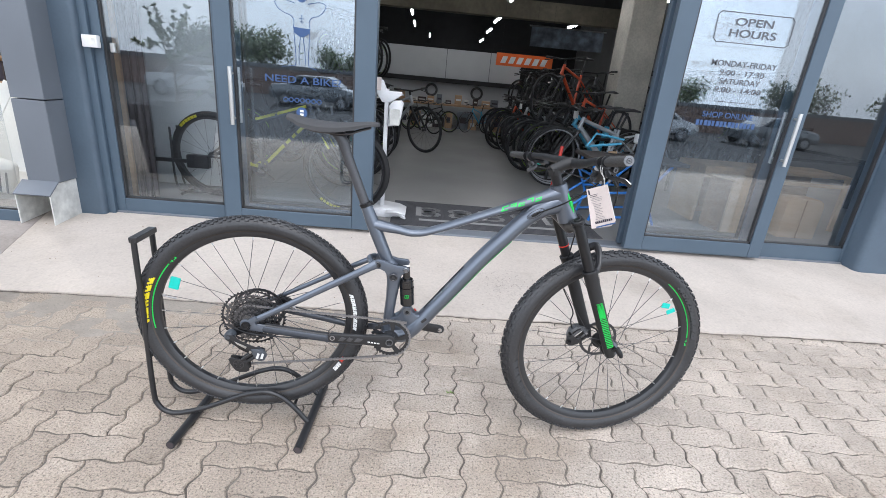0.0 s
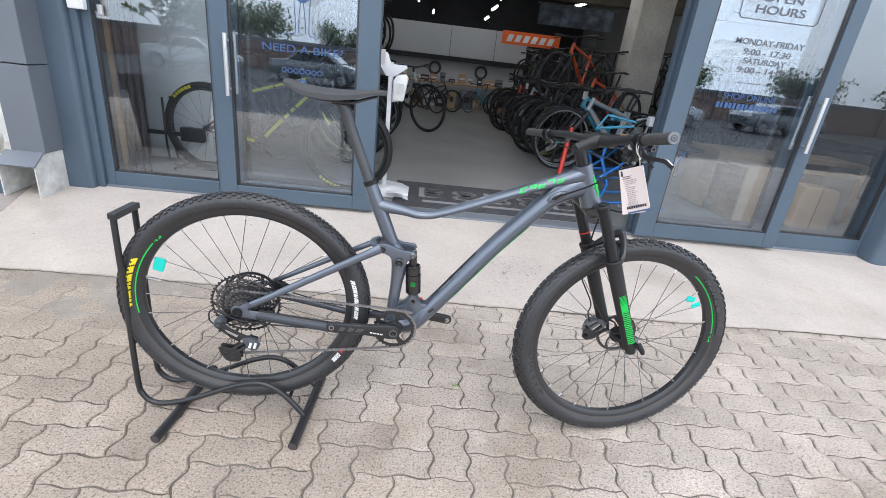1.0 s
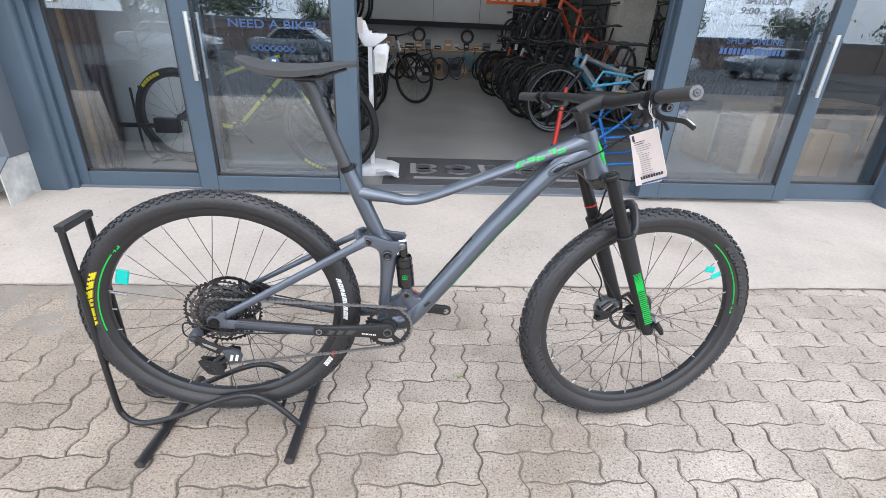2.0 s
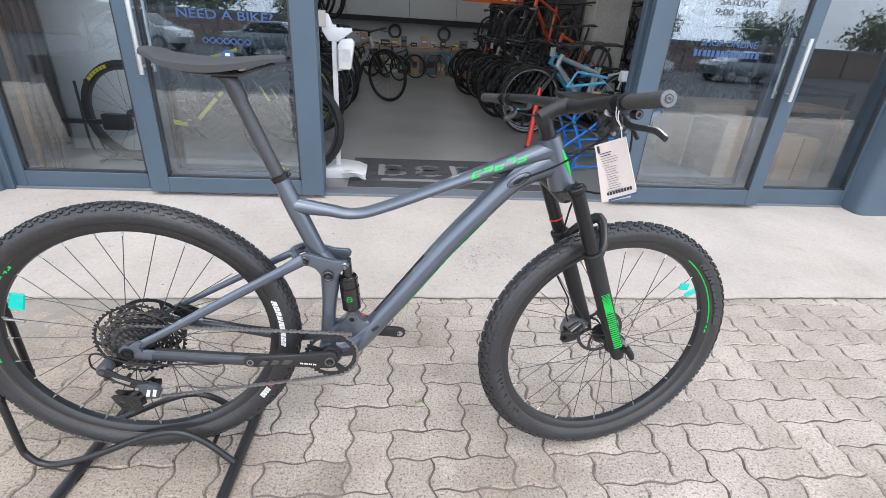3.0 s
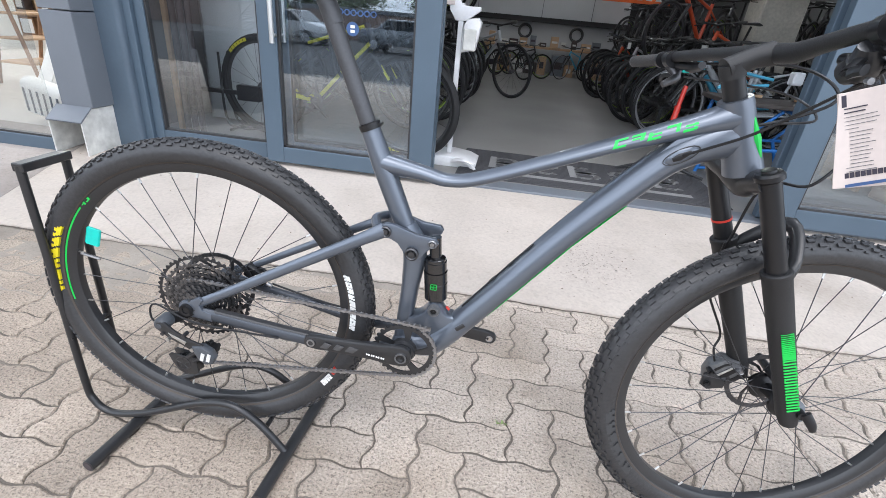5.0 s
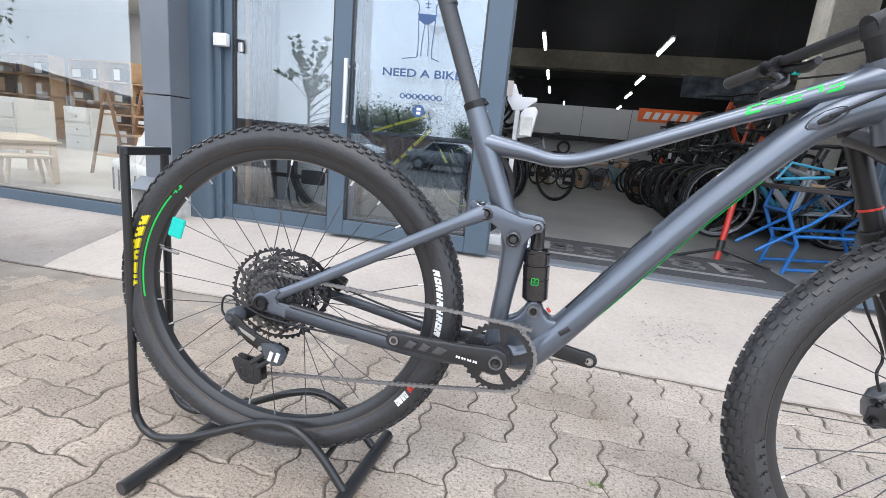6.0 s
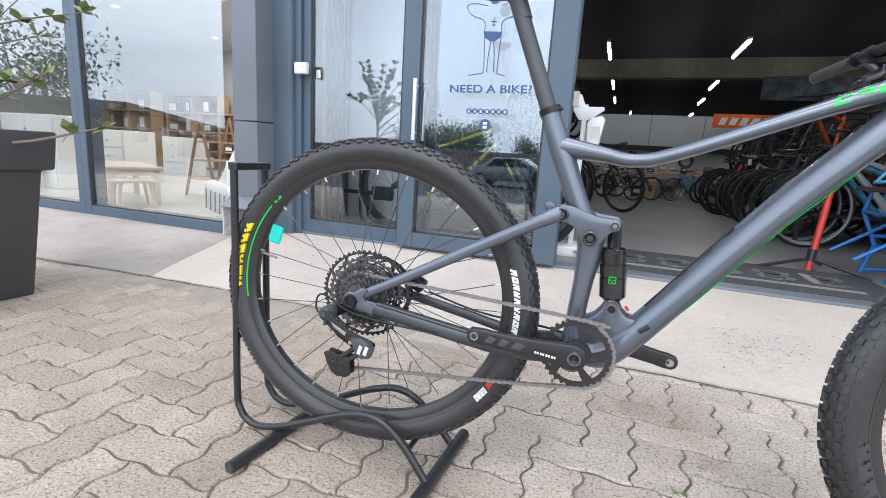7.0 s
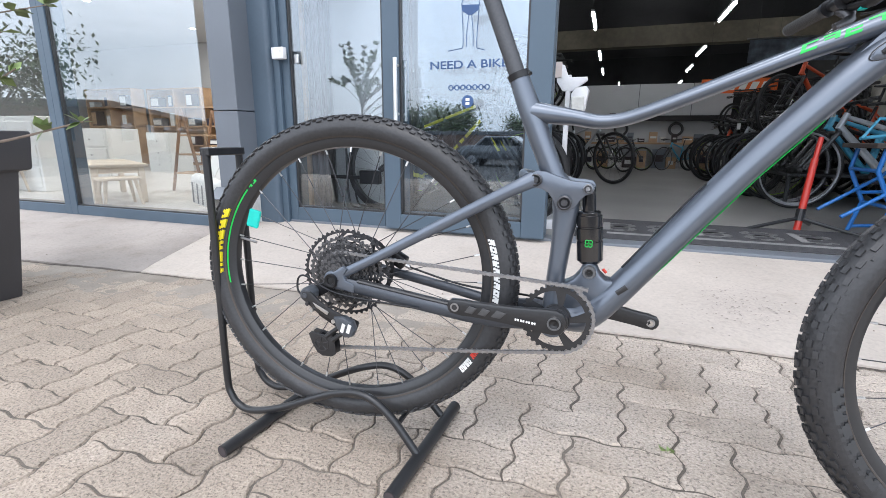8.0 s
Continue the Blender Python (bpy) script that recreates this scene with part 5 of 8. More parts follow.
for e, q in ((end_r, q0), (end_l, q1)):
    d = (q - e).normalized()
    g = part("grip", tube([e, e + d * 0.004, e + d * 0.118, e + d * 0.124], [0.0115, 0.0133, 0.0129, 0.0118], 22, (0, 0, 1)), GRIP, mtb, "grey rubber grip")
    part("grip_cap", tube([e - d * 0.0012, e + d * 0.002], [0.0128], 22, (0, 0, 1)), CALIPER_GREY, g, "pale grey end cap")
    part("cap_mark", tube([e - d * 0.0018, e], [0.0078], 6, (0, 0, 1)), RUBBER, g, "dark angular mark")
    part("cap_mark_inner", tube([e - d * 0.0024, e], [0.0054], 6, (0, 0, 1)), CALIPER_GREY, g)
    part("cap_mark_core", tube([e - d * 0.0029, e], [(0.0034, 0.0020)], 8, (0.5, 0, 1)), RUBBER, g)
    part("grip_collar", tube([e + d * 0.124, e + d * 0.133], 0.0165, 20, (0, 0, 1)), BLACK, mtb)
    out = Vector((0.62, 0.1, -0.70)) if e is end_r else Vector((0.75, 0.2, -0.45))
    reach = Vector((0.35, 0.0, -0.72)) if e is end_r else out
    b0 = e + d * 0.165
    part("brake_clamp", tube([b0 - d * 0.008, b0 + d * 0.008], 0.0165, 18, (0, 0, 1)), BLACK, mtb)
    part("brake_reservoir", tube([b0 + out * 0.02, b0 + out * 0.034 + d * 0.05, b0 + out * 0.028 + d * 0.085], [(0.011, 0.010), (0.013, 0.011), (0.008, 0.008)], 12, (0, 0, 1), steps=3), BLACK, mtb, "black brake reservoir")
    part("brake_lever", tube([b0 + out * 0.03, b0 + reach * 0.054 - d * 0.03, b0 + reach * 0.062 - d * 0.085, b0 + reach * 0.068 - d * 0.115, b0 + reach * 0.084 - d * 0.138], [(0.0045, 0.0055), (0.0034, 0.006), (0.0030, 0.0050), (0.0036, 0.0055), (0.0040, 0.0050)], 10, (0, 0, 1), steps=4), STEM_BLACK, mtb, "brake lever")
    part("lever_edge", tube([b0 + reach * 0.0625 - d * 0.088 + Vector((0, 0, 0.0056)), b0 + reach * 0.0685 - d * 0.116 + Vector((0, 0, 0.0060)), b0 + reach * 0.084 - d * 0.138 + Vector((0, 0, 0.0054))], [(0.0016, 0.0012)], 6, (0, 0, 1), steps=4), ALUMINIUM, mtb, "bright strip along the brake lever edge")
    part("lever_pivot", lathe([(0.003, -0.006), (0.008, -0.006), (0.009, 0.006)], 14, False, m=Matrix.Translation(b0 + out * 0.034 - d * 0.006 + Vector((0, 0, -0.006))) @ pose(0, 0, 0, 60, 0, 0)), DARKSTEEL, mtb)
d = (q0 - end_r).normalized()
b1 = end_r + d * 0.185
part("gear_shifter", tube([b1 + Vector((0.004, 0, -0.014)), b1 + Vector((0.012, 0.012, -0.035)), b1 + Vector((0.008, 0.035, -0.048))], [0.014, 0.021, 0.015], 14, steps=4), SATIN, mtb, "black gear shifter")
part("barrel_adjuster", lathe([(0.003, -0.006), (0.0085, -0.006), (0.0098, -0.003), (0.0098, 0.008), (0.007, 0.010)], 20, False, m=Matrix.Translation((1.048, -0.205, 1.018)) @ pose(0, 0, 0, 0, 0, 10)), BLACK, mtb, "black barrel adjuster")
part("adjuster_ring", lathe([(0.0042, -0.001), (0.0068, -0.001), (0.0068, 0.001), (0.0042, 0.001)], 20, m=Matrix.Translation((1.048, -0.2115, 1.018)) @ pose(0, 0, 0, 0, 0, 10)), CALIPER_GREY, mtb, "pale ring of the barrel adjuster")
for ox_, oz_ in ((0.018, -0.020), (0.026, -0.034), (0.010, -0.052), (0.034, -0.046)):
    part("shifter_bolt", lathe([(0.001, -0.004), (0.0042, -0.004), (0.0042, 0.004)], 10, False, m=Matrix.Translation(b1 + Vector((ox_, -0.012, oz_)))), STEEL, mtb)
part("shift_arm", tube([b1 + Vector((0.02, -0.01, -0.03)), b1 + Vector((0.04, -0.02, -0.04)), b1 + Vector((0.052, -0.03, -0.058))], [(0.004, 0.006)], 8, steps=3), BLACK, mtb)
part("shift_paddle", tube([b1 + Vector((0.0, 0.0, -0.03)), b1 + Vector((-0.022, -0.02, -0.045)), b1 + Vector((-0.02, -0.045, -0.04))], [(0.005, 0.008)], 8, steps=3), BLACK, mtb)
d = (q1 - end_l).normalized()
b2 = end_l + d * 0.16
part("remote_lever", tube([b2 + Vector((0, 0, -0.012)), b2 + Vector((0.02, -0.012, -0.032)), b2 + Vector((-0.01, -0.03, -0.05))], [(0.009, 0.007), (0.010, 0.006), (0.007, 0.005)], 10, steps=4), DARKSTEEL, mtb, "dark suspension remote lever")
part("remote_mark", box((-0.006, -0.006, -0.004), (0.006, 0.006, 0.004), 0.001), TEAL, mtb, "small teal cap", Matrix.Translation(b2 + Vector((0.03, -0.03, -0.018))))

# cables from the bar to the frame
port = Vector(at3(0.912, 0.828, -0.036))
hidden_port = Vector(at3(0.955, 0.85, 0.033))
part("gear_cable", tube([b1 + Vector((0.032, -0.012, -0.028)), Vector((1.046, -0.135, 0.972)), Vector((1.016, -0.075, 0.918)), Vector((0.975, -0.045, 0.876)), port], 0.0024, 8, steps=8), BLACK, mtb)
part("brake_hose", tube([b2 + Vector((0.05, -0.06, 0.0)), Vector((1.08, 0.10, 0.975)), Vector((1.115, 0.02, 0.940)), Vector((1.06, 0.04, 0.895)), hidden_port + Vector((0.01, 0.0, 0.01))], 0.0026, 8, steps=8), BLACK, mtb)
part("remote_cable", tube([b2 + Vector((0.03, -0.03, -0.03)), Vector((1.09, 0.14, 0.93)), Vector((1.12, 0.06, 0.90)), Vector((1.06, 0.085, 0.88)), hidden_port], 0.0022, 8, steps=8), BLACK, mtb)
part("brake_hose_loop", tube([end_r + (q0 - end_r).normalized() * 0.24 + Vector((0.05, 0.02, -0.02)), Vector((1.135, -0.03, 0.965)), Vector((1.155, -0.005, 0.88)), Vector((1.12, 0.0, 0.805)), LEGS[-1] * 0.5 + LEGS[1] * 0.5 + Vector((0.05, 0, -0.03)), LEGS[1] + leg_dir * 0.17 + Vector((-0.004, -0.03, 0.0))], 0.0026, 8, steps=8), BLACK, mtb)
part("rear_hose", tube([at3(0.47, 0.378, -0.01), at3(0.40, 0.375, 0.03), at3(0.25, 0.372, 0.06), at3(0.12, 0.40, 0.06)], 0.0025, 8, steps=6), BLACK, mtb)
part("derailleur_cable", tube([at3(0.20, 0.356, -0.075), at3(0.02, 0.37, -0.088), (-0.066, dy, 0.402), (-0.078, dy - 0.006, 0.372), (-0.055, dy - 0.01, 0.352)], 0.0022, 8, steps=6), BLACK, mtb)

# price tag in a sleeve, hanging from the bar
tag = thing("price_tag", Matrix.Translation((1.002, -0.2, 0.985)) @ pose(0, 0, 0, 0, 0, -14) @ pose(0, 0, 0, 0, -23, 0) @ Matrix.Diagonal((0.53, 1, 0.67, 1)), "pale pink printed card tag tied to the handlebar", "tag")
part("card", box((-0.052, -0.001, -0.195), (0.052, 0.001, -0.028), 0.0004), CARD, tag)
part("back_card", box((-0.05, 0.003, -0.2), (0.054, 0.0045, -0.033), 0.0004), CARD, tag, "second card behind in a clear sleeve", pose(0.004, 0, 0, 0, 7, 6))
part("card_foot", box((-0.052, -0.0022, -0.195), (0.052, -0.0012, -0.1895)), VINYL, tag, "dark blue foot band")
for k, w in enumerate((0.05, 0.045, 0.07, 0.074, 0.068, 0.03, 0.05, 0.046, 0.042, 0.055, 0.04, 0.048, 0.044, 0.04, 0.05, 0.06, 0.066)):
    z = -0.056 - k * 0.0069
    x0 = -0.042 if k < 6 or k > 14 else -0.034
    part("print_line", box((x0, -0.0022, z - 0.0004), (x0 + w * 0.8, -0.0012, z + (0.0014 if k < 2 else 0.0002))), INK if k < 2 else VINYL_GREY, tag)
for k in range(9):
    part("print_block", box((-0.046 + k * 0.0098, -0.0022, -0.178), (-0.046 + k * 0.0098 + 0.0078, -0.0012, -0.1685)), INK, tag)
part("code_block", box((-0.046, -0.0022, -0.052), (-0.037, -0.0012, -0.032)), INK, tag)
part("string", tube([(0.040, 0, -0.034), (0.046, 0.004, 0.0), (0.044, 0.004, 0.03), (0.075, 0.006, 0.075)], 0.0019, 6, (0, 1, 0), steps=4), LETTER_WHITE, tag, "white string")
part("string", tube([(0.046, 0.004, 0.0), (0.038, 0.006, 0.03), (0.058, 0.01, 0.075)], 0.0017, 6, (0, 1, 0), steps=4), LETTER_WHITE, tag, "white string")
part("string_knot", lathe([(0.001, -0.004), (0.0045, -0.002), (0.0045, 0.002), (0.001, 0.004)], 10, False, m=Matrix.Translation((0.046, 0.004, -0.004))), LETTER_WHITE, tag)
part("sleeve_tail", box((0.044, 0.004, -0.186), (0.056, 0.0046, -0.03)), LETTER_WHITE, tag, "clear sleeve edge")

# ---- floor stand under the rear wheel ----
stand = thing("bike_stand", (0, 0, 0), "black bent-tube floor stand holding the rear wheel", "bike stand")
for x0, x1, y0, y1 in ((-0.214, -0.184, -0.196, 0.155), (0.193, 0.212, -0.193, 0.155)):
    f = part("foot_tube", tube([(x0, y0, 0.0145), (x1, y1, 0.0145)], 0.0145, 16, (0, 0, 1)), SATIN, stand, "round foot tube")
    # disc closes the tube; its dark colour stands for the shade inside
    part("tube_mouth", tube([(x0 - 0.0003, y0 - 0.001, 0.0145), (x0, y0 + 0.002, 0.0145)], 0.0115, 14, (0, 0, 1)), BROWN, f, "dark disc for the shaded inside of the tube")
for s in (-1, 1):
    c = 0.012
    pts = [(-0.333, c + s * 0.051, 0.662), (-0.334, c + s * 0.052, 0.4), (-0.337, c + s * 0.054, 0.11), (-0.327, c + s * 0.056, 0.05), (-0.296, c + s * 0.058, 0.022), (-0.25, c + s * 0.06, 0.022), (-0.166, c + s * 0.064, 0.05), (-0.05, c + s * 0.066, 0.105), (0.0, c + s * 0.068, 0.125), (0.05, c + s * 0.07, 0.136), (0.095, c + s * 0.072, 0.125), (0.14, c + s * 0.074, 0.09), (0.196, c + s * 0.078, 0.024)]
    part("hoop", tube(pts, 0.0088, 14, (0, 1, 0), steps=5), SATIN, stand, "bent steel hoop")
part("top_bar", box((-0.345, 0.012 - 0.058, 0.650), (-0.319, 0.012 + 0.058, 0.668), 0.002), SATIN, stand, "flat top bar")
for px_, pz_ in ((0.145, 0.075), (-0.334, 0.24)):
    part("cross_tie", tube([(px_, 0.012 - 0.06, pz_), (px_, 0.012 + 0.06, pz_)], 0.006, 10, (1, 0, 0)), SATIN, stand)

# ---- things in the bicycle shop ----
RIM_DARK = material("dark_alloy_rim", (0.06, 0.06, 0.063), 0.35, 0.3, grain=100, vary=0.1, bump=0.0)
SHOP_TYRE = material("dark_shop_tyre", (0.014, 0.014, 0.015), 0.7, grain=150, vary=0.2, bump=0.1)


def shop_bike(name, at, mat, accent, label, rim=None, thick=0.018, priced=False):
    """A parked bicycle along +x, its wheels on the ground, with tyres, rims, spokes, frame, fork, bar and saddle."""
    b = thing(name, at, label, "bicycle", "bicycles in the shop")
    R = 0.35
    for tag_, x in (("rear", 0.0), ("front", 1.1)):
        m = Matrix.Translation((x, 0, R))
        part(tag_ + "_tyre", lathe([(R - thick + thick * math.cos(radians(a)), thick * math.sin(radians(a))) for a in range(0, 360, 45)], 40), SHOP_TYRE, b, "", m)
        part(tag_ + "_rim", lathe([(R - thick * 1.85, -0.012), (R - thick * 1.85, 0.012), (R - thick * 1.85 - 0.013, 0.008), (R - thick * 1.85 - 0.013, -0.008)], 36), RIM_DARK if rim is None else rim, b, "", m)
        if accent is not None:
            part(tag_ + "_rim_stripe", sector(0.292, 0.3, 20, 150, -0.0135, 0.001, sector(0.292, 0.3, 200, 330, -0.0135, 0.001)), accent, b, "coloured rim stripe", m)
        sp = lathe([(0.01, -0.05), (0.024, -0.03), (0.018, 0.0), (0.024, 0.03), (0.01, 0.05)], 10, False)
        for k in range(18):
            a = 2 * math.pi * k / 18
            rod((0.02 * math.cos(a + 0.9), 0.025 * (-1) ** k, 0.02 * math.sin(a + 0.9)), ((R - thick * 1.85 - 0.01) * math.cos(a), 0, (R - thick * 1.85 - 0.01) * math.sin(a)), 0.0013, 3, sp)
        part(tag_ + "_spokes", sp, DARKSTEEL, b, "", m)
    fr = tube([(0.36, 0, 0.72), (0.43, 0, 0.30)], 0.019, 10)
    tube([(0.37, 0, 0.66), (0.80, 0, 0.80)], 0.018, 10, bm=fr)
    tube([(0.43, 0, 0.30), (0.84, 0, 0.72)], 0.024, 10, bm=fr)
    tube([(0.80, 0, 0.83), (0.85, 0, 0.70)], 0.023, 10, bm=fr)
    part("frame", fr, mat, b)
    for s in (-1, 1):
        st = tube([(0.37, s * 0.02, 0.64), (0.0, s * 0.06, R)], 0.009, 6)
        tube([(0.43, s * 0.03, 0.30), (0.0, s * 0.06, R)], 0.010, 6, bm=st)
        part("rear_stay", st, mat, b)
        part("fork_leg", tube([(0.875, s * 0.06, 0.66), (1.08, s * 0.06, R)], [0.018, 0.014], 8), SATIN, b)
    part("fork_crown", tube([(0.87, -0.07, 0.665), (0.87, 0.07, 0.665)], 0.02, 8, (0, 0, 1)), SATIN, b)
    part("seat_post", tube([(0.36, 0, 0.72), (0.30, 0, 0.92)], 0.014, 8), BLACK, b)
    part("saddle", tube([(0.17, 0, 0.945), (0.24, 0, 0.955), (0.36, 0, 0.945), (0.43, 0, 0.94)], [(0.012, 0.05), (0.018, 0.065), (0.014, 0.025), (0.010, 0.015)], 10), SADDLE, b)
    part("stem", tube([(0.80, 0, 0.83), (0.785, 0, 0.885), (0.84, 0, 0.90)], 0.017, 8), BLACK, b)
    part("handlebar", tube([(0.80, -0.35, 0.93), (0.83, -0.15, 0.915), (0.84, 0, 0.90), (0.83, 0.15, 0.915), (0.80, 0.35, 0.93)], 0.012, 8, (0, 0, 1)), BLACK, b)
    for s in (-1, 1):
        part("grip", tube([(0.80, s * 0.35, 0.93), (0.812, s * 0.24, 0.925)], 0.017, 8, (0, 0, 1)), GRIP, b)
        part("brake_lever", tube([(0.83, s * 0.2, 0.91), (0.87, s * 0.25, 0.89), (0.865, s * 0.32, 0.885)], 0.006, 6, (0, 0, 1)), BLACK, b)
    if priced:
        part("hang_tag", box((0.86, -0.16, 0.80), (0.862, -0.09, 0.89)), LETTER_WHITE, b, "white paper price tag")
    part("chainring", gear(0.075, 0.05, 20, -0.055, 0.004), DARKSTEEL, b, "", Matrix.Translation((0.43, 0, 0.30)))
    for s in (-1, 1):
        part("crank", tube([(0.43, s * 0.07, 0.30), (0.43 - s * 0.12, s * 0.08, 0.30 + s * 0.09)], 0.009, 6), BLACK, b)
    return b


FZ = 0.098
DARK_BIKE = material("black_frame_paint", (0.03, 0.031, 0.035), 0.35, grain=100, vary=0.1, bump=0.0, coat=0.4)
LIME = material("lime_paint", (0.30, 0.48, 0.03), 0.4, grain=100, vary=0.08, bump=0.0, coat=0.3)
BIKE_YELLOW = material("yellow_frame_paint", (0.62, 0.55, 0.03), 0.4, grain=100, vary=0.08, bump=0.0, coat=0.3)
SILVER = material("silver_frame_paint", (0.5, 0.52, 0.54), 0.35, 0.4, grain=100, vary=0.08, bump=0.0, coat=0.3)


RIM_GREY = material("grey_alloy_rim", (0.3, 0.3, 0.31), 0.4, 0.3, grain=100, vary=0.1, bump=0.0)


def stands(x, y, turn, lift=0.0, lean=0.0):
    return Matrix.Translation((x, y, FZ + lift)) @ pose(0, 0, 0, lean, 0, turn)


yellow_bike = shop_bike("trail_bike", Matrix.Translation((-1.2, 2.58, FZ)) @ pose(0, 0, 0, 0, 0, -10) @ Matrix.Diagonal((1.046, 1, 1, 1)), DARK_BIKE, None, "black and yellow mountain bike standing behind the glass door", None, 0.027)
for a_, b_, wide_ in (((0.45, 0.016, 0.325), (0.61, 0.018, 0.495), 0.015), ((0.63, 0.018, 0.515), (0.66, 0.018, 0.546), 0.014), ((0.68, 0.018, 0.567), (0.705, 0.018, 0.592), 0.014), ((0.72, 0.018, 0.607), (0.83, 0.018, 0.718), 0.014), ((0.385, 0.012, 0.678), (0.54, 0.012, 0.731), 0.012), ((0.56, 0.012, 0.738), (0.79, 0.012, 0.815), 0.012), ((0.13, 0.064, 0.342), (0.40, 0.046, 0.310), 0.016), ((0.10, 0.062, 0.43), (0.28, 0.042, 0.565), 0.011), ((0.905, 0.062, 0.62), (0.985, 0.062, 0.51), 0.012)):
    for s in (-1, 1):
        p0, p1 = Vector(a_), Vector(b_)
        p0.y, p1.y = p0.y * s, p1.y * s
        part("frame_decal", tube([p0, p1], [(wide_, 0.012)], 8), BIKE_YELLOW, yellow_bike, "yellow frame band")
for hub_x, begin in ((0.0, 108), (1.1, 232)):
    for k in range(6):
        part("tyre_print", sector(0.309, 0.331, begin + 5.4 * k, begin + 5.4 * k + 4.2, -0.0285, 0.004), BIKE_YELLOW, yellow_bike, "yellow sidewall print as plain blocks", Matrix.Translation((hub_x, 0, 0.35)))

# rows beside the aisle
black_bike = shop_bike("city_bike", stands(-1.33, 3.3, 0), DARK_BIKE, None, "black mountain bike parked in a row beside the aisle")
lime_bike = shop_bike("lime_bike", stands(-1.36, 3.72, 3), DARK_BIKE, LIME, "dark mountain bike with lime rims parked beside the aisle")
red_bike = shop_bike("red_bike", stands(3.12, 6.2, 218, 0.62), ORANGE, None, "orange-red mountain bike resting on the display rack")
road_bike = shop_bike("road_bike", stands(3.2, 4.35, 190), SILVER, None, "silver road bike with pale rims parked beside the aisle", RIM_GREY, 0.013, True)
blue_bike = shop_bike("blue_bike", stands(3.22, 4.8, 197), CYAN, None, "pale blue road bike with thin tyres beside the aisle", RIM_GREY, 0.013)
shop_bike("aisle_bike", stands(-0.28, 6.72, -40, 0, 3), SILVER, None, "silver and black mountain bike turned out into the aisle")
rnd = random.Random(12)


def nose_in(source, x, y, turn_, lift=0.0, size=1.0):
    """Sets a copy so that its front wheel stands at x, y."""
    a = radians(turn_)
    copy_thing(source, stands(x - 1.1 * size * math.cos(a), y - 1.1 * size * math.sin(a), turn_, lift, rnd.uniform(-4, 4)) @ Matrix.Diagonal((size, size, size, 1)))


shop_bike("white_bike", stands(5.3, 6.0, 200, 0.62), WHITE, None, "white and black mountain bike resting on the display rack")
for k in range(12):
    source = (black_bike, lime_bike, black_bike, road_bike, black_bike)[k % 5]
    nose_in(source, -0.12 + rnd.uniform(-0.12, 0.12), 3.85 + k * 0.34, -32 + rnd.uniform(-16, 14))
for k in range(4):
    nose_in((road_bike, blue_bike, lime_bike, black_bike)[k], 2.1 + rnd.uniform(-0.1, 0.1), 4.3 + k * 0.26, 192 + rnd.uniform(-14, 14))
for k in range(10):
    source = (black_bike, lime_bike, black_bike, road_bike, black_bike, red_bike, black_bike)[k % 7]
    nose_in(source, 1.98 + 0.02 * k + rnd.uniform(-0.16, 0.16), 5.5 + k * 0.4 + rnd.uniform(-0.08, 0.08), 214 + rnd.uniform(-24, 18), 0.0, rnd.uniform(0.9, 1.0))
for k in range(7):
    source = (black_bike, lime_bike, black_bike, black_bike)[k % 4]
    nose_in(source, 2.55 + rnd.uniform(-0.2, 0.2), 6.1 + k * 0.5 + rnd.uniform(-0.1, 0.1), 222 + rnd.uniform(-30, 22), 0.62, rnd.uniform(0.78, 0.9))
nose_in(red_bike, 2.42, 4.85, 208, 0.30, 0.88)
nose_in(lime_bike, 2.95, 5.75, 232, 0.62, 0.85)
for k in range(7):
    nose_in((black_bike, road_bike, black_bike)[k % 3], 4.6 + rnd.uniform(-0.1, 0.1), 4.2 + k * 0.5, 215 + rnd.uniform(-15, 15))
    nose_in((black_bike, lime_bike, black_bike, black_bike)[k % 4], 4.6 + rnd.uniform(-0.1, 0.1), 4.6 + k * 0.5, 220 + rnd.uniform(-15, 15), 0.62)
left_rack = thing("bike_rack", (0, 0, 0), "black steel two-tier bicycle rack full of bicycles", "bike rack", "bike racks")
for x in (-1.25, -0.55):
    part("rail", box((x - 0.02, 5.2, FZ + 0.98), (x + 0.02, 8.6, FZ + 1.02)), SATIN, left_rack)
    for y in (5.22, 6.9, 8.56):
        part("upright", box((x - 0.02, y - 0.02, FZ), (x + 0.02, y + 0.02, FZ + 0.98)), SATIN, left_rack)
for k in range(5):
    nose_in((black_bike, lime_bike, black_bike)[k % 3], -0.35 + rnd.uniform(-0.08, 0.08), 5.3 + k * 0.6, -40 + rnd.uniform(-10, 10), 1.02, 0.9)
# small bicycles before the workshop
for x, y, turn_, k in ((0.75, 8.7, -40, 0), (1.1, 9.3, -25, 1), (1.5, 9.6, -140, 2), (0.2, 9.5, -30, 1), (2.0, 9.7, -150, 0)):
    nose_in((black_bike, lime_bike, blue_bike)[k], x, y, turn_, 0.0, 0.66)
plinth = thing("display_plinth", (3.0, 4.72, FZ), "low black steel display plinth under the red bicycle", "plinth")
part("top", box((-0.9, -0.32, 0.27), (0.75, 0.5, 0.30), 0.004), SATIN, plinth)
for x in (-0.88, 0.70):
    for y in (-0.3, 0.45):
        part("leg", box((x, y, 0.0), (x + 0.03, y + 0.03, 0.27)), SATIN, plinth)

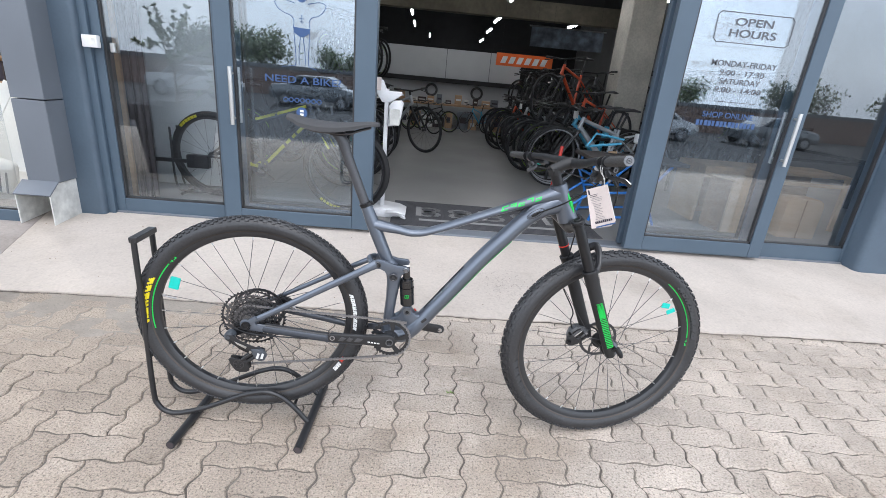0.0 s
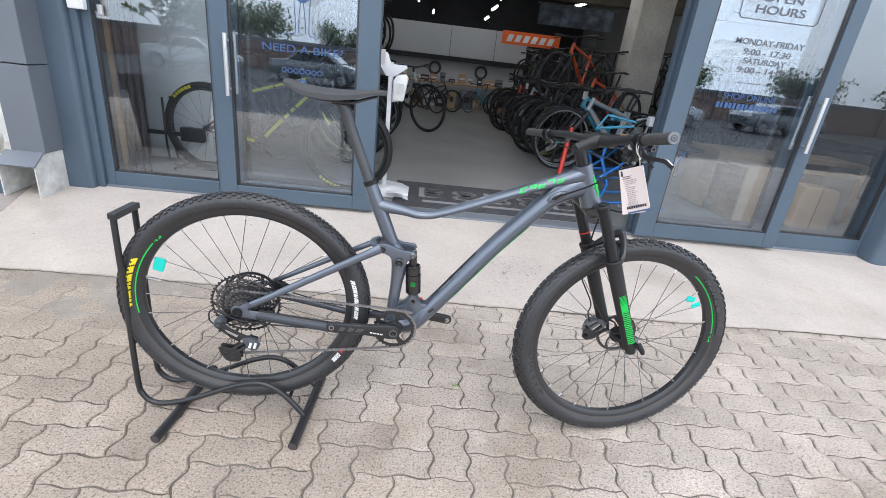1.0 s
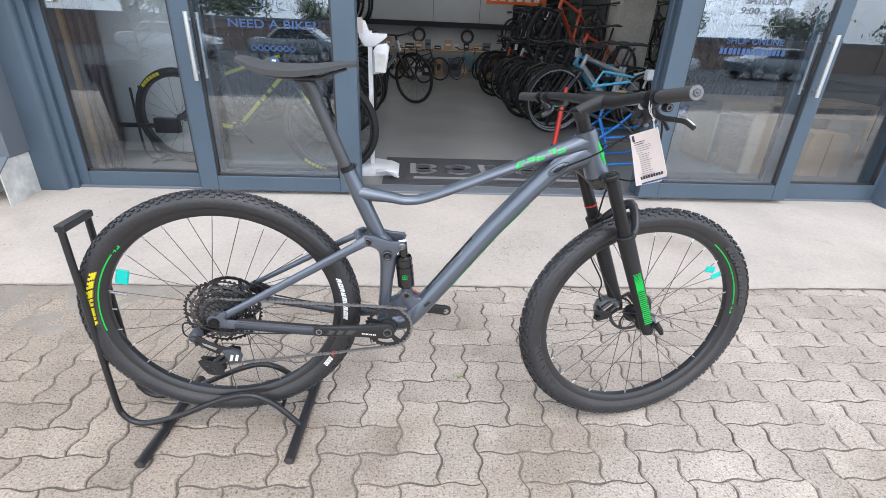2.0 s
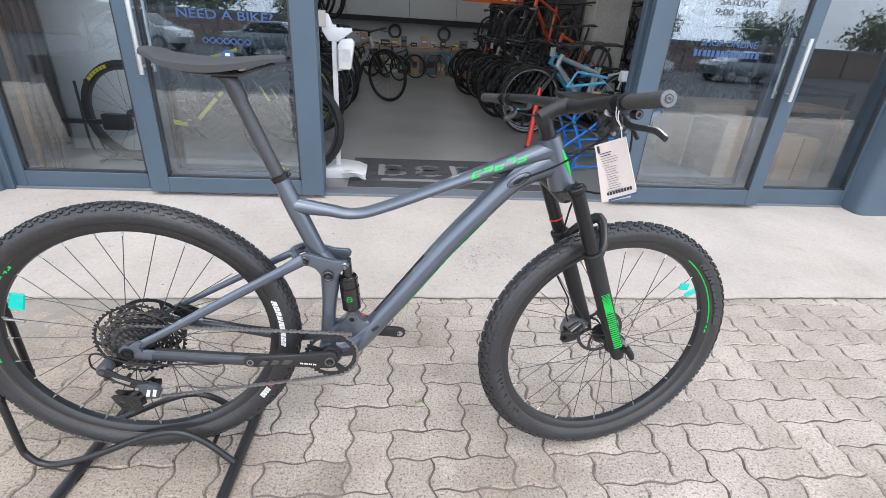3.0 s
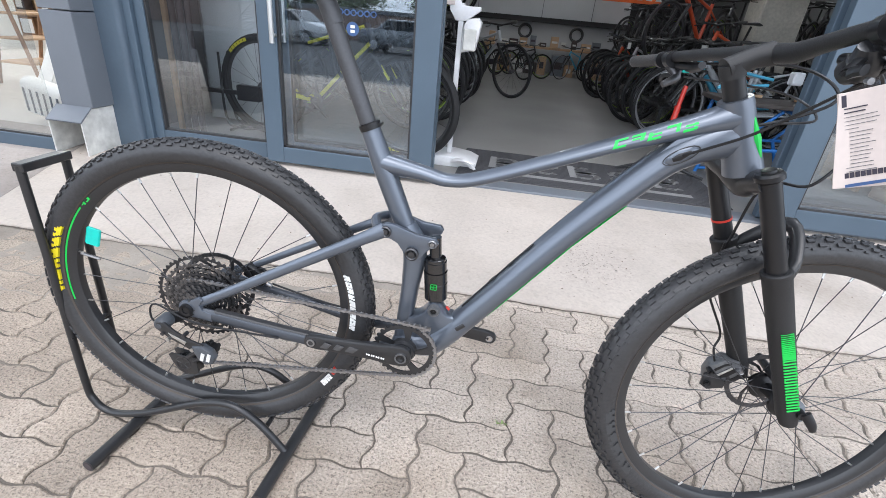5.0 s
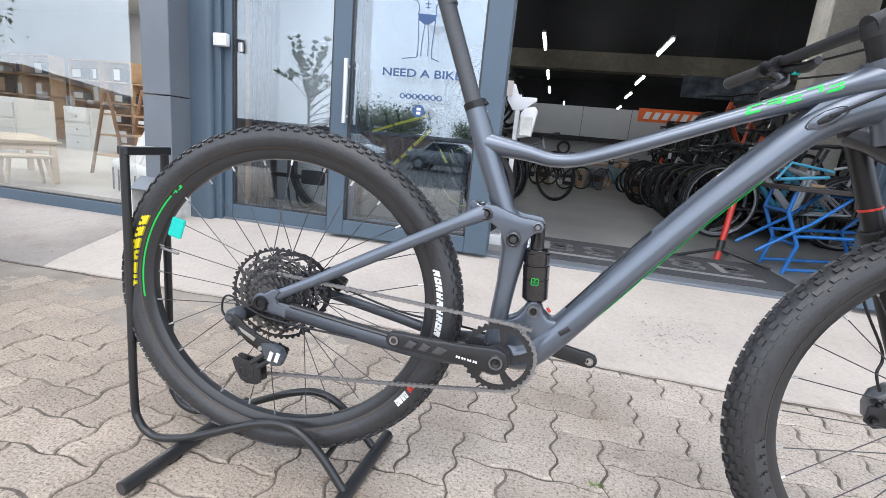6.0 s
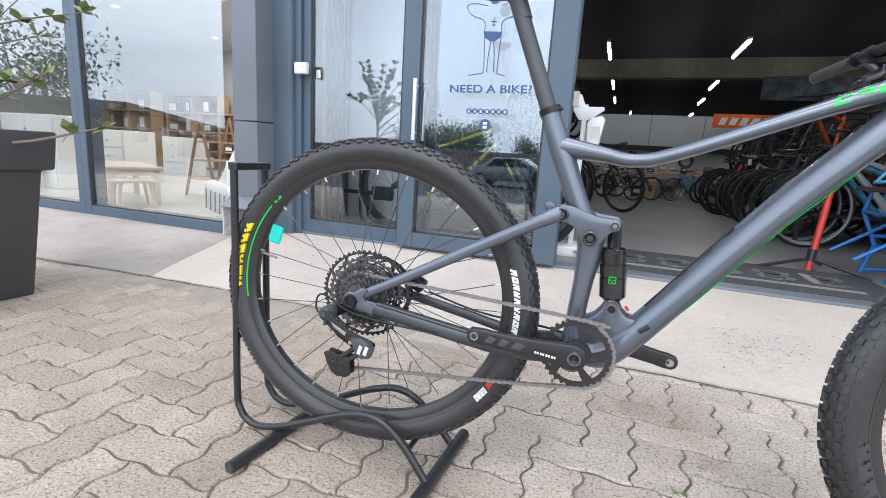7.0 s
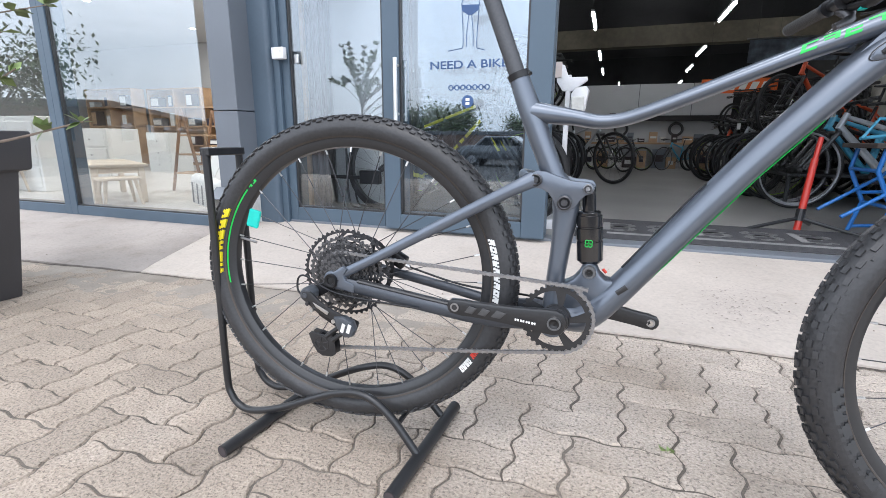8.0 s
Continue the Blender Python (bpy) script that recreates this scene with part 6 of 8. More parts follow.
# rails that carry the upper bicycles
for x0, x1, y0, y1 in ((2.35, 3.3, 4.6, 9.6), (4.65, 6.0, 4.2, 8.3)):
    rack = thing("bike_rack", (0, 0, 0), "black steel two-tier bicycle rack full of bicycles", "bike rack", "bike racks")
    for x in (x0, x1):
        part("rail", box((x - 0.02, y0, FZ + 0.58), (x + 0.02, y1, FZ + 0.618)), SATIN, rack)
        for y in (y0 + 0.02, (y0 + y1) / 2, y1 - 0.02):
            part("upright", box((x - 0.02, y - 0.02, FZ), (x + 0.02, y + 0.02, FZ + 0.58)), SATIN, rack)
    part("shelf", box((x0, y0, FZ + 0.54), (x1, y1, FZ + 0.575)), SATIN, rack)

# sanitiser stand
post = thing("sanitiser_stand", (0.235, 2.42, FZ), "white metal pedal-operated sanitiser stand inside the doorway", "stand")
part("base_plate", prism([(-0.14, 0.0), (-0.14, 0.035), (-0.12, 0.06), (0.02, 0.07), (0.14, 0.055), (0.2, 0.03), (0.2, 0.012), (0.12, 0.0)], -0.12, 0.16, 0.006), WHITE_PLASTIC, post)
part("pedal", tube([(0.05, -0.13, 0.05), (0.13, -0.2, 0.075), (0.2, -0.22, 0.06)], [(0.012, 0.03), (0.01, 0.028), (0.008, 0.02)], 10, (0, 1, 0), steps=3), WHITE_PLASTIC, post, "white foot pedal")
part("pedal_arm", tube([(0.06, -0.1, 0.06), (0.16, -0.14, 0.03), (0.2, -0.16, 0.005)], [(0.014, 0.01)], 8, steps=3), WHITE_PLASTIC, post)
part("pole", box((-0.016, -0.016, 0.05), (0.016, 0.016, 1.0), 0.003), WHITE_PLASTIC, post)
part("head_plate", prism([(-0.075, 0.96), (-0.035, 0.90), (0.03, 0.90), (0.12, 0.965), (0.115, 0.985), (0.0, 0.985), (-0.03, 1.06), (-0.08, 1.075)], -0.02, 0.02, 0.004), WHITE_PLASTIC, post)
part("sign_card", box((-0.10, -0.028, 0.985), (-0.045, -0.02, 1.08)), CARD, post, "small printed card")
part("dispenser", prism([(0.02, 0.72), (0.11, 0.74), (0.135, 0.90), (0.115, 0.925), (0.05, 0.915), (0.025, 0.88)], -0.07, 0.02, 0.012), WHITE_PLASTIC, post)
part("bottle", box((0.03, -0.085, 0.735), (0.11, -0.071, 0.86), 0.006), SHEET_IN, post, "translucent bottle")

# door mat
mat_ = thing("door_mat", (0.0, 0.0, 0.0), "worn dark ribbed door mat with a faded pale print", "mat")
part("pad", box((0.32, 2.12, FZ), (2.05, 2.86, FZ + 0.008), 0.003), MAT, mat_)
for k in range(24):
    y = 2.135 + k * 0.03
    part("rib", box((0.33, y, FZ + 0.008), (2.04, y + 0.014, FZ + 0.0115)), MAT, mat_)
for k in range(5):
    x = 0.63 + k * 0.28
    glyph = bmesh.new()
    for up_, cut in ((0.08, k % 3 == 1), (0.215, k % 3 == 2)):
        seat = Matrix.Translation((x, 2.37 + up_, FZ + 0.0115)) @ Matrix.Diagonal((1.35, 1, 1, 1)) @ pose(0, 0, 0, 90)
        if cut:
            join(glyph, sector(0.045, 0.08, 30, 300, -0.002, 0.002), seat)
        else:
            lathe([(0.045, -0.002), (0.08, -0.002), (0.08, 0.0), (0.045, 0.0)], 28, bm=glyph, m=seat)
    if k % 2 == 0:
        box((x - 0.108, 2.375, FZ + 0.0115), (x - 0.062, 2.66, FZ + 0.0138), 0, glyph)
    part("mat_print", glyph, MAT_PRINT, mat_, "faded pale rounded print")
part("mat_line", box((0.55, 2.24, FZ + 0.0115), (1.85, 2.29, FZ + 0.0135)), MAT_PRINT, mat_)

# repair trestle, red stand, parts on the bench
bench = thing("repair_bench", (2.06, 2.68, FZ), "blue tubular steel folding work trestle with a dark board", "workbench")
part("board", box((-0.05, -0.05, 0.555), (0.85, 0.42, 0.585), 0.004), material("dark_board", (0.06, 0.05, 0.045), 0.7, grain=30, vary=0.2), bench)
for y in (0.0, 0.36):
    part("leg", tube([(0.02, y, 0.55), (0.0, y, 0.42), (0.10, y, 0.2), (0.05, y, 0.0)], 0.014, 8), BLUE, bench)
    part("leg", tube([(0.72, y, 0.55), (0.52, y, 0.3), (0.66, y, 0.0)], 0.014, 8), BLUE, bench)
    part("brace", tube([(0.34, y, 0.54), (0.16, y, 0.36), (-0.16, y - 0.05, 0.14)], 0.012, 8), BLUE, bench)
    part("brace", tube([(0.06, y, 0.26), (0.60, y, 0.30)], 0.012, 8), BLUE, bench)
    part("foot_bar", tube([(0.06, y, 0.03), (0.5, y - 0.02, 0.07)], 0.012, 8), BLUE, bench)
for x, z in ((0.1, 0.2), (0.58, 0.22), (0.0, 0.42), (0.4, 0.54)):
    part("cross_bar", tube([(x, 0.0, z), (x, 0.36, z)], 0.012, 8, (1, 0, 0)), BLUE, bench)
spare = thing("unbuilt_frameset", Matrix.Translation((2.0, 3.1, FZ + 0.585)) @ pose(0, 0, 0, 0, 0, 8), "pale blue and white bicycle frame lying on the bench", "bicycle frame")
part("main_frame", tube([(0.12, 0, 0.03), (0.2, 0, 0.16), (0.5, 0, 0.12)], 0.011, 8, bm=tube([(0.12, 0.02, 0.03), (0.48, 0, 0.08)], 0.012, 8)), CYAN, spare)
part("rear_stay", tube([(0.5, 0, 0.14), (0.62, -0.05, 0.18), (0.60, -0.03, 0.03)], 0.011, 8), SILVER, spare)
part("clamp_pad", box((0.58, -0.1, 0.10), (0.66, -0.03, 0.19), 0.01), WHITE_PLASTIC, spare)
for k, (x, y, m_) in enumerate(((2.35, 3.0, WOOD), (2.5, 3.06, BLACK), (2.62, 2.98, WOOD_DARK), (2.75, 3.1, BLACK), (2.45, 3.2, STEEL))):
    tool = thing("hand_tool", (x, y, FZ + 0.585), "small hand tool lying on the bench", "tool", "tools on the bench", 20 * k)
    part("handle", tube([(-0.05, 0, 0.012), (0.03, 0, 0.012)], [0.009, 0.012], 8, (0, 0, 1)), m_, tool)
    part("shaft", tube([(0.03, 0, 0.012), (0.10, 0, 0.012)], 0.004, 6, (0, 0, 1)), STEEL, tool)
red_stand = thing("repair_stand", (1.765, 2.87, FZ), "red repair stand with black folding feet", "repair stand")
part("pole", tube([(0.0, 0, 0.0), (0.05, 0.06, 0.48)], 0.022, 12), RED, red_stand)
part("upper_pole", tube([(0.05, 0.06, 0.46), (0.07, 0.08, 0.62)], 0.016, 10), RED, red_stand)
for a_ in (-165, -20, 60):
    part("leg", tube([(0.01, 0, 0.09), (0.12 * math.cos(radians(a_)), 0.12 * math.sin(radians(a_)), 0.06), (0.33 * math.cos(radians(a_)), 0.33 * math.sin(radians(a_)), 0.008)], [(0.012, 0.008)], 8, steps=3), SATIN, red_stand)
part("collar", tube([(0.005, 0.005, 0.07), (0.012, 0.014, 0.15)], 0.028, 10), SATIN, red_stand)

# counter with cardboard
counter = thing("shop_counter", (3.25, 2.95, FZ), "plain light wooden counter with open front bays", "counter")
part("top_rail", box((0.0, 0.0, 0.442), (0.48, 0.03, 0.552), 0.003), WOOD, counter)
part("top", box((0.0, 0.03, 0.53), (1.48, 0.5, 0.556), 0.003), WOOD, counter)
part("edge_rail", box((0.48, 0.0, 0.522), (1.48, 0.03, 0.553), 0.003), WOOD, counter)
part("low_rail", box((0.48, 0.0, 0.43), (1.48, 0.03, 0.465), 0.003), WOOD, counter)
for x in (0.44, 0.76, 1.44):
    part("upright", box((x, 0.004, 0.0), (x + 0.04, 0.034, 0.55)), WOOD, counter)
part("side_panel", box((0.0, 0.03, 0.0), (0.025, 0.5, 0.53)), WOOD, counter)
part("back_panel", box((0.025, 0.47, 0.0), (1.48, 0.49, 0.53)), WOOD_DARK, counter)
tall_box = thing("cardboard_box", (3.325, 2.6, FZ), "tall brown cardboard box before the wooden counter", "box", "cardboard boxes", 9)
part("body", box((0.0, 0.0, 0.0), (0.34, 0.29, 0.495), 0.004), CARDBOARD, tall_box)
# left face is covered by a sheet of darker brown
part("side_flap", box((-0.005, 0.012, 0.01), (-0.001, 0.28, 0.478), 0.001), WOOD_DARK, tall_box, "darker brown side")
part("tape", box((0.155, -0.0015, 0.0), (0.19, 0.0, 0.497)), WOOD, tall_box, "brown packing tape")
low_box = thing("cardboard_box", (4.06, 2.6, FZ), "brown cardboard box with rounded top corners", "box", "cardboard boxes", -2)
part("body", prism([(-0.18, 0.0), (0.165, 0.0), (0.172, 0.30), (0.158, 0.345), (0.12, 0.368), (-0.10, 0.372), (-0.155, 0.352), (-0.178, 0.31)], 0.0, 0.2, 0.006), CARDBOARD, low_box)
part("fold_line", box((-0.01, -0.0015, 0.0), (0.0, 0.0, 0.36)), WOOD_DARK, low_box)

# white board, curtain strip and bracket behind the fixed pane
board = thing("display_board", (-1.84, 2.9, FZ), "tall white display board behind the glass", "board")
part("sheet", box((0, 0, 0), (0.72, 0.03, 2.4), 0.003), WHITE, board)
part("edge_strip", box((-0.012, -0.004, 0), (0.0, 0.034, 2.4)), ALUMINIUM, board)
strip = thing("curtain", (-1.79, 2.3, FZ), "narrow dark brown curtain beside the glass", "curtain")
cur = bmesh.new()
for k in range(5):
    tube([(0.125 + k * 0.028, 0.02 * (-1) ** k, 0), (0.125 + k * 0.028, 0.02 * (-1) ** k, 2.4)], [(0.02, 0.022)], 8, (0, 1, 0), cur)
part("cloth", cur, BROWN, strip)
part("edge_post", box((0.068, -0.01, 0), (0.1, 0.02, 2.4), 0.002), WOOD, strip)
holder = thing("wheel_holder", (-1.55, 2.62, FZ), "black floor stand holding the rear wheel of the yellow bike", "bike stand")
part("arm", box((-0.22, -0.015, 0.255), (0.12, 0.015, 0.285), 0.003), SATIN, holder)
part("block", box((0.12, -0.03, 0.22), (0.3, 0.03, 0.33), 0.006), SATIN, holder)
part("end_plate", box((-0.235, -0.03, 0.21), (-0.215, 0.03, 0.33), 0.003), SATIN, holder)
part("hoop", tube([(0.02, -0.05, 0.55), (0.03, -0.05, 0.1), (0.12, -0.05, 0.02), (0.35, -0.05, 0.03)], 0.009, 8, steps=4), SATIN, holder)
part("hoop", tube([(0.02, 0.07, 0.55), (0.03, 0.07, 0.1), (0.12, 0.07, 0.02), (0.35, 0.07, 0.03)], 0.009, 8, steps=4), SATIN, holder)
part("foot", tube([(0.1, -0.12, 0.012), (0.1, 0.14, 0.012)], 0.012, 8, (0, 0, 1)), SATIN, holder)

# signs and workshop wall
sign = thing("hanging_sign", (2.15, 10.5, 1.63), "orange sign with pale print as plain bars", "sign")
part("sheet", box((0, 0, 0), (1.35, 0.02, 0.28), 0.003), material("orange_sign_face", (0.75, 0.13, 0.02), 0.5, grain=30, vary=0.04, bump=0.0), sign)
for k in range(6):
    part("sign_print", prism([(0.10 + k * 0.19, 0.06), (0.22 + k * 0.19, 0.06), (0.275 + k * 0.19, 0.21), (0.155 + k * 0.19, 0.21)], -0.006, -0.001), LETTER_WHITE, sign)
for x in (0.1, 1.25):
    part("wire", rod((x, 0.01, 0.28), (x, 0.01, 2.77), 0.0015, 6), SATIN, sign)
banner = thing("banner", (2.6, 9.0, 2.0), "dark printed banner hung under the beam", "banner")
part("cloth", box((0, 0, 0), (1.5, 0.01, 0.38), 0.002), material("dark_banner_print", (0.09, 0.11, 0.14), 0.6, grain=6, vary=0.5, stain=3, stains=0.5, bump=0.0), banner)
part("pole", tube([(-0.05, 0, 0.38), (1.55, 0, 0.38)], 0.014, 8, (0, 0, 1)), STEEL, banner)
for x in (0.1, 1.4):
    part("wire", rod((x, 0, 0.38), (x, 0, 2.4), 0.0015, 6), SATIN, banner)
for x in (0.68, 1.84):
    hung = thing("spare_wheelset", (x, 11.16, 0.93), "spare black bicycle wheel hung on the white workshop wall", "wheel", "wheels on the wall")
    part("tyre", lathe([(0.14 + 0.022 * math.cos(radians(a)), 0.022 * math.sin(radians(a))) for a in range(0, 360, 60)], 28), RUBBER, hung)
    part("hook", rod((0, 0.0, 0.13), (0, 0.092, 0.13), 0.008, 8), STEEL, hung)
    part("rim", lathe([(0.118, -0.01), (0.118, 0.01), (0.105, 0.0)], 28), BLACK, hung)
table = thing("work_table", (-0.2, 10.55, FZ), "long wooden workshop table with boxes", "table")
part("top", box((0, 0, 0.5), (2.6, 0.6, 0.54), 0.004), WOOD, table)
for x in (0.05, 2.5):
    for y in (0.04, 0.5):
        part("leg", box((x, y, 0), (x + 0.06, y + 0.06, 0.5)), WOOD, table)
rnd = random.Random(8)
for k in range(11):
    w, h = rnd.uniform(0.1, 0.26), rnd.uniform(0.08, 0.24)
    carton = thing("carton", (-0.1 + k * 0.23, 10.7 + rnd.uniform(0, 0.2), FZ + 0.54), "small packed carton on the workshop table", "box", "cartons")
    part("body", box((0, 0, 0), (min(w, 0.2), 0.16, h), 0.003), (CARDBOARD, SHEET_IN, BROWN, CARDBOARD, CLAD, BROWN)[k % 6], carton)
    part("tape", box((0.02, -0.001, h * 0.4), (min(w, 0.2) - 0.02, 0.0, h * 0.6)), (WHITE, INK, LETTER_WHITE)[k % 3], carton)

for k in range(12):
    w, h = rnd.uniform(0.16, 0.3), rnd.uniform(0.2, 0.44)
    carton = thing("floor_carton", (-0.4 + k * 0.29, 10.2 + rnd.uniform(0, 0.12), FZ), "packed carton standing before the workshop table", "box", "cartons on the floor")
    part("body", box((0, 0, 0), (min(w, 0.27), 0.2, h), 0.004), (CARDBOARD, SHEET_IN, CARDBOARD, WHITE, BROWN, CARDBOARD, CLAD)[k % 7], carton)
    part("label_patch", box((0.04, -0.002, h * 0.35), (min(w, 0.27) - 0.05, 0.0, h * 0.7)), (LETTER_WHITE, INK, BROWN, SHEET_IN)[k % 4], carton)

# lamps under the ceiling
def tube_lamp(x, y, z, length, turn=0.0):
    lamp = thing("tube_lamp", (x, y, z), "white fluorescent tube lamp hung from the dark ceiling", "lamp", "tube lamps", turn)
    part("tube", tube([(0, -length / 2, 0), (0, length / 2, 0)], 0.026, 10, (0, 0, 1)), TUBE_LIGHT, lamp, "lit tube")
    part("batten", box((-0.035, -length / 2 - 0.03, 0.03), (0.035, length / 2 + 0.03, 0.075), 0.004), WHITE_PLASTIC, lamp)
    for s in (-1, 1):
        part("wire", rod((0, s * length * 0.4, 0.07), (0, s * length * 0.4, 4.4 - z), 0.0018, 5), SATIN, lamp)


for y in (9.8, 14.0, 17.4, 21.8):
    tube_lamp(-0.03 if y < 20 else 0.55, y, 3.0, 1.35)
    tube_lamp(2.32 + 0.05 * (y - 9.8), y, 3.0, 1.35)
for x, y in ((4.75, 13.6), (5.1, 8.7), (5.2, 4.6), (2.35, 5.6), (-0.02, 5.6)):
    tube_lamp(x, y, 3.0, 1.35)
pipe = thing("sprinkler_pipe", (0, 7.4, 3.21), "thin red sprinkler pipe under the ceiling", "pipe")
part("run", tube([(-1.9, 0, 0.1), (8.0, 0, 0.1)], 0.02, 8, (0, 0, 1)), RED, pipe)
part("hanger", rod((2.2, 0, 0.1), (2.2, 0, 1.19), 0.015, 6), STEEL, pipe)

# ---- lettering on the doors ----
need = thing("door_lettering", (0, 0, 0), "dark blue vinyl lettering and line drawing on the door glass", "lettering")
GY = FY - 0.045 + 0.0225
lettering("line_need", "NEED A BIKE?", 0.062, Matrix.Translation((-0.538, GY, 1.095)), VINYL, need, width=0.5)
figure = bmesh.new()
LEGS_ = ([(-0.435, 1.203), (-0.37, 1.212), (-0.346, 1.222), (-0.345, 1.30), (-0.354, 1.425)], [(-0.324, 1.222), (-0.322, 1.30), (-0.312, 1.395)], [(-0.283, 1.222), (-0.285, 1.30), (-0.296, 1.395)], [(-0.212, 1.198), (-0.245, 1.208), (-0.261, 1.220), (-0.260, 1.30), (-0.252, 1.425)])
BODY_ = ([(-0.356, 1.445), (-0.352, 1.48), (-0.368, 1.51), (-0.41, 1.525), (-0.452, 1.55), (-0.468, 1.59), (-0.42, 1.60), (-0.345, 1.585)], [(-0.250, 1.44), (-0.255, 1.48), (-0.238, 1.508), (-0.20, 1.52), (-0.168, 1.545), (-0.15, 1.585), (-0.19, 1.60), (-0.262, 1.585)], [(-0.302, 1.47), (-0.302, 1.52)], [(-0.318, 1.498), (-0.286, 1.498)], [(-0.315, 1.48), (-0.289, 1.48)])
for pts in LEGS_ + BODY_:
    tube([(x, GY, z) for x, z in pts], 0.0022, 5, (0, 1, 0), figure, 4)
prism([(-0.358, 1.447), (-0.350, 1.412), (-0.315, 1.39), (-0.292, 1.39), (-0.256, 1.412), (-0.248, 1.441)], GY - 0.0006, GY, 0, figure)
lathe([(0.001, 0), (0.034, 0), (0.034, 0.0008), (0.001, 0.0008)], 20, bm=figure, m=Matrix.Translation((-0.302, GY - 0.0004, 1.625)))
part("line_drawing", figure, VINYL, need, "plain line drawing", Matrix.Translation((0.014, 0, -0.01)))
chain_mark = bmesh.new()
for k in range(7):
    lathe([(0.0105, 0), (0.0165, 0), (0.0165, 0.0008), (0.0105, 0.0008)], 14, bm=chain_mark, m=Matrix.Translation((-0.402 + k * 0.0372, GY - 0.0004, 0.987)))
    if k < 6:
        box((-0.393 + k * 0.0372, GY - 0.0004, 0.981), (-0.374 + k * 0.0372, GY + 0.0004, 0.993), 0, chain_mark)
part("chain_mark", chain_mark, VINYL, need, "chain pattern")
part("badge", lathe([(0.001, 0), (0.036, 0), (0.036, 0.0008), (0.001, 0.0008)], 28, m=Matrix.Translation((-0.296, GY - 0.0004, 0.907))), VINYL, need, "round dark blue badge")
for bz in (0.915, 0.892):
    part("badge_bar", box((-0.308, GY - 0.0012, bz - 0.004), (-0.284, GY - 0.0006, bz + 0.011)), LETTER_WHITE, need)

hours = thing("opening_hours", (0, 0, 0), "grey vinyl opening hours on the door glass", "lettering")
frame_ = bmesh.new()
for pts in ([(2.43, 1.6), (2.41, 1.62), (2.405, 1.76), (2.425, 1.782)], [(2.91, 1.6), (2.93, 1.62), (2.93, 1.76), (2.91, 1.782)]):
    tube([(x, GY, z) for x, z in pts], 0.003, 5, (0, 1, 0), frame_)
for x, z in ((2.43, 1.6), (2.425, 1.782)):
    tube([(x, GY, z), (2.91, GY, z)], 0.003, 5, (0, 1, 0), frame_)
part("frame_line", frame_, VINYL_GREY, hours)
for text, x, z, size, width in (("OPEN", 2.665, 1.706, 0.066, 0.262), ("HOURS", 2.668, 1.637, 0.066, 0.326), ("MONDAY-FRIDAY", 2.67, 1.455, 0.05, 0.462), ("9:00 - 17:30", 2.672, 1.397, 0.05, 0.318), ("SATURDAY", 2.673, 1.343, 0.05, 0.288), ("9:00 - 14:00", 2.674, 1.288, 0.05, 0.333)):
    lettering("line_" + text.split()[0].split(":")[0].lower().replace("9", "times").replace("-", "_"), text, size, Matrix.Translation((x, GY, z)), VINYL_GREY, hours, align="CENTER", width=width)
part("rule", box((2.53, GY - 0.0005, 1.225), (2.82, GY + 0.0005, 1.229)), VINYL_GREY, hours)
lettering("line_shop", "SHOP ONLINE", 0.053, Matrix.Translation((2.656, GY, 1.12)), VINYL, hours, align="CENTER", width=0.37)
for k in range(15):
    part("address_bar", box((2.44 + k * 0.029, GY - 0.0005, 1.06), (2.44 + k * 0.029 + (0.022, 0.018, 0.024)[k % 3], GY + 0.0005, 1.096)), VINYL, hours, "web address as plain bars")

# ---- the shop next door: furniture ----
def downlight(x, y):
    d_ = thing("downlight", (x, y, 2.75), "small round recessed downlight in the white ceiling", "lamp", "downlights")
    part("ring", lathe([(0.05, -0.012), (0.075, -0.012), (0.075, 0.0), (0.05, 0.0)], 24, m=pose(0, 0, 0, 90)), WHITE, d_)
    part("bulb", lathe([(0.001, 0.0), (0.05, 0.0), (0.05, 0.006), (0.001, 0.006)], 24, m=pose(0, 0, 0, 90)), DOWN_LIGHT, d_)
    spot = bpy.data.lights.new("downlight_lamp", "AREA")
    spot.shape, spot.size, spot.energy, spot.color = "DISK", 0.1, 8.0, (1.0, 0.94, 0.84)
    lamp = new("downlight_lamp", spot)
    lamp.parent, lamp.location = d_, (0, 0, -0.02)


for x in (-3.2, -5.2, -7.4):
    for y in (2.8, 4.8, 6.8):
        downlight(x, y)

BIRCH = material("birch", (0.62, 0.52, 0.4), 0.5, grain=20, vary=0.06)
kids = thing("kids_table", (-3.974, 2.173, 0.055), "low pale wooden children's table in the window", "table", "", 152)
part("top", box((-0.04, -0.43, 0.345), (1.2, 0.04, 0.375), 0.008, segments=2), BIRCH, kids)
part("apron", box((0.0, -0.37, 0.29), (1.15, -0.35, 0.345), 0.003), BIRCH, kids)
part("apron", box((-0.01, -0.36, 0.29), (0.01, 0.0, 0.345), 0.003), BIRCH, kids)
for x in (-0.025, 1.12):
    for y in (-0.40, -0.025):
        part("leg", box((x, y, 0), (x + 0.055, y + 0.055, 0.345), 0.008), BIRCH, kids)
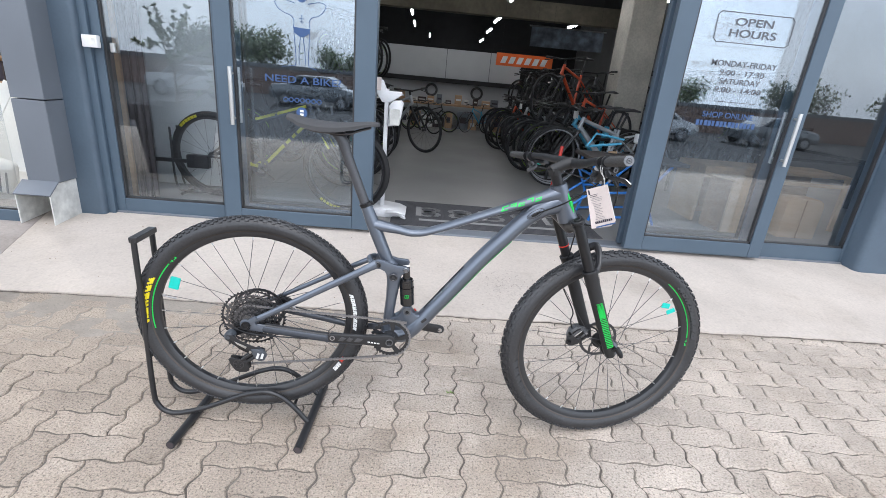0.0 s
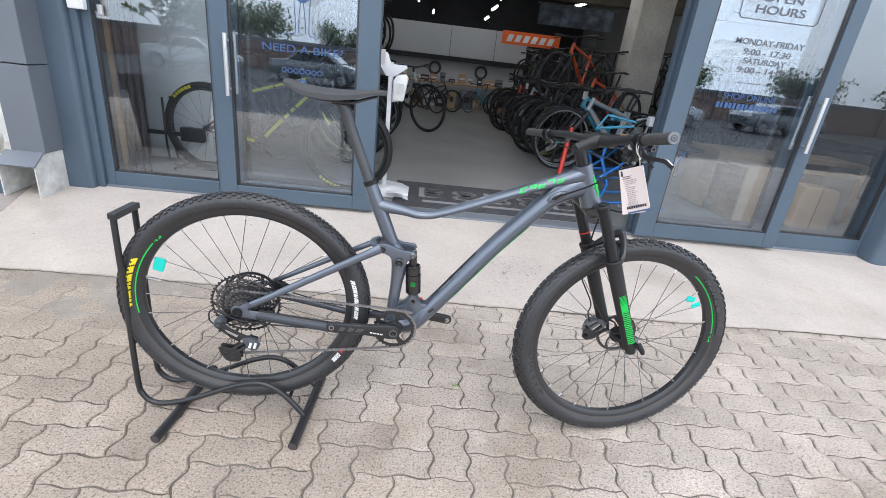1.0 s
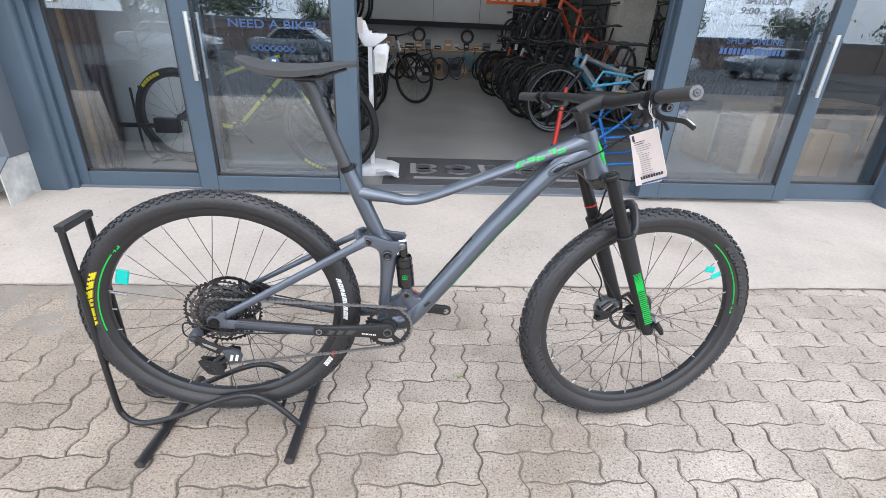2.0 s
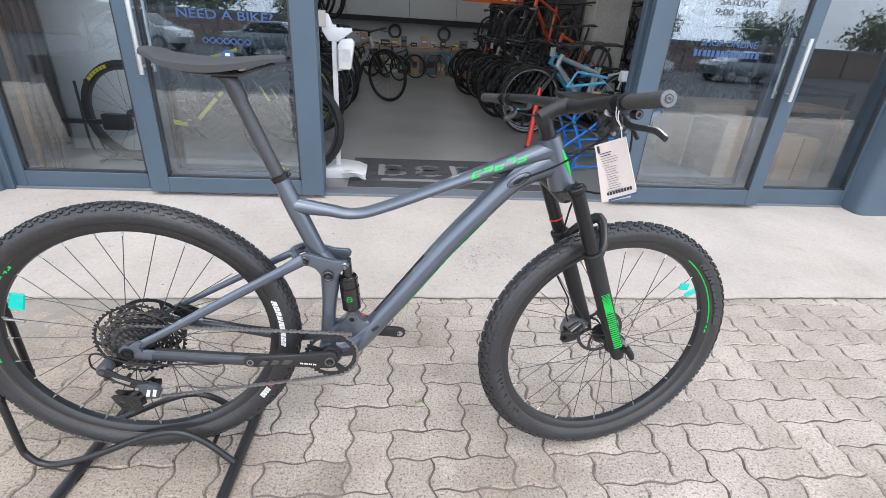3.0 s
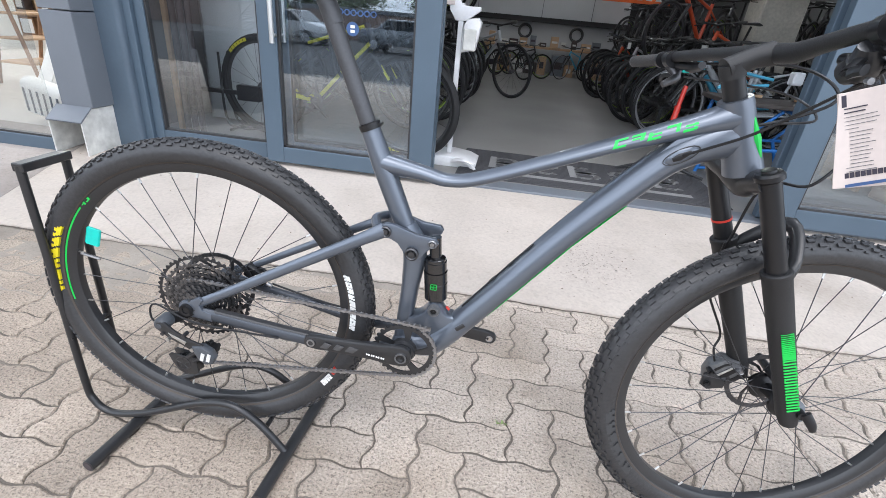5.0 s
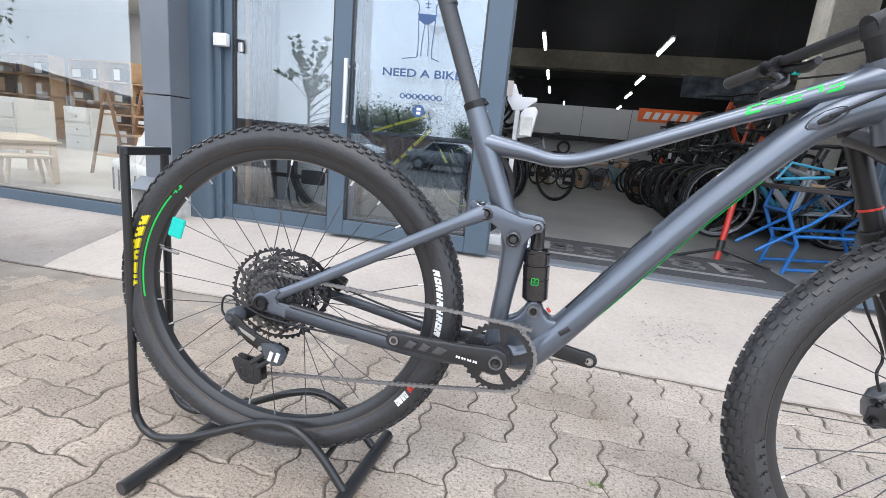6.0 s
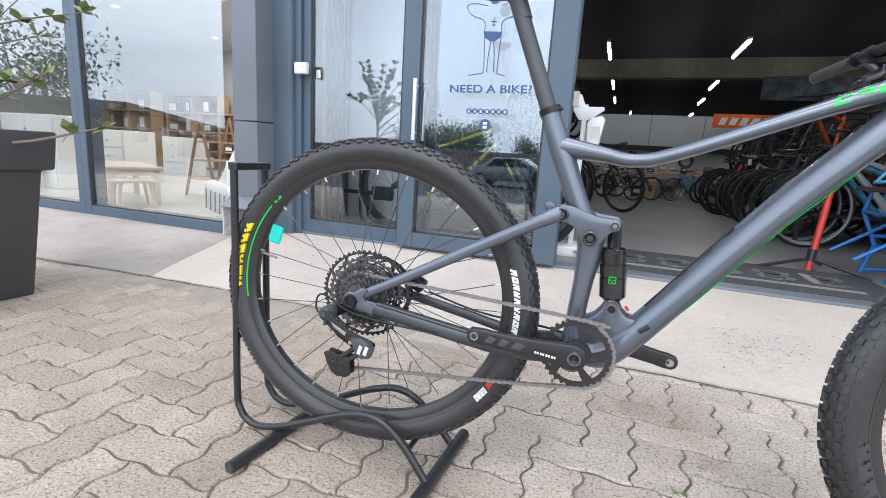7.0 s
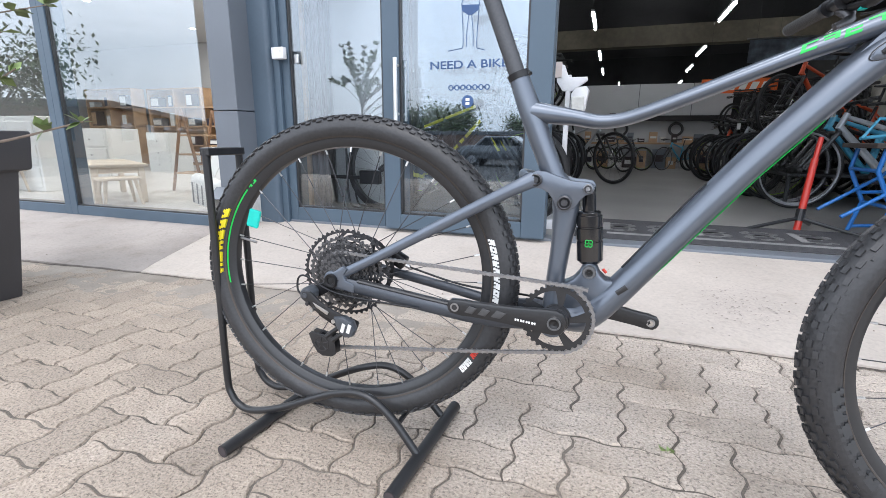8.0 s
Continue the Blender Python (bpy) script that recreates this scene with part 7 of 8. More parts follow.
for x, y, t_ in ((-3.82, 2.27, 70), (-5.95, 2.55, -10), (-6.3, 3.3, 5)):
    st_ = thing("stool", (x, y, 0.055), "low pale wooden stool beside the small table", "stool", "stools", t_)
    part("seat", box((-0.17, -0.12, 0.235), (0.17, 0.12, 0.262), 0.01, segments=2), BIRCH, st_)
    for sx in (-1, 1):
        for sy_ in (-1, 1):
            part("leg", tube([(sx * 0.12, sy_ * 0.08, 0.238), (sx * 0.155, sy_ * 0.11, 0)], [0.018, 0.013], 8), BIRCH, st_)
lad = thing("ladder_shelf", (-4.30, 3.38, 0.055), "brown wooden A-frame ladder shelf", "shelf")
for s in (0, 0.45):
    part("front_rail", tube([(-0.12, s, 0), (0.14, s, 0.95)], 0.018, 6), WOOD_DARK, lad)
    part("back_rail", tube([(0.36, s, 0), (0.14, s, 0.95)], 0.018, 6), WOOD_DARK, lad)
for z, x0, x1 in ((0.2, -0.07, 0.3), (0.42, 0.0, 0.26), (0.64, 0.06, 0.22)):
    part("tread", box((x0, 0, z), (x1, 0.45, z + 0.02), 0.003), WOOD, lad)
for x, y, w, d_, h, t_, lab in ((-6.6, 2.7, 1.0, 0.5, 0.85, 0, "white painted cabinet in the window"), (-7.4, 5.5, 0.56, 0.45, 0.7, 0, "white chest of drawers"), (-6.95, 4.0, 0.65, 0.5, 0.74, 0, "white painted bedside cabinet")):
    cab = thing("cabinet", (x, y, 0.055), lab, "cabinet", "white cabinets", t_)
    part("body", box((0, 0, 0), (w, d_, h), 0.006), WHITE, cab)
    for k in range(3):
        dr = part("drawer", box((0.03, -0.015, 0.05 + k * (h - 0.08) / 3), (w - 0.03, 0.0, 0.02 + (k + 1) * (h - 0.08) / 3), 0.004), WHITE, cab)
        part("knob", lathe([(0.004, -0.02), (0.014, -0.018), (0.014, -0.012), (0.006, 0.0)], 12, False, m=Matrix.Translation((w / 2, -0.015, 0.035 + (k + 0.5) * (h - 0.08) / 3))), STEEL, dr)
for x, y, w, tall in ((-11.3, 7.2, 1.5, 4), (-9.7, 7.5, 1.6, 4), (-8.0, 7.4, 1.5, 3), (-6.4, 7.5, 1.4, 3)):
    sh = thing("shelf_unit", (x, y, 0.055), "light wooden shelf unit filled with decor", "shelf", "wooden shelf units")
    part("back", box((0, 0.3, 0), (w, 0.32, 0.42 * tall + 0.01)), WOOD, sh)
    for k in range(tall + 1):
        z = 0.42 * k - (0.02 if k == tall else 0)
        part("board", box((0, 0, z), (w, 0.3, z + 0.03), 0.003), WOOD, sh)
    for q in (0, 0.5, 1):
        part("upright", box((q * (w - 0.03), 0.0, 0.03), (q * (w - 0.03) + 0.03, 0.298, 0.42 * tall - 0.02)), WOOD, sh)
    rnd = random.Random(int(x * 10))
    for z in [0.42 * k + 0.03 for k in range(tall)]:
        for q in range(3):
            ww, hh = rnd.uniform(0.12, 0.3), rnd.uniform(0.12, 0.34)
            px_ = x + 0.05 + q * w / 3
            dec = thing("decor_box", (px_, y + 0.04, 0.055 + z), "small decor box on the wooden shelf", "decor", "decor on the shelves")
            part("body", box((0, 0, 0), (min(ww, w / 3 - 0.08), 0.2, hh), 0.008), (WHITE, BROWN, WOOD_DARK, SHEET_IN, CLAD, WOOD)[rnd.randrange(6)], dec)
            part("front_panel", box((0.02, -0.004, 0.03), (min(ww, w / 3 - 0.08) - 0.02, 0.0, hh - 0.03)), (WHITE, INK, WOOD)[rnd.randrange(3)], dec)
cush = thing("cushion", Matrix.Translation((-2.76, 2.3, 0.2)) @ pose(0, 0, 0, 24, 18, 14), "pale striped cushion leaning in the window", "cushion")
part("cover", box((-0.15, -0.06, -0.13), (0.15, 0.06, 0.17), 0.05, segments=4), WHITE, cush)
for k in range(6):
    part("stripe", box((-0.115 + k * 0.043, -0.0625, -0.09), (-0.102 + k * 0.043, -0.058, 0.12)), CLAD, cush)
paper = thing("leaning_boards", (-3.56, 2.9, 0.055), "leaning white boards beside the ladder shelf", "board")
part("sheet", join(bmesh.new(), box((0, 0, 0), (0.10, 0.012, 0.92), 0.003), pose(0, 0, 0, -10, 26, 0)), WHITE, paper)
part("sheet", join(bmesh.new(), box((-0.12, 0.12, 0.02), (0.42, 0.135, 0.86), 0.003), pose(0, 0, 0, -16, 20, 0)), WHITE, paper)
part("sheet", join(bmesh.new(), box((-0.2, 0.3, 0.02), (0.2, 0.315, 0.5), 0.003), pose(0, 0, 0, -12, 8, 0)), SHEET_IN, paper)

# ---- planter and shrub ----
pot = thing("planter", (-2.095, 0.115, 0.0), "tall charcoal plastic planter with a thick rim on the paving", "planter")


def square_ring(half, z):
    return [(-half, -half, z), (half, -half, z), (half, half, z), (-half, half, z)]


pb = bmesh.new()
rings = [[pb.verts.new(v) for v in square_ring(h, z)] for h, z in ((0.235, 0.0), (0.285, 0.545), (0.318, 0.55), (0.33, 0.71), (0.30, 0.71), (0.285, 0.62))]
for r, s in zip(rings, rings[1:]):
    for k in range(4):
        pb.faces.new((r[k], r[(k + 1) % 4], s[(k + 1) % 4], s[k]))
pb.faces.new(rings[0])
bmesh.ops.bevel(pb, geom=[e for e in pb.edges], offset=0.008, segments=2, affect="EDGES", profile=0.5)
part("body", pb, PLANTER, pot)
part("soil", box((-0.29, -0.29, 0.58), (0.29, 0.29, 0.625)), BARK, pot, "dark soil")
shrub = thing("shrub", (-2.095, 0.115, 0.625), "young shrub with sparse green leaf tufts in the planter", "plant")
rnd = random.Random(21)


def leaf_card(bm, p, way, size, up):
    side = way.cross(up).normalized() * size * 0.32
    fold = up * size * 0.08
    a, b, c, d2, e2 = p, p + way * size * 0.5 + side + fold, p + way * size, p + way * size * 0.5 - side + fold, p + way * size * 0.5
    va, vb, vc, vd, ve = (bm.verts.new(q) for q in (a, b, c, d2, e2))
    bm.faces.new((va, vb, ve)), bm.faces.new((vb, vc, ve)), bm.faces.new((vc, vd, ve)), bm.faces.new((vd, va, ve))


crown_rnd = random.Random(33)
leaf_bm = bmesh.new()


def tuft_of(at, way, count, size):
    """A tuft of pointed leaves at the end of a twig."""
    for _ in range(count):
        w = way * 0.55 + Vector((crown_rnd.uniform(-1, 1), crown_rnd.uniform(-1, 1), crown_rnd.uniform(-0.5, 0.9)))
        leaf_card(leaf_bm, at, w.normalized(), crown_rnd.uniform(0.7, 1.15) * size, Vector((crown_rnd.uniform(-0.4, 0.4), crown_rnd.uniform(-0.4, 0.4), 1)).normalized())


def twig(points, r, tufts, count=9, size=0.058):
    """A thin bare branch with leaf tufts towards its end."""
    pts = [Vector(p) for p in points]
    part("branch", tube(pts, [r, r * 0.7, r * 0.35], 7, steps=4), BARK, shrub)
    for f in tufts:
        q = pts[1].lerp(pts[2], f)
        tuft_of(q, (pts[2] - pts[1]).normalized(), count, size)


part("stem", tube([(0, 0, -0.03), (0.02, 0.01, 0.3), (-0.02, 0.0, 0.62)], [0.016, 0.013, 0.008], 9, steps=4), BARK, shrub, "thin grey stem")
# long bare branches that reach out low over the rim
twig([(0.0, 0.0, 0.05), (0.30, 0.16, 0.03), (0.70, 0.30, 0.12)], 0.009, (0.62, 0.98), 7)
twig([(0.0, 0.0, 0.10), (0.26, 0.12, 0.17), (0.50, 0.22, 0.31)], 0.008, (0.15, 0.9), 5)
twig([(0.0, 0.0, 0.22), (0.22, 0.10, 0.36), (0.46, 0.22, 0.44)], 0.007, (0.1, 1.0), 5)
twig([(0.0, 0.0, 0.12), (0.20, 0.02, 0.20), (0.40, 0.08, 0.24)], 0.007, (0.4, 1.0), 6)
twig([(0.0, 0.0, 0.36), (0.20, 0.12, 0.52), (0.40, 0.24, 0.66)], 0.006, (0.5, 1.0), 6)
twig([(0.0, 0.0, 0.30), (0.28, 0.06, 0.50), (0.55, 0.16, 0.60)], 0.006, (0.2, 0.6, 1.0), 8)
twig([(0.0, 0.0, 0.42), (0.24, -0.05, 0.60), (0.46, 0.02, 0.74)], 0.006, (0.2, 0.6, 1.0), 8)
twig([(0.0, 0.0, 0.25), (0.30, -0.08, 0.36), (0.56, -0.02, 0.42)], 0.006, (0.3, 0.7, 1.0), 8)
twig([(0.02, 0.0, 0.48), (0.26, 0.12, 0.74), (0.52, 0.2, 0.90)], 0.006, (0.2, 0.6, 1.0), 8)
twig([(0.02, 0.0, 0.20), (0.30, 0.10, 0.26), (0.58, 0.12, 0.26)], 0.006, (0.5, 1.0), 7)
twig([(0.0, 0.0, 0.15), (0.34, 0.0, 0.30), (0.62, 0.08, 0.52)], 0.005, (0.1, 0.5, 1.0), 8)
twig([(0.0, 0.0, 0.33), (0.34, 0.18, 0.48), (0.60, 0.3, 0.54)], 0.005, (0.2, 0.6, 1.0), 8)
twig([(0.0, 0.0, 0.45), (0.36, 0.1, 0.62), (0.66, 0.18, 0.74)], 0.005, (0.1, 0.5, 1.0), 8)
twig([(0.0, 0.0, 0.18), (0.28, -0.12, 0.22), (0.52, -0.12, 0.34)], 0.005, (0.4, 0.7, 1.0), 8)
# the airy crown
for k in range(20):
    turn_ = crown_rnd.uniform(0, 6.283)
    reach, top_ = crown_rnd.uniform(0.12, 0.34), crown_rnd.uniform(0.5, 1.02)
    low_ = crown_rnd.uniform(0.25, 0.6)
    tip = (math.cos(turn_) * reach, math.sin(turn_) * reach, top_)
    twig([(0, 0, low_), (tip[0] * 0.5, tip[1] * 0.5, (low_ + top_) * 0.5 + 0.04), tip], 0.0045, (0.2, 0.5, 0.75, 1.0), 9, 0.06)
tagged(part("leaf_tuft", leaf_bm, LEAF, shrub, "sparse green leaf tufts"), "sparse green leaf tufts", "", "", "stuff")

# ---- the yard behind, seen in the glass ----
TREE_LEAF = material("dark_tree_leaf", (0.085, 0.115, 0.05), 0.6, grain=30, vary=0.25, stain=4, stains=0.3, bump=0.05, random_each=0.25)


def tree(x, y, height, spread, seed, label, clump=1.0):
    t_ = thing("tree", (x, y, YARD), label, "tree", "trees in the yard")
    r_ = random.Random(seed)
    part("trunk", tube([(0, 0, -0.1), (0.1, 0.05, height * 0.3), (0.05, -0.1, height * 0.6)], [0.16, 0.12, 0.06], 10, steps=4), BARK, t_)
    verts, faces = [], []
    for k in range(12):
        a = r_.uniform(0, 6.28)
        tip = Vector((math.cos(a) * spread * r_.uniform(0.4, 1), math.sin(a) * spread * r_.uniform(0.4, 1), height * r_.uniform(0.6, 1.0)))
        base = Vector((0.08, 0, height * r_.uniform(0.3, 0.55)))
        part("limb", tube([base, base.lerp(tip, 0.5) + Vector((0, 0, 0.2)), tip], [0.05, 0.03, 0.01], 6), BARK, t_)
        for _ in range(260):
            c = base.lerp(tip, r_.uniform(0.35, 1.1)) + Vector([r_.gauss(0, spread * 0.16) for _ in range(3)])
            way = Vector([r_.uniform(-1, 1) for _ in range(3)]).normalized()
            side = way.cross(Vector((0.2, 0.3, 1))).normalized()
            s_ = r_.uniform(0.06, 0.13) * height / 4.5 * clump
            i = len(verts)
            verts += [c, c + way * s_ + side * s_ * 0.5, c + way * s_ * 2, c + way * s_ - side * s_ * 0.5]
            faces.append((i, i + 1, i + 2, i + 3))
    me = bpy.data.meshes.new("crown")
    me.from_pydata([tuple(v) for v in verts], [], faces)
    me.materials.append(TREE_LEAF)
    crown = new("crown", me)
    crown.parent = t_


tree(-27.0, -10.5, 6.6, 4.2, 2, "tall leafy tree at the side of the yard")
for tx, ty, th, ts in ((-24.0, -52.0, 4.6, 4.0), (-17.5, -50.0, 4.9, 4.0), (-9.0, -54.0, 3.6, 3.2), (27.0, -46.0, 3.6, 3.6), (40.0, -45.0, 4.0, 3.8), (50.0, -42.0, 4.6, 4.0)):
    tree(tx, ty, th, ts, int(tx), "leafy tree beyond the yard wall", 2.2)


def car(x, y, turn, paint, label):
    c_ = thing("parked_car", (x, y, YARD), label, "car", "parked cars", turn)
    bm = prism([(-2.0, 0.35), (-2.05, 0.75), (-1.9, 0.95), (-1.2, 1.0), (-0.7, 1.42), (0.6, 1.45), (1.25, 1.0), (1.95, 0.85), (2.1, 0.6), (2.05, 0.35)], -0.85, 0.85, 0.06)
    part("body", bm, paint, c_)
    for s in (-1, 1):
        part("side_window", prism([(-1.05, 1.0), (-0.65, 1.36), (0.55, 1.38), (1.05, 1.0)], s * 0.856 - 0.004, s * 0.856 + 0.004), DARKGLASS, c_)
        for wx in (-1.3, 1.3):
            wheel_ = part("wheel", lathe([(0.05, -0.1), (0.31, -0.1), (0.33, -0.07), (0.33, 0.07), (0.31, 0.1), (0.05, 0.1)], 24, False, m=Matrix.Translation((wx, s * 0.8, 0.33))), RUBBER, c_)
            part("rim", lathe([(0.03, -0.012), (0.2, -0.012), (0.2, 0.012), (0.03, 0.012)], 18, m=Matrix.Translation((wx, s * 0.905, 0.33))), STEEL, wheel_)
    part("windscreen", prism([(0.66, 1.41), (0.69, 1.425), (1.25, 1.03), (1.22, 1.01)], -0.74, 0.74), DARKGLASS, c_)
    part("headlight", box((1.98, -0.75, 0.66), (2.08, -0.45, 0.8), 0.02), LETTER_WHITE, c_)
    part("headlight", box((1.98, 0.45, 0.66), (2.08, 0.75, 0.8), 0.02), LETTER_WHITE, c_)


car(-10.5, -19.0, 4, CAR_WHITE, "pale parked car in the yard")
car(-4.6, -18.5, 2, CAR_GREY, "grey parked car in the yard")
car(1.6, -19.5, -3, CAR_GREY, "grey parked car in the yard")
car(11.5, -18.0, 2, CAR_WHITE, "pale parked car in the yard")
car(18.2, -18.6, 0, CAR_GREY, "grey parked car in the yard")

yard_wall = thing("yard_wall", (0, -26, YARD), "long low brown boundary wall with a dark coping", "wall")
part("wall", box((-35, -0.25, -0.05), (70, 0, 1.55)), BRICKWORK, yard_wall)
part("coping", box((-35.1, -0.3, 1.55), (70.1, 0.05, 1.78), 0.01), ROOFING, yard_wall)
for k in range(18):
    part("pier", box((-33 + k * 5.8, 0.0, -0.05), (-32.5 + k * 5.8, 0.12, 1.55)), BRICKWORK, yard_wall)

TAN_WALL = material("tan_plaster", (0.24, 0.175, 0.125), 0.9, grain=8, vary=0.1, stain=0.6, stains=0.2, bump=0.1)
shed = thing("yard_building", Matrix.Translation((-28.8, -16.9, YARD)) @ pose(0, 0, 0, 0, 0, -128.6), "long low tan building with a dark flat roof beside the yard", "building")
part("wall", box((0, -9, -0.05), (56, 0, 3.0)), TAN_WALL, shed)
part("roof", box((-0.4, -9.4, 3.0), (56.4, 0.4, 3.4), 0.02), ROOFING, shed)
for k in range(8):
    pane_ = part("window", box((2.5 + k * 6.5, 0.0, 1.0), (5.0 + k * 6.5, 0.04, 2.2)), DARKGLASS, shed)
    part("sill", box((2.4 + k * 6.5, 0.0, 0.9), (5.1 + k * 6.5, 0.12, 1.0)), CONCRETE, pane_)
for k in range(2):
    part("window", box((-0.04, -3.8 - 3.4 * k, 1.0), (0.0, -1.8 - 3.4 * k, 2.2)), DARKGLASS, shed)

# ---- paving: interlocking blocks in a herringbone bond ----
PX, PY, OX, OY, JOINT_W, SKEW = 0.1184, 0.1052, 0.622, 0.0505, 0.006, -0.012


def paver_mesh(cols, rows_):
    """One block of two cells whose edges swing in waves that interlock with its neighbours."""
    def wave(u, high):
        return math.sin(2 * math.pi * u) * high - math.sin(6 * math.pi * u) * high * 0.12

    outline = []
    n = 6
    for c in range(cols):
        outline += [((c + k / n) * PX, wave(k / n, 0.0062)) for k in range(n)]
    for r in range(rows_):
        outline += [(cols * PX + wave(k / n, -0.0098), (r + k / n) * PY) for k in range(n)]
    for c in range(cols):
        outline += [((cols - c - k / n) * PX, rows_ * PY + wave(1 - k / n, 0.0062)) for k in range(n)]
    for r in range(rows_):
        outline += [(wave(1 - k / n, -0.0098), (rows_ - r - k / n) * PY) for k in range(n)]
    cx, cy_ = cols * PX / 2, rows_ * PY / 2
    me = bpy.data.meshes.new("paver")

    def inset(d):
        out = []
        m_ = len(outline)
        for i, (x, y) in enumerate(outline):
            (xa, ya), (xb, yb) = outline[i - 1], outline[(i + 1) % m_]
            tx, ty = xb - xa, yb - ya
            ln = math.hypot(tx, ty)
            out.append((x - ty / ln * d - cx, y + tx / ln * d - cy_))
        return out

    edge, top = inset(JOINT_W * 0.5), inset(JOINT_W * 0.5 + 0.0038)
    m_ = len(outline)
    verts = [(x, y, -0.02) for x, y in edge] + [(x, y, -0.004) for x, y in edge] + [(x, y, 0.0) for x, y in top]
    faces = [(i, (i + 1) % m_, m_ + (i + 1) % m_, m_ + i) for i in range(m_)] + [(m_ + i, m_ + (i + 1) % m_, 2 * m_ + (i + 1) % m_, 2 * m_ + i) for i in range(m_)] + [tuple(range(2 * m_, 3 * m_))]
    me.from_pydata(verts, [], faces)
    me.materials.append(PAVER)
    return me


flat, tall = paver_mesh(2, 1), paver_mesh(1, 2)
paving = tagged(thing("paving", (0, 0, 0)), label="pinkish-grey interlocking concrete pavers with dark open joints", kind="structure")
rnd = random.Random(5)
far_v, far_f = [], []
for i in range(-78, 84):
    for j in range(-29, 8):
        s = (i + j) % 4
        if s not in (3, 1):
            continue
        me, w_, h_ = (flat, 2, 1) if s == 3 else (tall, 1, 2)
        x, y = OX + (i + w_ / 2) * PX, OY + (j + h_ / 2) * PY + SKEW * (i + w_ / 2) * PX
        if y - h_ * PY / 2 > slab_edge(x) + 0.02:
            continue
        m_ = Matrix.Translation((x, y, rnd.uniform(-0.0018, 0.0012))) @ pose(0, 0, 0, rnd.gauss(0, 0.28), rnd.gauss(0, 0.28), rnd.gauss(0, 0.35))
        if -1.55 < x < 2.55 and -0.72 < y:
            ob = new("paver", me)
            ob.parent, ob.matrix_basis = paving, m_
        else:
            base = len(far_v)
            far_v += [tuple(m_ @ v.co) for v in me.vertices]
            far_f += [tuple(base + q for q in p.vertices) for p in me.polygons]
far_me = bpy.data.meshes.new("far_pavers")
far_me.from_pydata(far_v, [], far_f)
far_me.materials.append(PAVER)
far = new("far_pavers", far_me)
far.parent = paving
tagged(far, "", "", "", "stuff")
silt = thing("silt_drift", (0, 0, 0))
tagged(silt, "thin brown drift of washed-in silt over the pavers beside the slab", "silt", "", "stuff")
SILT = material("fine_silt", (0.31, 0.275, 0.235), 0.92, grain=120, vary=0.10, stain=5, stains=0.16, bump=0.12, specks=0.14, speck_size=90, dirt=0.5, dirt_size=2.0)
drift = bmesh.new()
cols = []
for i in range(151):
    x = -4.2 + 4.6 * i / 150
    col = []
    for j in range(26):
        y = slab_edge(x) + 0.01 - 0.5 * j / 25
        spread = 0.36 if x < -0.9 else 0.36 - 0.24 * (x + 0.9)
        away = (slab_edge(x) - y) / max(0.06, spread)
        z = 0.0034 * (1.0 - away) + 0.0042 * noise.noise((x * 3.1, y * 5.0, 7)) + 0.0026 * noise.noise((x * 14, y * 14, 2)) - 0.0024
        col.append((x, y, max(-0.0062, min(z, 0.002))))
    cols.append([drift.verts.new(c) for c in col])
for p, q in zip(cols, cols[1:]):
    for j in range(25):
        if max(v.co.z for v in (p[j], p[j + 1], q[j], q[j + 1])) > -0.006:
            drift.faces.new((p[j], q[j], q[j + 1], p[j + 1]))
bmesh.ops.delete(drift, geom=[v for v in drift.verts if not v.link_faces], context="VERTS")
part("drift", drift, SILT, silt)
tuft = thing("weed", (0.718, 0.165, -0.006), "tiny green weed in a paving joint", "weed")
wb = bmesh.new()
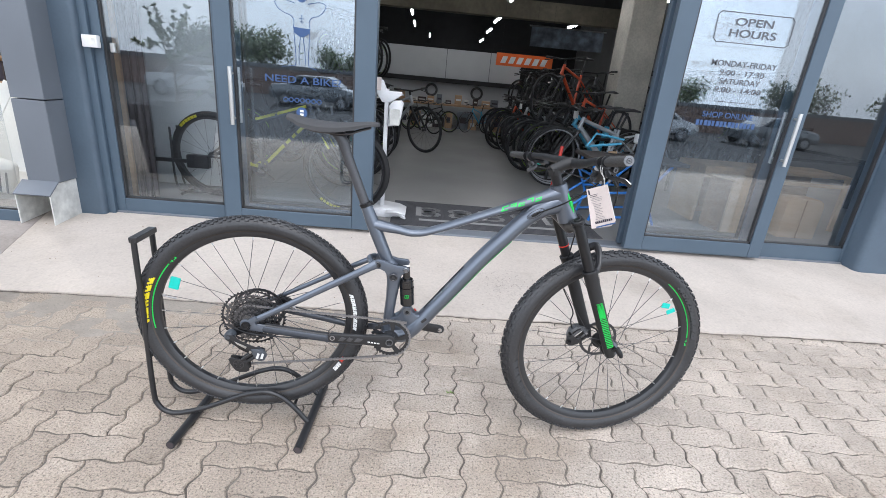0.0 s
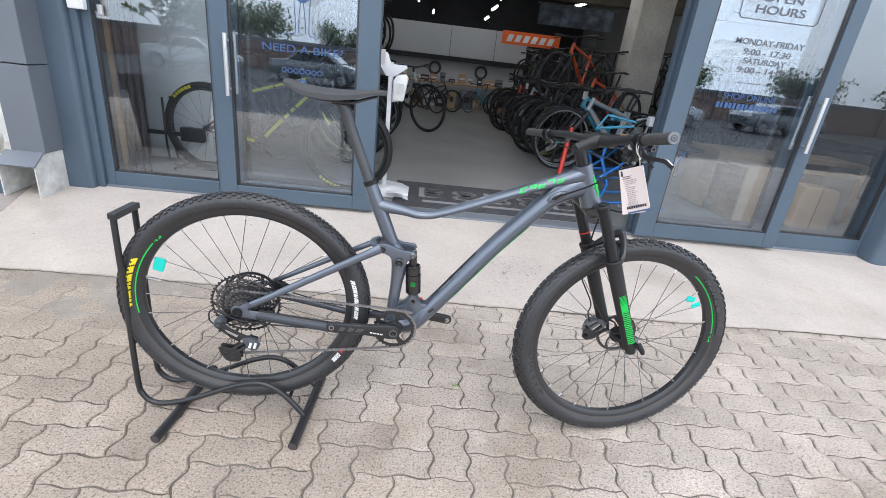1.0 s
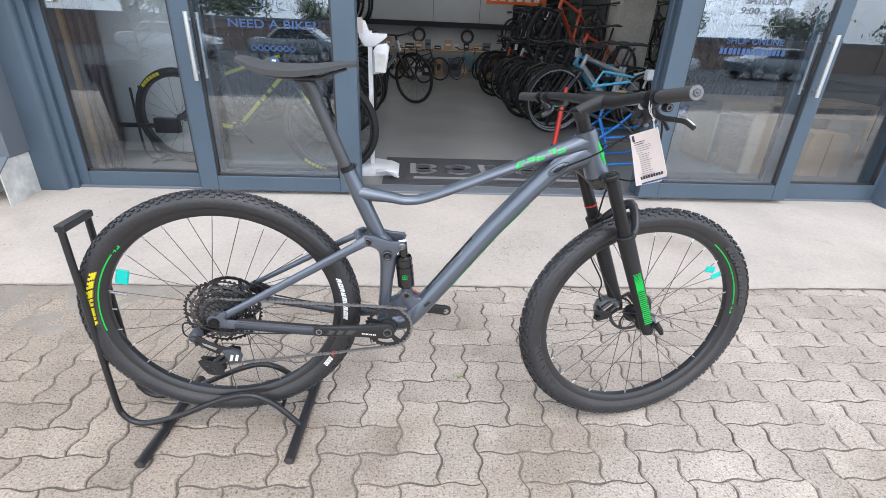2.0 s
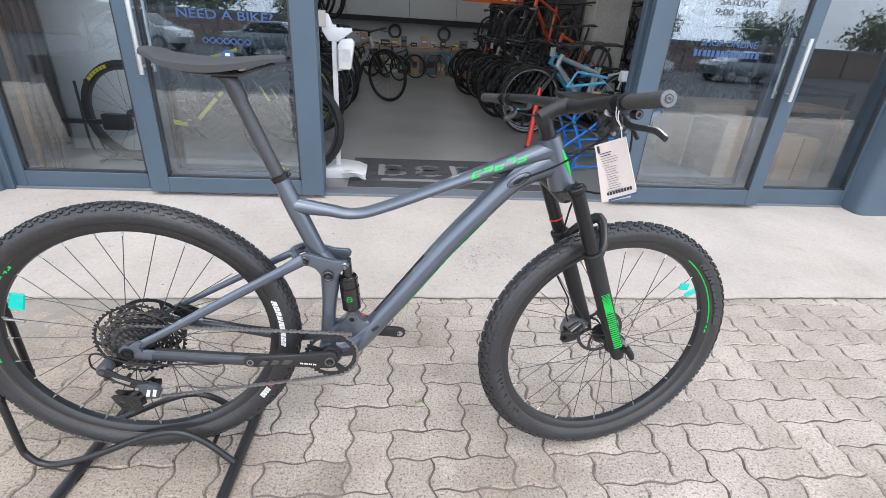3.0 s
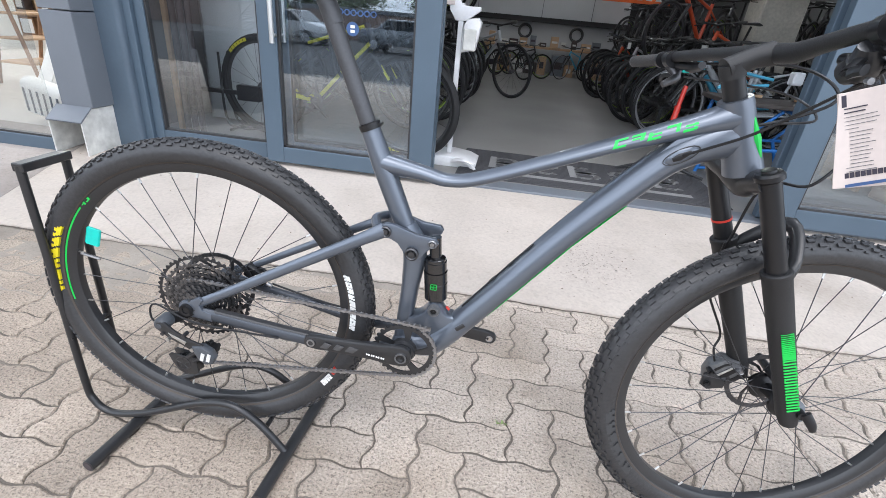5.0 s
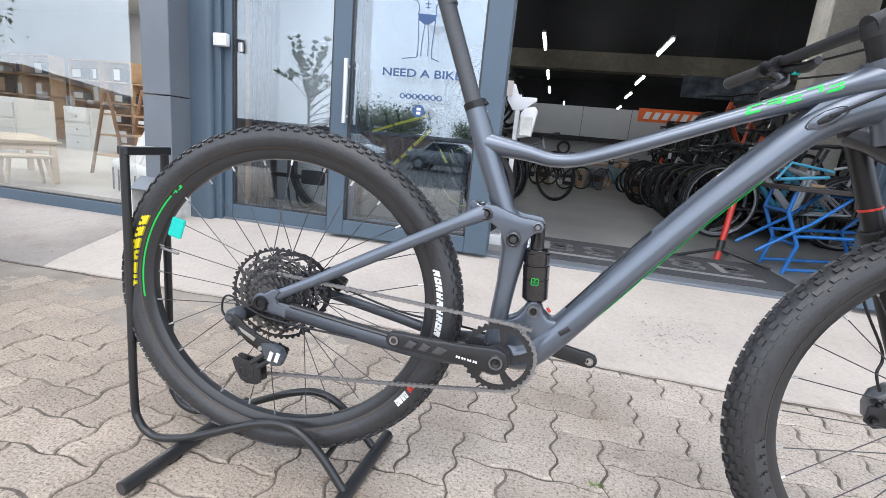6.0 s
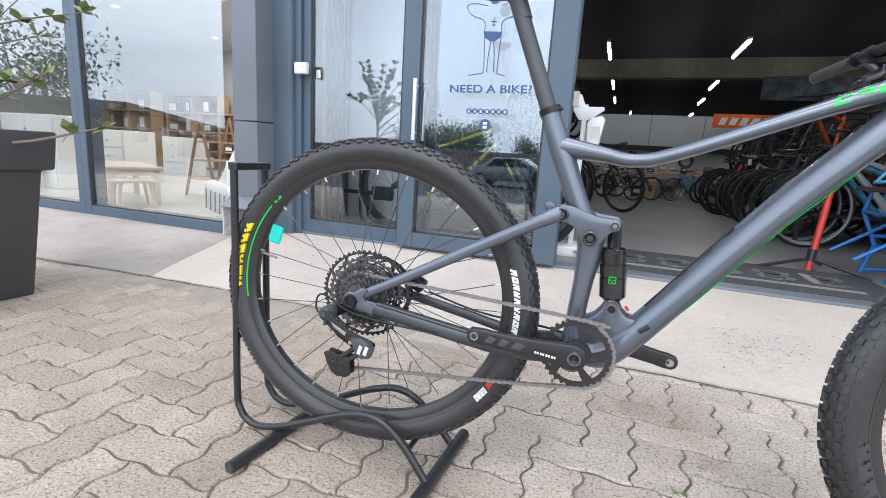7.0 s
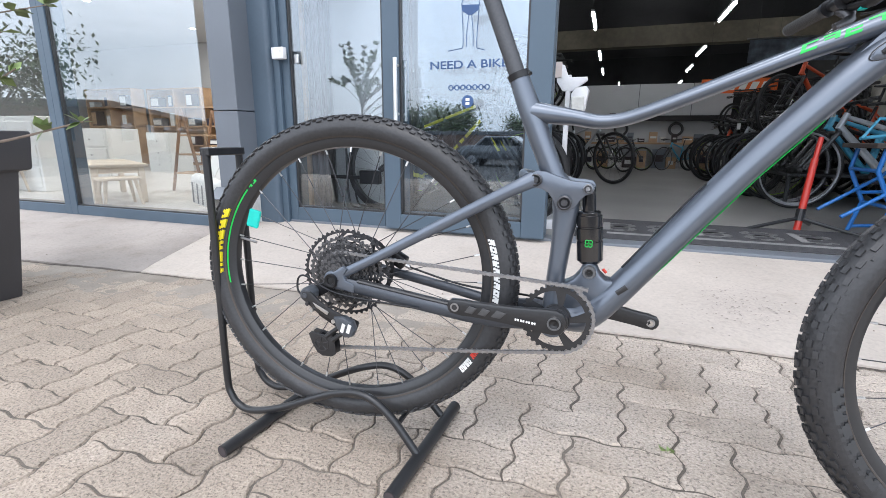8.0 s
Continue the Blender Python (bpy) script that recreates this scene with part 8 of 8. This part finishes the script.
for k in range(6):
    leaf_card(wb, Vector((0.006 * k - 0.016, 0.003 * (k % 3), 0)), Vector((math.cos(k * 2.1), 0.4 * math.sin(k * 2.1), 0.9)).normalized(), 0.018 + 0.002 * (k % 3), Vector((math.sin(k * 1.3), 0.6, 0.2)).normalized())
part("blade", wb, LEAF, tuft)
grit = thing("grit", (0, 0, 0))
tagged(grit, "small stone chips and dry leaf bits strewn on the ground", "grit", "", "stuff")
gb = bmesh.new()
rnd = random.Random(77)
for k in range(150):
    gx, gy = rnd.uniform(-2.6, 2.6), rnd.uniform(-0.7, 1.85)
    edge_ = slab_edge(gx)
    gz = 0.001 if gy < edge_ else 0.019 + 0.08 * (gy - edge_) / (2.05 - edge_)
    if abs(gy - edge_) < 0.03:
        continue
    s_ = rnd.uniform(0.002, 0.0055)
    ring_ = [gb.verts.new((gx + s_ * rnd.uniform(0.6, 1.5) * math.cos(a), gy + s_ * rnd.uniform(0.6, 1.2) * math.sin(a), gz)) for a in (0.2, 1.7, 3.2, 4.6)]
    tip_ = gb.verts.new((gx, gy, gz + s_ * 0.7))
    for q in range(4):
        gb.faces.new((ring_[q], ring_[(q + 1) % 4], tip_))
part("stone_chip", gb, BARK, grit)
pits = thing("slab_chips", (0, 0, 0))
tagged(pits, "shallow chipped pits and crumbs in a worn patch of the slab", "chips", "", "stuff")
pb = bmesh.new()
for k in range(210):
    u, v = rnd.gauss(0, 1), rnd.gauss(0, 1)
    gx, gy = 1.08 + 0.075 * u + 0.035 * v, 1.2 + 0.10 * v - 0.03 * u
    edge_ = slab_edge(gx)
    if gy < edge_ + 0.05:
        continue
    gz = 0.0195 + 0.08 * (gy - edge_) / (2.05 - edge_)
    s_ = rnd.uniform(0.0012, 0.0042)
    ring_ = [pb.verts.new((gx + s_ * rnd.uniform(0.6, 2.0) * math.cos(a), gy + s_ * rnd.uniform(0.6, 1.4) * math.sin(a), gz)) for a in (0.2, 1.4, 2.7, 3.9, 5.1)]
    tip_ = pb.verts.new((gx, gy, gz + s_ * 0.35))
    for q in range(5):
        pb.faces.new((ring_[q], ring_[(q + 1) % 5], tip_))
part("chip", pb, SLAB_DARK, pits)
